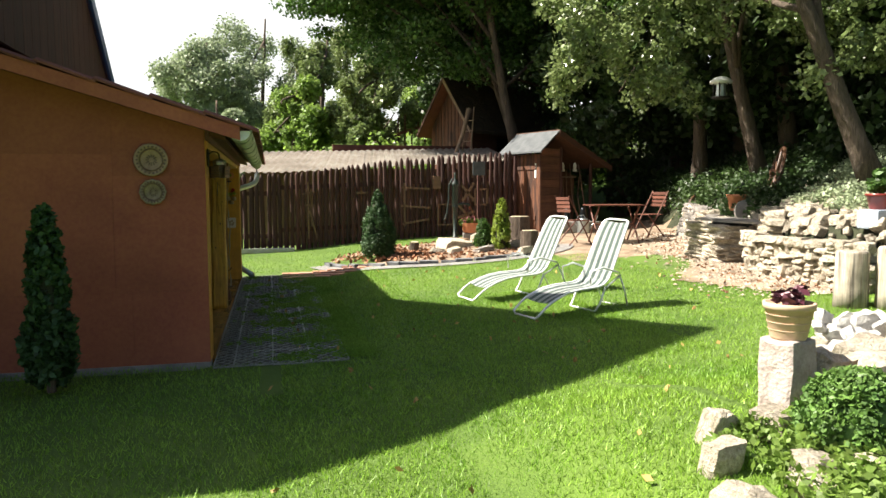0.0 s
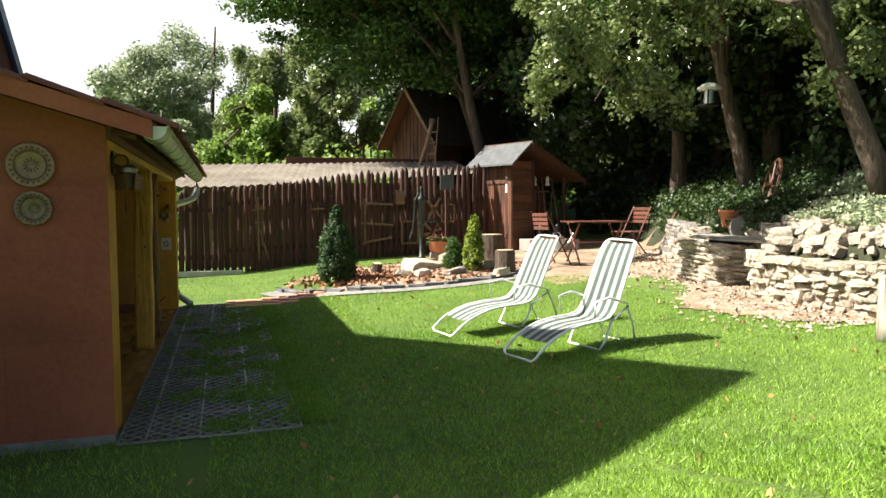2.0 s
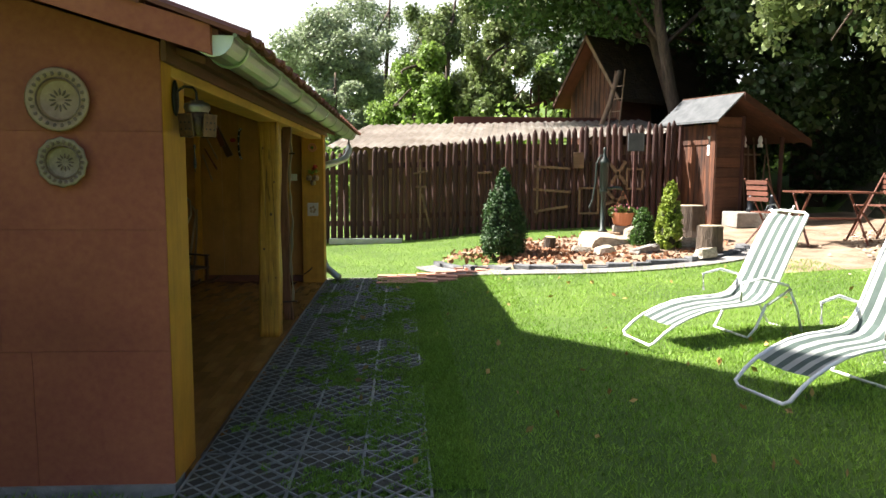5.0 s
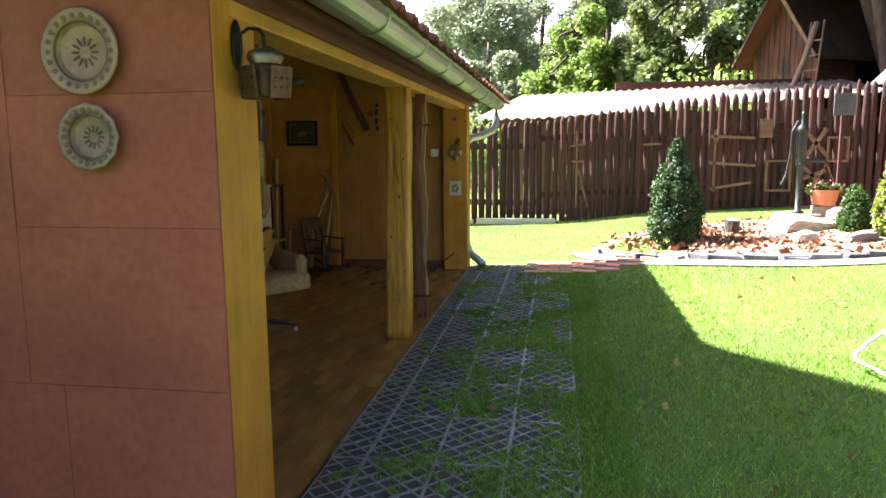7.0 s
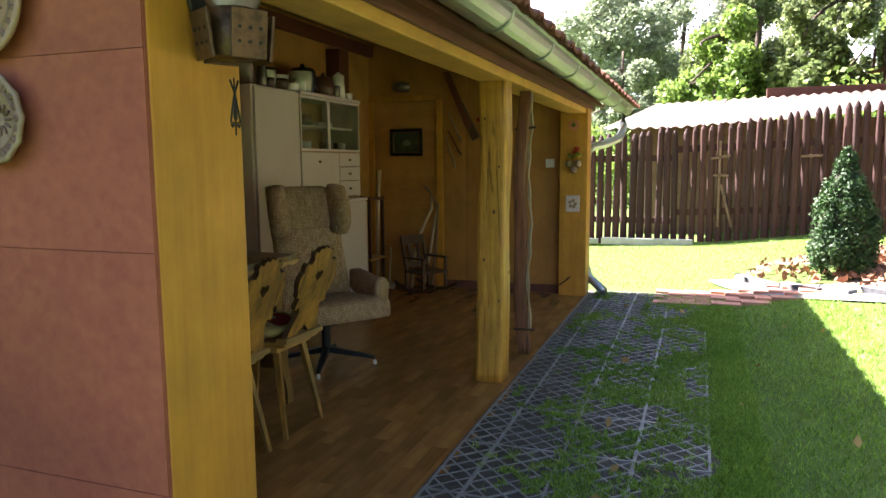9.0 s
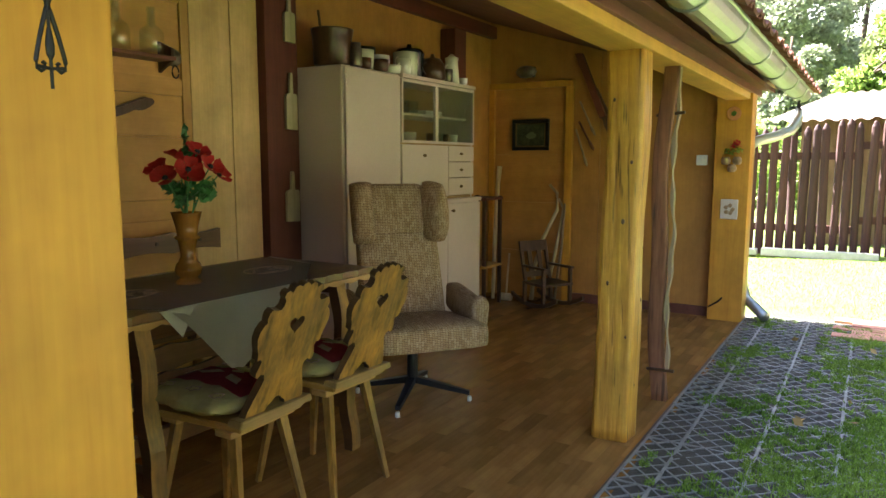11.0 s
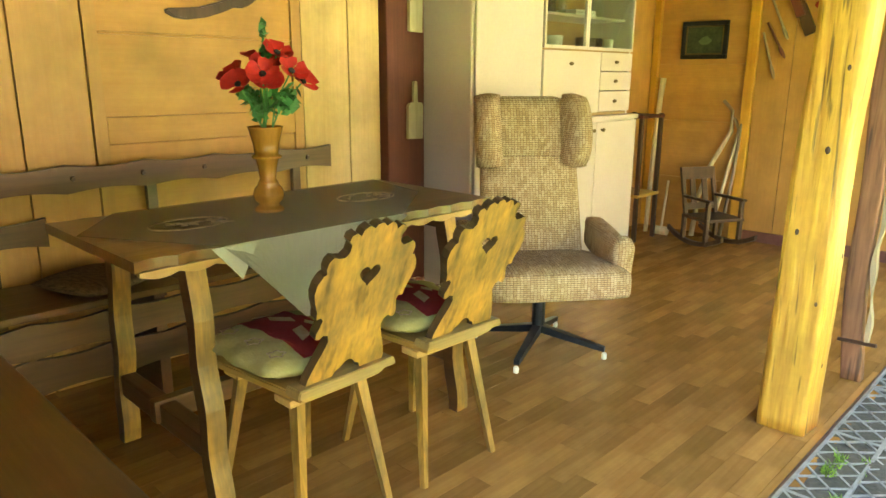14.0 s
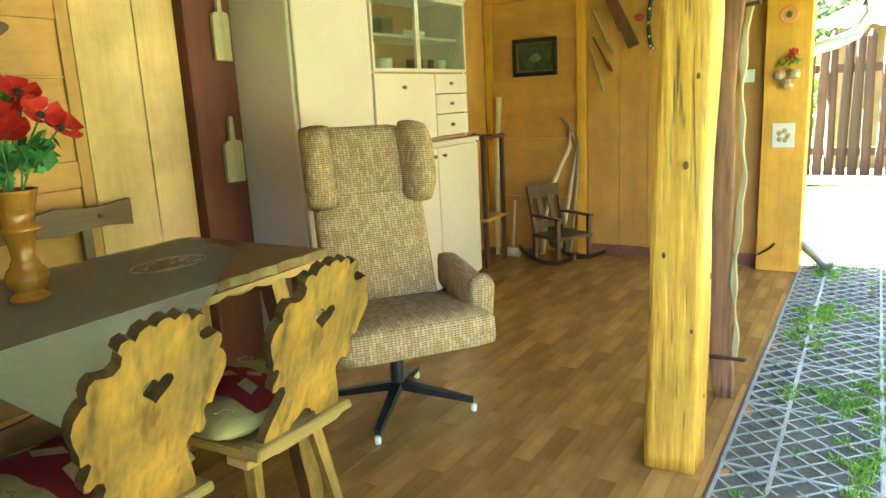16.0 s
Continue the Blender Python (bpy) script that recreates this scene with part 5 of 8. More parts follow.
# ---------------------------------------------------------------- swivel armchair
def build_armchair():
    a = thing("armchair", pose(-1.795, 8.65, 0, 0, 0, -38), "high-backed swivel armchair in brown and beige tweed", "armchair")

    def soft(name, w, d, h, m, power):
        bm = BM()
        pillow(bm, w, d, h, None, 12, power=power)
        bmesh.ops.transform(bm, matrix=m, verts=bm.verts)
        return box_uv(part(name, bm, TWEED, a, "", True))

    def padded(name, w, d, h, m, bev=0.035, taper=0.0, bulge=0.012):
        """A stuffed block, w by d by h on its base plane, with rounded edges; narrower by taper at its +x end."""
        bm = BM()
        bmesh.ops.create_cube(bm, size=1.0)
        bmesh.ops.subdivide_edges(bm, edges=bm.edges[:], cuts=5, use_grid_fill=True)
        for v in bm.verts:
            x, y, z = v.co.x * 2, v.co.y * 2, v.co.z * 2
            half = (w / 2, d / 2, h / 2)
            p = Vector((x * half[0], y * half[1], z * half[2]))
            inner = Vector([max(-q + bev, min(q - bev, c)) for c, q in zip(p, half)])
            away = p - inner
            if away.length > 1e-6:
                p = inner + away.normalized() * min(away.length, bev)
            p.z += bulge * (1 if z > 0 else -0.4) * (1 - x * x) * (1 - y * y)
            p.y *= 1 - taper * (x + 1) / 2
            v.co = p + Vector((0, 0, h / 2))
        bmesh.ops.transform(bm, matrix=m, verts=bm.verts)
        return box_uv(part(name, bm, TWEED, a, "", True))
    padded("seat", 0.56, 0.55, 0.135, pose(0.07, 0, 0.30, 0, -4, 0), 0.04, -0.06)
    back = pose(-0.17, 0, 0.37, 0, -107, 0)
    padded("backrest", 0.60, 0.47, 0.12, back @ pose(0.25, 0, -0.085), 0.045, 0.06)
    padded("headrest", 0.285, 0.36, 0.115, back @ pose(0.60, 0, -0.11), 0.045, 0.0, 0.02)
    for s in (-1, 1):
        # wings wrap forward beside the headrest, arms stand off the seat with upright ends
        soft("wing", 0.34, 0.125, 0.21, back @ pose(0.575, s * 0.228, -0.21, s * 16, 0, 0), 2.4)
        padded("armrest", 0.42, 0.085, 0.15, pose(-0.045, s * 0.30, 0.395, 0, 4, s * -3), 0.03)
        padded("arm_front", 0.085, 0.10, 0.185, pose(0.145, s * 0.298, 0.355, 0, 10, 0), 0.035)
    bm = BM()
    cone(bm, (0, 0, 0.09), (0, 0, 0.285), 0.028, 0.028, 14)
    cone(bm, (0, 0, 0.26), (0, 0, 0.285), 0.09, 0.11, 14)
    part("pedestal", bm, BLACK_STEEL, a)
    for k in range(4):
        g = radians(58 + 90 * k)
        e = (0.30 * math.cos(g), 0.30 * math.sin(g))
        bm = BM()
        w = Vector((-math.sin(g), math.cos(g), 0)) * 0.02
        p0, p1 = Vector((0, 0, 0.085)), Vector((e[0], e[1], 0.035))
        vs = [bm.verts.new(q) for q in (p0 + w, p0 - w, p1 - w * 0.6, p1 + w * 0.6)] + [bm.verts.new(q + Vector((0, 0, 0.035))) for q in (p0 + w, p0 - w)] + [bm.verts.new(q + Vector((0, 0, 0.02))) for q in (p1 - w * 0.6, p1 + w * 0.6)]
        for f in ((0, 1, 2, 3), (4, 5, 6, 7), (0, 1, 5, 4), (1, 2, 6, 5), (2, 3, 7, 6), (3, 0, 4, 7)):
            bm.faces.new([vs[i] for i in f])
        foot = part("foot", bm, BLACK_STEEL, a)
        bm = BM()
        lathe(bm, [(0.009, 0), (0.012, 0.004), (0.012, 0.022), (0.009, 0.028)], 12, Matrix.Translation((e[0], e[1], 0.0)))
        part("glide", bm, ENAMEL, foot, "white plastic glide")


build_armchair()


# ---------------------------------------------------------------- cream kitchen cabinet
def build_cabinet():
    xf = -2.45
    tall = thing("tall_cabinet", pose(BX + 0.02, 8.93, 0), "tall cream lacquered cupboard", "cabinet")
    D = xf - BX - 0.02
    bm = BM()
    box(bm, 0.0, D - 0.022, 0.0, 0.57, 0.0, 1.78, bev=0.012)
    part("body", bm, CREAM, tall)
    bm = BM()
    box(bm, D - 0.021, D, 0.012, 0.562, 0.05, 1.77, bev=0.012)
    part("door", bm, CREAM, tall)
    c = thing("kitchen_cabinet", pose(BX + 0.02, 9.503, 0), "cream kitchen cabinet with glass doors and drawers", "cabinet")
    W = 0.97
    # lower unit
    bm = BM()
    box(bm, 0, D + 0.01, 0, 1.03, 0.06, 0.92)
    part("base_body", bm, CREAM, c)
    bm = BM()
    box(bm, 0, D + 0.035, -0.0, 1.035, 0.921, 0.95, bev=0.006)
    part("base_top", bm, CREAM, c)
    for y0, y1 in ((0.008, 0.535), (0.542, 1.022)):
        bm = BM()
        box(bm, D + 0.011, D + 0.028, y0, y1, 0.075, 0.912, bev=0.004)
        door = part("door", bm, CREAM, c)
        bm = BM()
        lathe(bm, [(0.006, 0), (0.006, 0.012), (0.012, 0.016), (0.010, 0.026), (0.002, 0.028)], 12, pose(D + 0.028, y1 - 0.05 if y0 < 0.1 else y0 + 0.05, 0.865, 0, 90, 0))
        part("knob", bm, BRASS, door)
    # upper carcass, open behind its panes
    for x0, x1, y0, y1, z0, z1 in ((0, 0.02, 0, W, 0.951, 1.76), (0.02, D - 0.02, 0, 0.02, 0.951, 1.76), (0.02, D - 0.02, W - 0.02, W, 0.951, 1.76), (0.02, D - 0.02, 0.02, W - 0.02, 0.951, 0.97), (0.02, D - 0.02, 0.02, W - 0.02, 1.335, 1.355), (0.0, D + 0.01, 0.0, W, 1.761, 1.785)):
        bm = BM()
        box(bm, x0, x1, y0, y1, z0, z1)
        part("carcass_board", bm, CREAM if z0 > 1.7 or y0 > 0.9 else CUP_IN, c)
    bm = BM()
    box(bm, 0.03, D - 0.06, 0.021, W - 0.021, 1.53, 1.545)
    part("shelf", bm, CREAM, c)
    # glazed doors
    for y0, y1 in ((0.005, 0.43), (0.434, W - 0.005)):
        door = part("glass_door_frame", box(box(box(box(BM(), D - 0.019, D, y0, y0 + 0.016, 1.345, 1.757), D - 0.019, D, y1 - 0.016, y1, 1.345, 1.757), D - 0.019, D, y0 + 0.016, y1 - 0.016, 1.345, 1.362), D - 0.019, D, y0 + 0.016, y1 - 0.016, 1.737, 1.757), CREAM, c)
        bm = BM()
        box(bm, D - 0.012, D - 0.008, y0 + 0.016, y1 - 0.016, 1.362, 1.737)
        part("pane", bm, CLEAR, door).visible_shadow = False
    # flap and drawers
    def front(name, y0, y1, z0, z1, hy):
        bm = BM()
        box(bm, D - 0.019, D, y0, y1, z0, z1, bev=0.004)
        f = part(name, bm, CREAM, c)
        bm = BM()
        bmesh.ops.create_icosphere(bm, subdivisions=2, radius=1.0, matrix=Matrix.Translation((D, hy, (z0 + z1) / 2 if z1 - z0 < 0.2 else 1.262)) @ Matrix.Diagonal((0.012, 0.024, 0.011, 1)))
        part("handle", bm, BRASS, f, "dark brass cup handle", True)
    front("flap", 0.006, 0.588, 0.972, 1.333, 0.275)
    for z0, z1 in ((1.222, 1.333), (1.105, 1.216), (0.975, 1.099)):
        front("drawer", 0.594, W - 0.006, z0, z1, 0.775)
    for z in (1.70, 1.38, 1.05):
        bm = BM()
        cone(bm, (D - 0.02, W + 0.008, z - 0.03), (D - 0.02, W + 0.008, z + 0.03), 0.007, 0.007, 8)
        part("hinge", bm, ENAMEL, c)


CUP_IN = wood("cupboard_inside", (0.34, 0.20, 0.08), (0.46, 0.29, 0.12), "y", 0.6)
build_cabinet()


# things inside the glass doors and on top
def turned(name, x, y, z, prof, mat, label, cat, n=18, handle=None, group=""):
    t = thing(name, pose(x, y, z), label, cat, group)
    bm = BM()
    lathe(bm, prof, n)
    part("body", bm, mat, t, smooth=True)
    if handle:
        r, zc, h = handle
        bm = BM()
        tube(bm, [(0.0, -r - 0.55 * h * math.sin(a), zc + h * 0.5 * math.cos(a)) for a in np.linspace(0, math.pi, 9)], 0.005, 6)
        part("handle", bm, mat, t)
    return t


CUP = [(0.035, 0), (0.05, 0.005), (0.055, 0.05), (0.056, 0.085), (0.052, 0.085), (0.05, 0.01), (0.001, 0.008)]


def scaled(prof, a, b):
    return [(r * a, z * b) for r, z in prof]


BLUE_POT = material("dark_blue_enamel", (0.010, 0.014, 0.03), (0.022, 0.03, 0.055), 0.25, 8, bump=0.05)
STONEWARE = material("brown_stoneware", (0.05, 0.02, 0.012), (0.11, 0.045, 0.022), 0.3, 9, bump=0.1)
for name, x, y, a, b, mat, lab, hd in (
        ("bowl", -2.58, 9.255, 1.45, 1.45, ENAMEL, "wide white enamel bowl on top of the cupboard", None),
        ("mug", -2.57, 9.425, 1.25, 1.3, ENAMEL, "white enamel mug on top of the cupboard", (0.065, 0.06, 0.06)),
        ("cup", -2.50, 9.19, 0.72, 0.75, STONEWARE, "small brown stoneware cup", None),
        ("bowl", -2.50, 9.345, 0.95, 0.85, STONEWARE, "small brown stoneware bowl", None),
        ("dish", -2.50, 9.47, 1.05, 0.6, ENAMEL, "low white enamel dish", None)):
    turned(name, x, y, 1.781, scaled(CUP, a, b), mat, lab, "dish", 20, hd, "dishes on the cupboard")
turned("bowl", -2.66, 9.37, 1.781, scaled(CUP, 1.5, 1.9), IRON, "black iron bowl behind the white dishes", "dish", 20, None, "dishes on the cupboard")
turned("jug", -2.58, 9.74, 1.786, scaled(CUP, 1.55, 1.95), ENAMEL, "tall white enamel pot on the cabinet", "pot", 20, (0.08, 0.09, 0.08))
turned("milk_jug", -2.52, 9.63, 1.786, scaled(CUP, 0.9, 1.25), ENAMEL, "small white enamel jug on the cabinet", "jug", 18, (0.045, 0.05, 0.05))
turned("cooking_pot", -2.66, 9.90, 1.786, [(0.10, 0), (0.105, 0.01), (0.105, 0.18), (0.11, 0.185), (0.085, 0.215), (0.02, 0.225), (0.014, 0.25), (0.001, 0.252)], BLUE_POT, "dark blue enamel cooking pot with its lid", "pot", 22, (0.10, 0.12, 0.08))
turned("iron_kettle", -2.56, 10.05, 1.786, [(0.07, 0), (0.095, 0.02), (0.09, 0.12), (0.06, 0.16), (0.02, 0.17), (0.012, 0.195), (0.001, 0.196)], STONEWARE, "dark brown kettle on the cabinet", "kettle", 18, (0.085, 0.09, 0.08))
turned("coffee_pot", -2.58, 10.35, 1.786, [(0.055, 0), (0.062, 0.01), (0.048, 0.17), (0.053, 0.205), (0.03, 0.215), (0.012, 0.235), (0.001, 0.237)], ENAMEL, "pale painted coffee pot on the cabinet", "pot", 18, (0.055, 0.11, 0.08))
turned("tin_mug", -2.54, 10.22, 1.786, scaled(CUP, 0.75, 1.25), TIN, "worn tin mug on the cabinet", "mug", 16, (0.04, 0.05, 0.04))
turned("white_cup", -2.53, 10.445, 1.786, scaled(CUP, 0.55, 0.75), ENAMEL, "small white cup at the cabinet's edge", "dish")
j = turned("stoneware_crock", -2.62, 9.03, 1.781, [(0.10, 0), (0.112, 0.012), (0.118, 0.16), (0.124, 0.205), (0.128, 0.215), (0.12, 0.218), (0.11, 0.19), (0.10, 0.02), (0.001, 0.018)], STONEWARE, "large glossy brown stoneware crock on the cupboard", "crock", 26)
stick = thing("wooden_paddle", pose(-2.62, 8.945, 1.80), "dark wooden paddle standing in the crock", "paddle")
bm = BM()
cone(bm, (0, 0.01, 0.0), (0, -0.035, 0.29), 0.009, 0.008)
part("handle", bm, BROWN_WOOD, stick)
turned("glass_jar", -2.49, 9.09, 1.781, [(0.032, 0), (0.036, 0.01), (0.036, 0.10), (0.028, 0.12), (0.028, 0.14), (0.024, 0.14), (0.024, 0.12), (0.001, 0.11)], TIN, "shiny old glass and tin jar", "jar")
s2 = thing("spice_rack", pose(-2.58, 10.2, 1.786), "small dark red rack with hooks on the cabinet", "rack")
for k in range(5):
    bm = BM()
    cone(bm, (0, -0.07 + 0.04 * k, 0), (0.01, -0.07 + 0.04 * k, 0.06), 0.006, 0.004, 6)
    part("pin", bm, DARK_RED, s2)
bm = BM()
box(bm, -0.03, 0.02, -0.09, 0.12, 0.055, 0.07)
part("bar", bm, DARK_RED, s2)
for k in range(6):
    y = 9.58 + 0.055 * k
    turned("drinking_glass", -2.62 + 0.03 * (k % 2), y, 1.545, scaled(CUP, 0.5, 1.1), CLEAR, "clear drinking glass on the cabinet shelf", "glass", 12, None, "glasses in the cabinet")
for k, (y, m) in enumerate([(9.57, ENAMEL), (9.66, TIN), (9.78, ENAMEL), (10.05, DARK_POT), (10.17, TIN), (10.25, DARK_POT), (10.38, ENAMEL)]):
    turned("small_jar", -2.58, y, 1.355, scaled(CUP, 0.55 if k != 2 else 0.9, 0.8 if k != 0 else 1.2), m, "small jar behind the cabinet's glass", "jar", 14, None, "jars in the cabinet")
bk = thing("book_stack", pose(-2.62, 10.02, 1.545), "pale flat boxes on the cabinet shelf", "box")
for k in range(2):
    bm = BM()
    box(bm, -0.07, 0.08, -0.09, 0.13, 0.001 + 0.018 * k, 0.017 + 0.018 * k, bev=0.002)
    part("flat_box", bm, ENAMEL, bk)


# ---------------------------------------------------------------- rocking chair, rack and sticks by the door
def build_rocker():
    r = thing("rocking_chair", pose(-2.10, 11.12, 0, 0, 0, 62), "small dark wooden rocking chair", "chair")
    # faces -y in its own frame
    for sx in (-0.14, 0.14):
        bm = BM()
        pts = [(-0.30 + 0.60 * i / 12, 0.012 + 0.30 * ((i - 6.5) / 12) ** 2) for i in range(13)]
        slab(bm, [(x, z) for x, z in pts] + [(x, z + 0.032) for x, z in pts[::-1]], 0.022, pose(sx, 0, 0, 0, 0, 90))
        part("rocker", bm, BROWN_WOOD, r)
        for y, z1 in ((-0.13, 0.34), (0.12, 0.22)):
            bm = BM()
            box(bm, sx - 0.014, sx + 0.014, y - 0.014, y + 0.014, 0.03, z1, bev=0.003)
            part("leg", bm, BROWN_WOOD, r)
        bm = BM()
        box(bm, sx - 0.018, sx + 0.018, -0.16, 0.15, 0.34, 0.358, bev=0.004)
        part("armrest", bm, BROWN_WOOD, r)
    bm = BM()
    box(bm, -0.16, 0.16, -0.15, 0.13, 0.20, 0.222, bev=0.005)
    part("seat", bm, BROWN_WOOD, r)
    m = pose(0, 0.12, 0.2, -14, 0, 0)
    for sx in (-0.13, 0.13):
        bm = BM()
        box(bm, sx - 0.014, sx + 0.014, -0.012, 0.012, 0, 0.36, m, 0.003)
        part("back_post", bm, BROWN_WOOD, r)
    for z0, z1 in ((0.05, 0.10), (0.27, 0.36)):
        bm = BM()
        box(bm, -0.13, 0.13, -0.009, 0.009, z0, z1, m, 0.003)
        part("back_rail", bm, BROWN_WOOD, r)
    for x in (-0.05, 0.05):
        bm = BM()
        box(bm, x - 0.022, x + 0.022, -0.006, 0.006, 0.10, 0.27, m, 0.002)
        part("back_slat", bm, BROWN_WOOD, r)


build_rocker()


def build_rack():
    k = thing("wooden_rack", pose(-2.66, 10.95, 0), "small dark rack beside the cabinet", "rack")
    for x in (-0.10, 0.12):
        for y in (-0.13, 0.15):
            bm = BM()
            box(bm, x - 0.014, x + 0.014, y - 0.014, y + 0.014, 0, 0.93, bev=0.003)
            part("post", bm, BROWN_WOOD, k)
    for z, m in ((0.33, YELLOW_Y), (0.9, DARK_RED_Y)):
        bm = BM()
        box(bm, -0.12, 0.14, -0.15, 0.17, z, z + 0.022, bev=0.004)
        part("shelf", bm, m, k)
    bm = BM()
    box(bm, -0.11, -0.10, -0.13, 0.15, 0.36, 0.89)
    part("back", bm, IRON, k)


build_rack()


def stick(name, pts, r, mat, label, cat="stick", r1=None):
    t = thing(name, pose(*pts[0]), label, cat)
    bm = BM()
    o = Vector(pts[0])
    tube(bm, [Vector(p) - o for p in pts], r, 8, r1)
    part("shaft", bm, mat, t, smooth=True)
    return t


stick("walking_stick", [(-2.66, 11.22, 0.0), (-2.72, 11.36, 0.5), (-2.74, 11.45, 1.02), (-2.73, 11.46, 1.18)], 0.016, PALE_STICK, "pale peeled stick leaning by the door", r1=0.024)
stick("crooked_stick", [(-2.34, 11.34, 0.0), (-2.33, 11.38, 0.3), (-2.27, 11.42, 0.55), (-2.16, 11.46, 0.8), (-2.17, 11.47, 0.95), (-2.24, 11.47, 1.02)], 0.02, PALE_STICK, "crooked peeled branch leaning on the door", r1=0.013)
stick("bent_stick", [(-2.22, 11.36, 0.0), (-2.16, 11.42, 0.4), (-2.12, 11.46, 0.7), (-2.11, 11.47, 0.82), (-2.15, 11.47, 0.9)], 0.017, PALE_STICK, "bent peeled branch leaning on the door", r1=0.01)
stick("forked_stick", [(-2.14, 11.38, 0.0), (-2.1, 11.43, 0.5), (-2.09, 11.46, 0.86)], 0.014, GREY_WOOD, "thin forked branch leaning on the door frame", r1=0.01)
b = thing("wooden_mallet", pose(-2.52, 11.2, 0), "small pale mallet on the floor", "mallet")
bm = BM()
cone(bm, (-0.05, 0, 0.035), (0.05, 0, 0.035), 0.034, 0.034, 12)
part("head", bm, PALE_STICK, b)
bm = BM()
cone(bm, (0, 0.0, 0.06), (-0.05, 0.16, 0.4), 0.009, 0.009)
part("shaft", bm, PALE_STICK, b)


# ---------------------------------------------------------------- hung on the walls
def build_picture():
    p = thing("framed_picture", pose(-2.43, YF - 0.02, 1.455), "small dark landscape picture in a black frame", "picture")
    w, h, f = 0.175, 0.135, 0.03
    for x0, x1, z0, z1 in ((-w, w, h - f, h), (-w, w, -h, -h + f), (-w, -w + f, -h + f, h - f), (w - f, w, -h + f, h - f)):
        bm = BM()
        box(bm, x0, x1, -0.03, 0.0, z0, z1, bev=0.006)
        part("frame", bm, IRON, p)
    bm = BM()
    box(bm, -w + f, w - f, -0.012, -0.002, -h + f, h - f)
    part("canvas", bm, PICTURE, p)
    for x0, x1, z0, z1 in ((-w + f, w - f, h - f - 0.012, h - f), (-w + f, w - f, -h + f, -h + f + 0.012), (-w + f, -w + f + 0.012, -h + f + 0.012, h - f - 0.012), (w - f - 0.012, w - f, -h + f + 0.012, h - f - 0.012)):
        bm = BM()
        box(bm, x0, x1, -0.02, -0.012, z0, z1, bev=0.002)
        part("gilt_edge", bm, BRASS, p, "dull gilt inner edge")
    bm = BM()
    slab(bm, [(-0.05, -0.01), (-0.02, -0.035), (0.035, -0.03), (0.055, -0.005), (0.02, 0.03), (-0.015, 0.022)], 0.002, pose(0, -0.0135, 0))
    part("painted_clearing", bm, LEAF_GREY, p, "pale painted clearing")


build_picture()


def spoon(x0, z0, x1, z1, y, mat, bowl, label):
    s = thing("wooden_spoon", pose(x0, y, z0), label, "spoon", "spoons on the end wall")
    bm = BM()
    d = Vector((x1 - x0, 0, z1 - z0))
    tube(bm, [(0, 0, 0), d * 0.5, d * 0.8], 0.009, 6)
    part("handle", bm, mat, s)
    bm = BM()
    q = d.to_track_quat("Z", "Y").to_matrix().to_4x4()
    bmesh.ops.create_icosphere(bm, subdivisions=2, radius=1.0, matrix=Matrix.Translation(d * 0.9) @ q @ Matrix.Diagonal((bowl, bowl * 0.35, 0.055, 1)))
    part("bowl", bm, mat, s, smooth=True)


yw = YF - 0.03
spoon(-1.98, 1.73, -1.85, 1.46, yw, GREY_WOOD, 0.032, "grey wooden spatula on the end wall")
spoon(-1.985, 1.56, -1.86, 1.34, yw, DARK_RED, 0.034, "red-brown wooden spoon on the end wall")
spoon(-2.01, 1.495, -1.91, 1.20, yw, GREY_WOOD, 0.03, "grey wooden masher on the end wall")
bt = thing("wooden_bat", pose(-1.86, yw, 1.80), "long brown wooden bat on the end wall", "bat")
bm = BM()
slab(bm, [(0.0, 0.02), (0.03, 0.03), (0.20, -0.31), (0.13, -0.34), (0.10, -0.28)], 0.025)
part("blade", bm, BROWN_WOOD, bt)
bm = BM()
cone(bm, (0.012, 0, 0.02), (-0.12, 0, 0.28), 0.012, 0.012)
part("handle", bm, BROWN_WOOD, bt)
hs = thing("horseshoe_band", pose(-1.585, yw, 1.62), "dark studded leather band on the end wall", "band")
bm = BM()
tube(bm, [(0.02 + 0.03 * math.cos(a), 0, 0.17 * math.sin(a)) for a in np.linspace(1.3, 5.0, 12)], 0.014, 6)
part("strap", bm, IRON, hs)
for a in np.linspace(1.5, 4.8, 7):
    bm = BM()
    bmesh.ops.create_icosphere(bm, subdivisions=1, radius=0.009, matrix=Matrix.Translation((0.02 + 0.03 * math.cos(a), -0.014, 0.17 * math.sin(a))))
    part("stud", bm, ENAMEL, hs)
rd = thing("red_ornament", pose(-1.66, yw, 1.66), "small red felt ornament on the end wall", "ornament")
bm = BM()
bmesh.ops.create_icosphere(bm, subdivisions=2, radius=1.0, matrix=Matrix.Diagonal((0.035, 0.012, 0.025, 1)))
part("felt", bm, CUSHION_RED, rd)
sw = thing("light_switch", pose(-0.965, yw + 0.004, 1.235), "white square light switch on the end wall", "switch")
bm = BM()
box(bm, -0.04, 0.04, -0.035, 0.0, -0.04, 0.04, bev=0.006)
part("body", bm, ENAMEL, sw)
bm = BM()
box(bm, -0.012, 0.012, -0.045, -0.035, -0.02, 0.02, bev=0.003)
part("rocker", bm, ENAMEL, sw)
lm = thing("wall_light", pose(-2.47, YF - 0.01, 2.0), "dark oval bulkhead light above the door", "lamp")
bm = BM()
bmesh.ops.create_icosphere(bm, subdivisions=2, radius=1.0, matrix=Matrix.Translation((0, -0.05, 0)) @ Matrix.Diagonal((0.10, 0.05, 0.055, 1)))
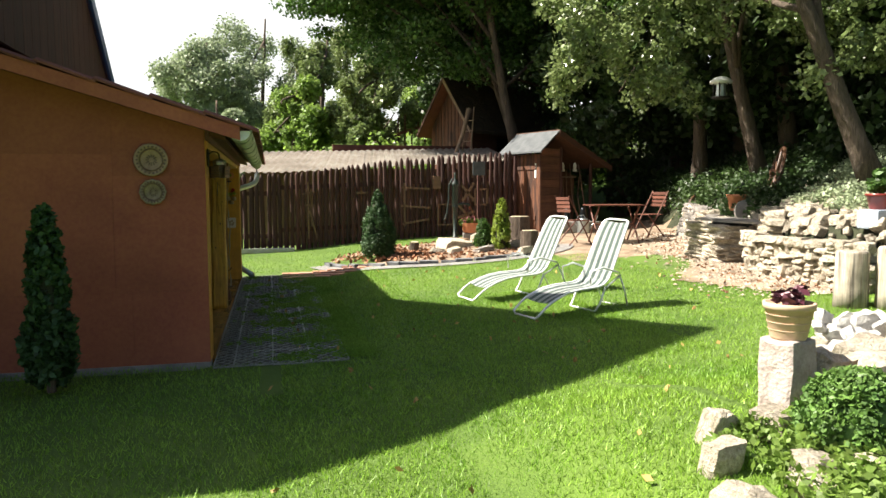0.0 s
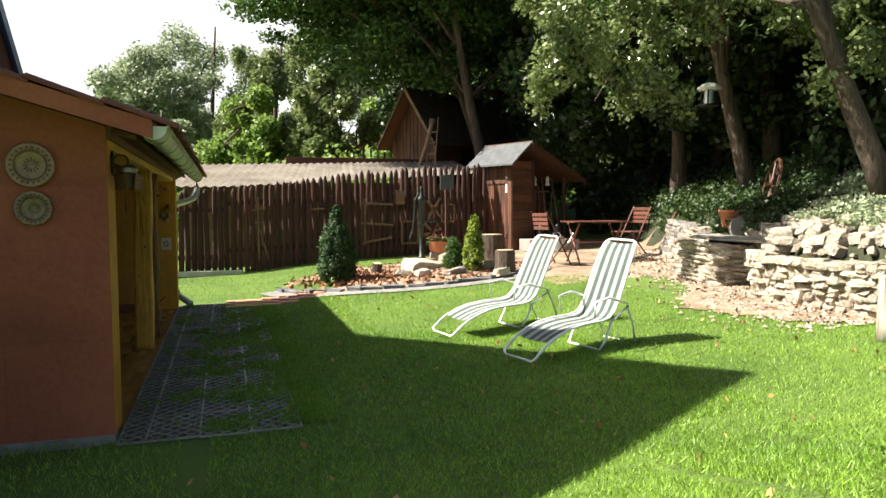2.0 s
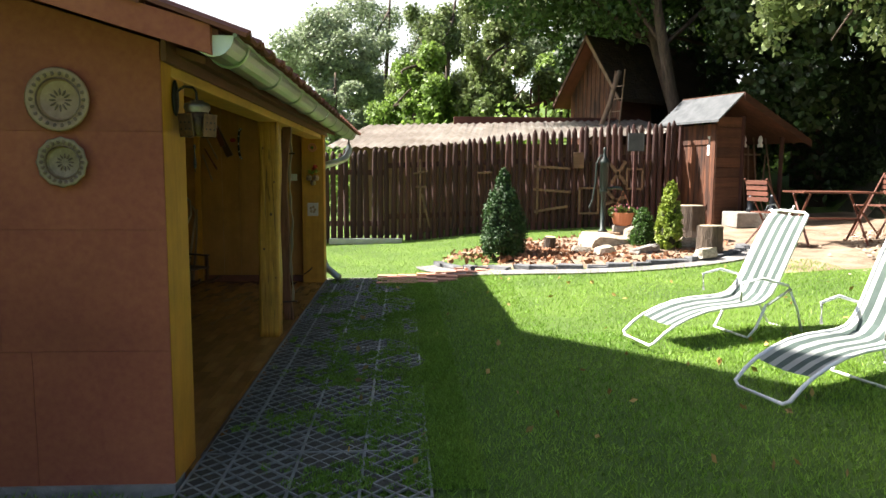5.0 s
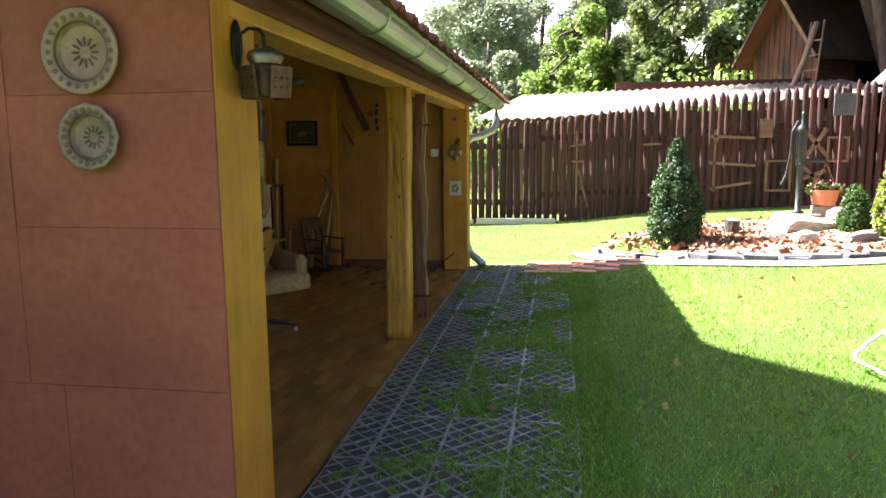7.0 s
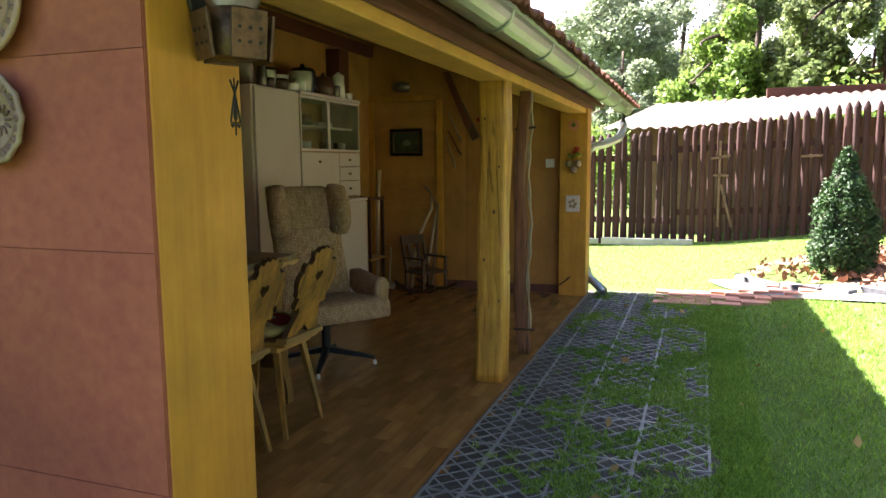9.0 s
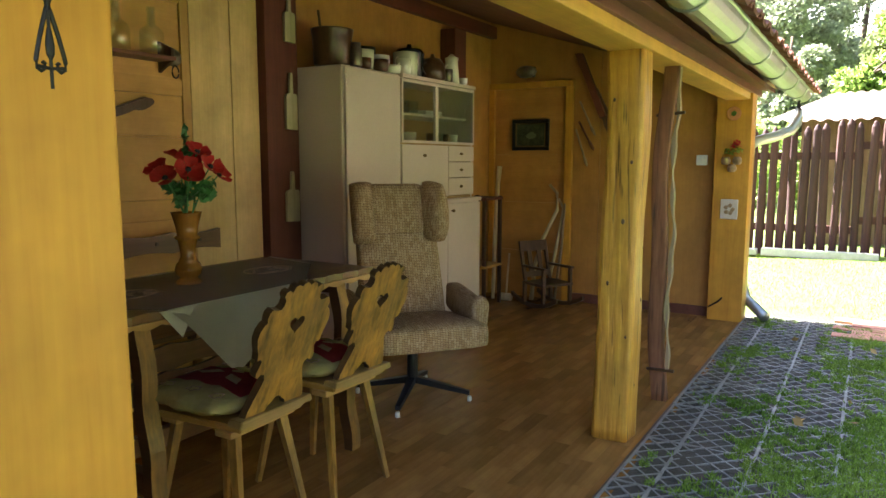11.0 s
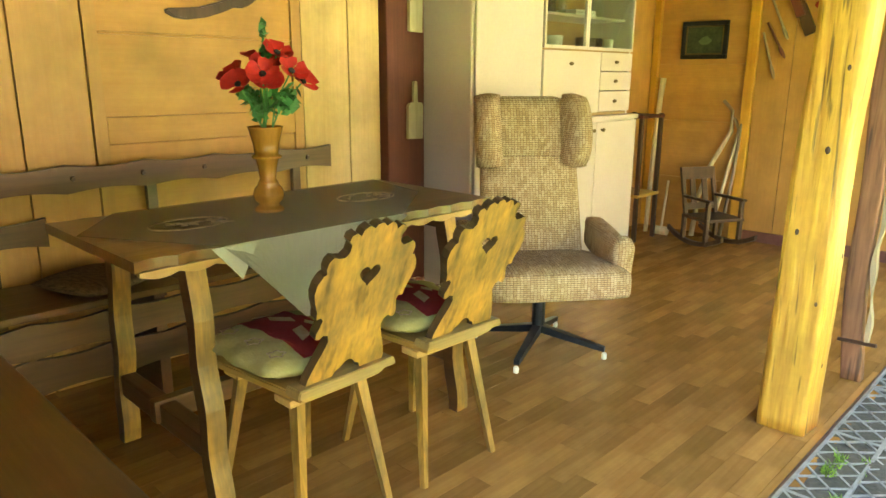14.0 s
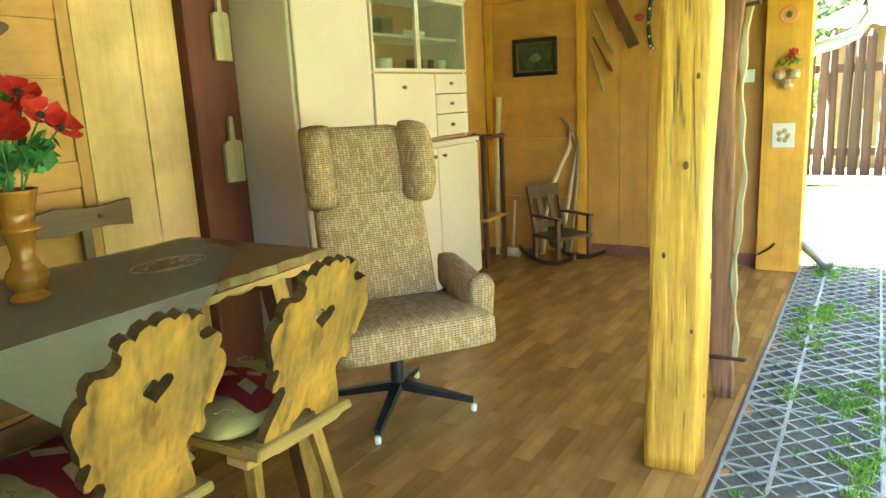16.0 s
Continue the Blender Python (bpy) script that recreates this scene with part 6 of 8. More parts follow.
part("globe", bm, TIN, lm, smooth=True)
bm = BM()
box(bm, -0.07, 0.07, -0.03, 0.0, -0.045, 0.045, bev=0.006)
part("base", bm, IRON, lm)
br = thing("brace", pose(-1.86, YF - 0.05, 1.6), "dark red diagonal timber brace on the end wall", "brace", kind="structure")
bm = BM()
slab(bm, [(-0.16, 0.52), (-0.10, 0.52), (0.12, 0.0), (0.07, -0.02)], 0.05)
part("timber", bm, DARK_RED, br)


def scoop(y, z, w, h, lab):
    s = thing("butter_paddle", pose(BX + 0.085, y, z), lab, "paddle", "paddles on the red post")
    bm = BM()
    slab(bm, [(-w * 1.02, 0.004), (w * 0.96, 0), (w, h * 0.58), (w * 0.82, h * 0.63), (w * 0.26, h * 0.64), (w * 0.20, h * 0.97), (w * 0.1, h), (-w * 0.1, h), (-w * 0.2, h * 0.97), (-w * 0.26, h * 0.64), (-w * 0.82, h * 0.62), (-w, h * 0.57)], 0.018, pose(0, 0, 0, 0, 0, 90))
    part("blade", bm, PALE_OLD, s)


scoop(8.82, 1.905, 0.042, 0.27, "worn pale wooden paddle on the red post")
scoop(8.82, 1.405, 0.045, 0.33, "worn pale wooden paddle on the red post")
scoop(8.815, 0.862, 0.052, 0.30, "wide worn pale paddle on the red post")
cl = thing("root_carving", pose(BX + 0.03, 7.73, 1.46), "dark curved root hung on the panel wall", "carving")
bm = BM()
slab(bm, [(-0.205, -0.03), (-0.17, -0.052), (-0.11, -0.058), (-0.03, -0.045), (0.05, -0.018), (0.10, 0.004), (0.13, 0.0), (0.17, 0.016), (0.205, 0.042), (0.198, 0.06), (0.15, 0.066), (0.10, 0.046), (0.02, 0.018), (-0.06, -0.006), (-0.14, -0.014), (-0.19, -0.018)], 0.03, pose(0, 0, 0, 0, 0, 90))
bmesh.ops.bevel(bm, geom=bm.edges[:], offset=0.006, segments=2, affect="EDGES")
part("root", bm, BROWN_WOOD, cl)
sh = thing("bottle_shelf", pose(BX + 0.02, 7.75, 1.70), "small brown wall shelf for bottles", "shelf")
bm = BM()
box(bm, 0.0, 0.12, -0.16, 0.24, 0.0, 0.018, bev=0.003)
part("board", bm, BROWN_Y, sh)
bm = BM()
slab(bm, [(0.0, -0.05), (0.1, 0.0), (0.1, 0.06), (0.0, 0.10)], 0.016, pose(0, 0.235, 0.0))
part("bracket", bm, BROWN_WOOD, sh)
for y in (7.72, 7.90):
    turned("glass_bottle", BX + 0.085, y, 1.718, [(0.045, 0), (0.055, 0.01), (0.056, 0.09), (0.05, 0.115), (0.02, 0.14), (0.017, 0.20), (0.02, 0.205), (0.02, 0.22), (0.012, 0.22), (0.014, 0.14), (0.001, 0.12)], CLEAR, "old clear glass bottle on the wall shelf", "bottle", 18, None, "bottles on the wall shelf")
ld = thing("hanging_tin", pose(BX + 0.03, 8.06, 1.73), "round dark tin funnel hung on the panel", "tin")
bm = BM()
bmesh.ops.create_icosphere(bm, subdivisions=2, radius=1.0, matrix=Matrix.Diagonal((0.02, 0.045, 0.045, 1)))
part("bowl", bm, TIN, ld, smooth=True)
bm = BM()
tube(bm, [(0.01, 0.02 * math.cos(a), -0.07 + 0.03 * math.sin(a)) for a in np.linspace(0, 6.0, 12)], 0.004, 5)
part("ring", bm, IRON, ld)

# on the end pier
rp = thing("round_plaque", pose(-0.735, YF - 0.124, 1.58), "round red-brown wooden plaque on the pier", "plaque")
bm = BM()
lathe(bm, [(0.05, 0), (0.052, 0.006), (0.046, 0.012), (0.04, 0.008), (0.001, 0.009)], 22, pose(0, 0, 0, 90, 0, 0))
part("disc", bm, TERRACOTTA, rp)
bm = BM()
bmesh.ops.create_icosphere(bm, subdivisions=1, radius=1.0, matrix=Matrix.Translation((0, -0.012, 0)) @ Matrix.Diagonal((0.022, 0.005, 0.022, 1)))
part("motif", bm, LEAF_MID, rp)
tl = thing("relief_tile", pose(-0.735, YF - 0.122, 0.865), "square cream relief tile on the pier", "tile")
bm = BM()
box(bm, -0.062, 0.062, -0.014, 0.0, -0.075, 0.075, bev=0.005)
part("tile_body", bm, CREAM, tl)
bm = BM()
for k in range(5):
    a = 1.3 * k
    bmesh.ops.create_icosphere(bm, subdivisions=1, radius=1.0, matrix=Matrix.Translation((0.026 * math.cos(a), -0.016, 0.03 * math.sin(a))) @ Matrix.Diagonal((0.018, 0.006, 0.018, 1)))
part("relief", bm, PLATE_PALE, tl)
wp = thing("wall_planter", pose(-0.725, YF - 0.122, 1.20), "three small wall pots with artificial flowers", "planter")
for dx, dz in ((-0.045, 0.0), (0.035, 0.0), (0.0, -0.055)):
    bm = BM()
    lathe(bm, [(0.015, 0), (0.032, 0.012), (0.034, 0.035), (0.026, 0.055), (0.028, 0.06), (0.02, 0.06), (0.001, 0.05)], 14, pose(dx, -0.04, dz))
    part("pot", bm, PLATE_PALE, wp)
leaves("foliage", [(-0.03, -0.05, 0.10), (0.03, -0.05, 0.11)], [(0.05, 0.03, 0.035)] * 2, 60, 0.03, GOLD_THUJA, wp, np.random.default_rng(5), 0.2)
leaves("blossom", [(0.03, -0.05, 0.16), (0.01, -0.05, 0.14)], [(0.03, 0.03, 0.03)] * 2, 50, 0.026, PETAL, wp, np.random.default_rng(6), 0.2)
hk = thing("iron_hook", pose(-0.66, YF - 0.125, 0.10), "black iron hook on the pier", "hook")
bm = BM()
tube(bm, [(-0.19, 0, 0.0), (-0.12, -0.015, 0.05), (-0.09, -0.02, 0.085)], 0.007, 6)
part("bar", bm, IRON, hk)


# ---------------------------------------------------------------- outside of the gable wall and corner
def build_plate(x, z, r, label, mat, seed, wavy_rim=False):
    p = thing("wall_plate", pose(x, YN - 0.014, z, 90, 0, 0), label, "plate", "plates on the gable wall")
    bm = BM()
    n = 36
    prof = [(0.10, 0.004), (0.5, 0.006), (0.62, 0.012), (0.66, 0.024), (0.95, 0.036), (1.0, 0.032), (0.97, 0.026), (0.65, 0.012), (0.1, 0.0)]
    rings = []
    for q, h in prof:
        rings.append([bm.verts.new((q * r * (1 + (0.035 * math.cos(12 * 2 * math.pi * j / n) if wavy_rim and q > 0.9 else 0)) * math.cos(2 * math.pi * j / n), q * r * (1 + (0.035 * math.cos(12 * 2 * math.pi * j / n) if wavy_rim and q > 0.9 else 0)) * math.sin(2 * math.pi * j / n), h)) for j in range(n)])
    for A, B in zip(rings, rings[1:]):
        for j in range(n):
            bm.faces.new((A[j], A[(j + 1) % n], B[(j + 1) % n], B[j]))
    bm.faces.new(rings[0])
    bm.faces.new(rings[-1])
    part("dish", bm, mat, p, smooth=True)
    # glazed rim dots, a ring and a star of petals
    for k in range(22):
        a = 2 * math.pi * k / 22
        bm = BM()
        bmesh.ops.create_icosphere(bm, subdivisions=1, radius=1.0, matrix=Matrix.Translation((0.82 * r * math.cos(a), 0.82 * r * math.sin(a), 0.031)) @ Matrix.Rotation(a, 4, "Z") @ Matrix.Diagonal((0.012, 0.008, 0.003, 1)))
        part("rim_dab", bm, PLATE_DARK, p)
    bm = BM()
    tube(bm, [(0.68 * r * math.cos(a), 0.68 * r * math.sin(a), 0.024) for a in np.linspace(0, 2 * math.pi, 33)[:-1]], 0.004, 5, closed=True)
    part("ring", bm, PLATE_DARK, p)
    for k in range(12):
        a = 2 * math.pi * k / 12
        bm = BM()
        bmesh.ops.create_icosphere(bm, subdivisions=1, radius=1.0, matrix=Matrix.Rotation(a, 4, "Z") @ Matrix.Translation((0.25 * r, 0, 0.007)) @ Matrix.Diagonal((0.13 * r, 0.04 * r, 0.003, 1)))
        part("petal", bm, PLATE_DARK, p)


build_plate(-1.014, 1.572, 0.122, "large glazed clay plate with a star on the red wall", PLATE_PALE, 1)
build_plate(-1.008, 1.333, 0.096, "smaller scalloped clay plate on the red wall", PLATE_CLAY, 2, True)


def build_lantern():
    l = thing("wall_lantern", pose(GX, 6.13, 1.60) @ Matrix.Diagonal((0.88, 0.88, 0.88, 1)), "old tin lantern on an iron wall bracket", "lantern")
    bm = BM()
    bmesh.ops.create_uvsphere(bm, u_segments=14, v_segments=8, radius=1.0, matrix=Matrix.Translation((0.012, 0, 0.0)) @ Matrix.Diagonal((0.014, 0.035, 0.085, 1)))
    part("back_plate", bm, IRON, l)
    bm = BM()
    tube(bm, [(0.02, 0, 0.03), (0.05, 0.01, 0.055), (0.09, 0.01, 0.05), (0.108, 0.0, 0.03), (0.11, 0.0, -0.02)], 0.006, 7)
    part("arm", bm, IRON, l)
    body = Vector((0.11, 0.0, -0.12))
    bm = BM()
    lathe(bm, [(0.03, 0.105), (0.055, 0.095), (0.062, 0.075), (0.05, 0.055), (0.052, 0.05), (0.03, 0.11)], 18, Matrix.Translation(body))
    part("cap", bm, TIN, l, smooth=True)
    bm = BM()
    lathe(bm, [(0.05, -0.055), (0.056, -0.05), (0.056, 0.05), (0.05, 0.055)], 18, Matrix.Translation(body))
    part("cylinder", bm, RUST_TIN, l, smooth=True)
    for k in range(4):
        a = math.pi / 4 + k * math.pi / 2 + 0.3
        bm = BM()
        g = body + Vector((0.075 * math.cos(a), 0.075 * math.sin(a), 0))
        box(bm, -0.004, 0.004, -0.042, 0.042, -0.06, 0.045, Matrix.Translation(g) @ Matrix.Rotation(a, 4, "Z") @ Matrix.Rotation(0.12, 4, "Y"), 0.002)
        flap = part("shutter", bm, RUST_TIN, l)
        for i in range(3):
            for j in range(2):
                bm = BM()
                cone(bm, (0.003, -0.025 + 0.025 * i, -0.025 + 0.03 * j), (0.006, -0.025 + 0.025 * i, -0.025 + 0.03 * j), 0.0045, 0.0045, 8)
                bmesh.ops.transform(bm, matrix=Matrix.Translation(g) @ Matrix.Rotation(a, 4, "Z") @ Matrix.Rotation(0.12, 4, "Y"), verts=bm.verts)
                part("hole", bm, IRON, flap)
    bm = BM()
    tube(bm, [body + Vector((0.0, -0.04, 0.11)), body + Vector((0, -0.02, 0.08)), body + Vector((0, 0.02, 0.08)), body + Vector((0, 0.04, 0.11))], 0.004, 6)
    part("handle", bm, TIN, l)
    o = thing("iron_ornament", pose(FX + 0.05, 6.155, 1.335) @ Matrix.Diagonal((0.5, 0.52, 0.5, 1)), "forged black iron hanging ornament under the lantern", "ornament")
    for s in (-1, 1):
        # a flaring tip, a waist, a belly and an inward curl
        bm = BM()
        side = [(0.026, 0.150), (0.016, 0.128), (0.004, 0.105), (0.004, 0.085), (0.011, 0.06), (0.019, 0.03), (0.026, 0.0), (0.030, -0.02), (0.028, -0.034), (0.020, -0.040), (0.013, -0.034), (0.012, -0.025), (0.017, -0.021)]
        tube(bm, [(0, s * y, z) for y, z in side], 0.0045, 6)
        part("scroll", bm, IRON, o)
    bm = BM()
    tube(bm, [(0, 0, 0.16), (0, 0, 0.09), (0, 0, -0.075)], 0.0035, 6)
    part("rod", bm, IRON, o)
    bm = BM()
    lathe(bm, [(0.001, -0.02), (0.008, -0.005), (0.009, 0.015), (0.005, 0.045), (0.001, 0.06)], 10)
    part("drop", bm, IRON, o)
    bm = BM()
    tube(bm, [(0, -0.03, -0.03), (0, 0, -0.034), (0, 0.03, -0.03)], 0.004, 6)
    part("cross_bar", bm, IRON, o)


build_lantern()
# ---------------------------------------------------------------- garden
DRY_LEAF = material("dry_leaf", (0.30, 0.17, 0.05), (0.45, 0.32, 0.10), 0.8, 5, bump=0, rand=0.4, island=True)
BARK_MULCH = material("bark_mulch", (0.20, 0.085, 0.04), (0.38, 0.20, 0.11), 0.9, 10, bump=0.4, rand=0.4, island=True)
BRICK = material("red_brick_path", (0.42, 0.20, 0.13), (0.55, 0.29, 0.20), 0.9, 8, bump=0.3, rand=0.2)
SLATE = material("slate_edging", (0.08, 0.085, 0.09), (0.16, 0.16, 0.165), 0.8, 8, bump=0.5, rand=0.3)
PUMP_GREEN = material("dark_green_paint", (0.008, 0.016, 0.013), (0.018, 0.03, 0.024), 0.5, 10, bump=0.1)
CHIPPINGS = material("grey_chippings", (0.14, 0.13, 0.125), (0.30, 0.285, 0.27), 0.95, 4, bump=1.0, rand=0, fine=60, dist=0.03)
SLAT_RED = wood("red_slat", (0.085, 0.026, 0.015), (0.17, 0.058, 0.032), "x", 0.6)
PINK = material("pink_blossom", (0.50, 0.12, 0.18), (0.66, 0.24, 0.30), 0.7, 10, bump=0, rand=0.3, island=True)
PURPLE = material("purple_leaf", (0.05, 0.012, 0.02), (0.11, 0.025, 0.04), 0.5, 10, bump=0, rand=0.4, island=True)
STRIPE_WHITE = material("white_canvas", (0.50, 0.52, 0.51), (0.60, 0.62, 0.60), 0.85, 8, bump=0.1, rand=0, fine=200)
STRIPE_GREEN = material("green_stripe", (0.10, 0.14, 0.125), (0.15, 0.20, 0.175), 0.85, 8, bump=0.1, rand=0, fine=200)
WHITE_ROCK = material("white_quartz", (0.55, 0.52, 0.48), (0.74, 0.72, 0.68), 0.8, 6, bump=0.8, rand=0.1, dist=0.02)


def in_bed(x, y):
    """The mulched bed in front of the fence."""
    return ((x - 2.9) / 2.05) ** 2 + ((y - 12.75) / 1.35) ** 2 < 1


def in_path(x, y):
    """The brick path that curves in from the shed's end."""
    c = 11.55 + 0.45 * smooth(0.2, 2.2, x) + 1.75 * smooth(0.8, 3.6, x)
    return -0.35 < x < 4.6 and abs(y - c - 0.05) < 0.34 and not in_bed(x, y)


def build_bed():
    n = 40
    bm = BM()
    ring = [(2.9 + 2.05 * math.cos(2 * math.pi * i / n), 12.75 + 1.35 * math.sin(2 * math.pi * i / n)) for i in range(n)]
    mid = bm.verts.new((2.9, 12.75, ground_z(2.9, 12.75) + 0.07))
    inner = [bm.verts.new((2.9 + (x - 2.9) * 0.7, 12.75 + (y - 12.75) * 0.7, ground_z(x, y) + 0.05)) for x, y in ring]
    outer = [bm.verts.new((x, y, ground_z(x, y) - 0.01)) for x, y in ring]
    for i in range(n):
        j = (i + 1) % n
        bm.faces.new((inner[i], inner[j], mid))
        bm.faces.new((outer[i], outer[j], inner[j], inner[i]))
    structure("flower_bed", bm, GRAVEL, "raised stony flower bed with bark mulch", "flower bed", True)
    rng = np.random.default_rng(17)
    cs = np.array([(x, y, ground_z(x, y) + 0.045) for x, y in zip(rng.normal(2.9, 0.85, 2600), rng.normal(12.6, 0.62, 2600)) if in_bed(x, y)])
    ob = leaves("bark_mulch", cs, np.full((len(cs), 3), 0.02), len(cs), 0.085, BARK_MULCH, None, rng)
    tagged(ob, "reddish bark chips strewn over the bed", "mulch", "", "stuff")
    edge = thing("slate_edging", pose(0, 0, 0), "flat dark slate stones edging the bed", "edging", kind="structure")
    r2 = random.Random(5)
    a = 3.35
    while a < 6.1:
        x, y = 2.9 + 2.12 * math.cos(a), 12.75 + 1.42 * math.sin(a)
        bm = BM()
        L = r2.uniform(0.18, 0.34)
        box(bm, -L / 2, L / 2, -0.06, 0.06, -0.02, r2.uniform(0.03, 0.055), bev=0.012)
        for v in bm.verts:
            v.co += Vector((r2.uniform(-.012, .012), r2.uniform(-.012, .012), r2.uniform(-.006, .006)))
        ob = part("slate", bm, SLATE, edge)
        ob.matrix_world = pose(x, y, ground_z(x, y), 0, 0, math.degrees(a) + 90 + r2.uniform(-6, 6))
        a += (L + 0.015) / math.hypot(2.12 * math.sin(a), 1.42 * math.cos(a))
    # grey chippings in front of the edging
    bm = BM()
    prev = None
    for i in range(40):
        a = 3.3 + 2.85 * i / 39
        row = [bm.verts.new((2.9 + (2.18 + d) * math.cos(a), 12.75 + (1.48 + d) * math.sin(a), ground_z(2.9 + (2.18 + d) * math.cos(a), 12.75 + (1.48 + d) * math.sin(a)) + 0.004)) for d in (0, 0.28)]
        if prev:
            bm.faces.new((prev[0], row[0], row[1], prev[1]))
        prev = row
    structure("chipping_strip", bm, CHIPPINGS, "strip of grey stone chippings round the bed", "gravel")
    path = thing("brick_path", pose(0, 0, 0), "pale red brick garden path", "path", kind="structure")
    brick = None
    x = 0.12
    while x < 4.3:
        c = 11.55 + 0.45 * smooth(0.2, 2.2, x) + 1.75 * smooth(0.8, 3.6, x)
        for k in range(5):
            y = c - 0.26 + 0.13 * k
            if in_bed(x, y):
                continue
            if brick is None:
                bm = BM()
                box(bm, -0.118, 0.118, -0.06, 0.06, -0.04, 0.012, bev=0.006)
                ob = mesh_object("brick", bm, BRICK, path)
                brick = ob.data
            else:
                ob = new("brick", brick)
                ob.parent = path
            xx = x + (0.12 if k % 2 else 0)
            ob.matrix_world = pose(xx, y, ground_z(xx, y) + r2.uniform(0, .006), 0, 0, r2.uniform(-3, 3))
        x += 0.243


build_bed()


# ---------------------------------------------------------------- dry-stone walls and rocks
def stone_meshes(count, seed, mat, flat=0.55):
    rng = random.Random(seed)
    out = []
    for k in range(count):
        bm = BM()
        bmesh.ops.create_cube(bm, size=1.0)
        bmesh.ops.subdivide_edges(bm, edges=bm.edges[:], cuts=2, use_grid_fill=True)
        off = Vector((rng.uniform(0, 50), rng.uniform(0, 50), rng.uniform(0, 50)))
        skew = Vector((rng.uniform(-.25, .25), rng.uniform(-.25, .25), 0))
        for v in bm.verts:
            c = v.co * 0.62 + v.co.normalized() * 0.5 * 0.42
            c += noise.noise_vector(c * 1.9 + off) * 0.13 + noise.noise_vector(c * 5 + off) * 0.045
            c += skew * c.z
            v.co = Vector((c.x, c.y * 0.85, c.z * flat)) * 1.25
        o = mesh_object("stone", bm, mat)
        out.append(o.data)
        bpy.data.objects.remove(o)
    return out


PALE_STONES = stone_meshes(7, 1, STONE, 0.5)
ROUND_STONES = stone_meshes(6, 2, STONE, 0.75)
GREY_STONES = stone_meshes(5, 3, GREY_STONE, 0.55)


def put_stone(parent, data, x, y, z, s, rng, tilt=8, yaw=180):
    ob = new("stone", data)
    ob.parent = parent
    ob.matrix_parent_inverse = Matrix()
    ob.matrix_basis = parent.matrix_world.inverted() @ (pose(x, y, z, rng.uniform(-tilt, tilt), rng.uniform(-tilt, tilt), yaw + rng.uniform(-25, 25)) @ Matrix.Diagonal((*s, 1)))
    return ob


def stone_wall(label, line, height, seed, pool, size=(0.26, 0.11), back=0.1):
    w = thing("stone_wall", pose(0, 0, 0), label, "stone wall", kind="structure")
    rng = random.Random(seed)
    for (xa, ya), (xb, yb) in zip(line, line[1:]):
        L = math.hypot(xb - xa, yb - ya)
        yaw = math.degrees(math.atan2(yb - ya, xb - xa))
        z = 0.0
        top = height if not callable(height) else None
        row = 0
        while z < height:
            h = size[1] * rng.uniform(0.8, 1.25)
            s = rng.uniform(0, 0.1)
            while s < L:
                ln = size[0] * rng.uniform(0.55, 1.4)
                t = min(1, (s + ln / 2) / L)
                x, y = xa + (xb - xa) * t, ya + (yb - ya) * t
                u = back * z / height + rng.uniform(-0.025, 0.025)
                nx, ny = (yb - ya) / L, -(xb - xa) / L
                put_stone(w, rng.choice(pool), x - nx * u, y - ny * u, ground_z(min(x, x - 0.3), y) * 0 + lawn(x, y) + z + h / 2, (ln * 1.05, 0.24, h * 1.75), rng, 5, yaw)
                s += ln
            z += h * 0.95
            row += 1
    return w


stone_wall("pale dry-stone wall along the foot of the slope", [(6.02, 6.3), (5.98, 7.3), (6.12, 8.35)], 0.46, 3, PALE_STONES + ROUND_STONES[:3], (0.155, 0.078))
stone_wall("pale stacked stone side of the garden grill", [(6.28, 10.1), (6.22, 9.25), (6.8, 9.1)], 0.5, 4, PALE_STONES, (0.21, 0.06), 0.02)
stone_wall("pale dry-stone wall behind the garden grill", [(7.05, 9.4), (6.45, 8.55)], 0.7, 5, PALE_STONES + ROUND_STONES[:2], (0.17, 0.085))
stone_wall("darker grey dry-stone wall beyond the grill", [(7.7, 12.5), (7.05, 10.8), (6.7, 9.7)], 0.55, 6, GREY_STONES + PALE_STONES[:2], (0.18, 0.085))


def slope_rocks():
    r = thing("rock_slope", pose(0, 0, 0), "tumbled pale stones above the wall", "rocks", kind="structure")
    rng = random.Random(9)
    for k in range(420):
        y = rng.uniform(6.0, 10.2)
        u = abs(rng.gauss(0.25, 0.5)) + 0.22
        x = y and next(x0 + (x1 - x0) * (y - y0) / (y1 - y0) for (x0, y0), (x1, y1) in zip(WALL_LINE, WALL_LINE[1:]) if y1 <= y <= y0) + u
        s = 0.05 + 0.13 * rng.random() ** 2
        put_stone(r, rng.choice(ROUND_STONES), x, y, ground_z(x, y) + 0.02, (s, s * rng.uniform(0.7, 1.1), s * 0.8), rng, 25)


slope_rocks()


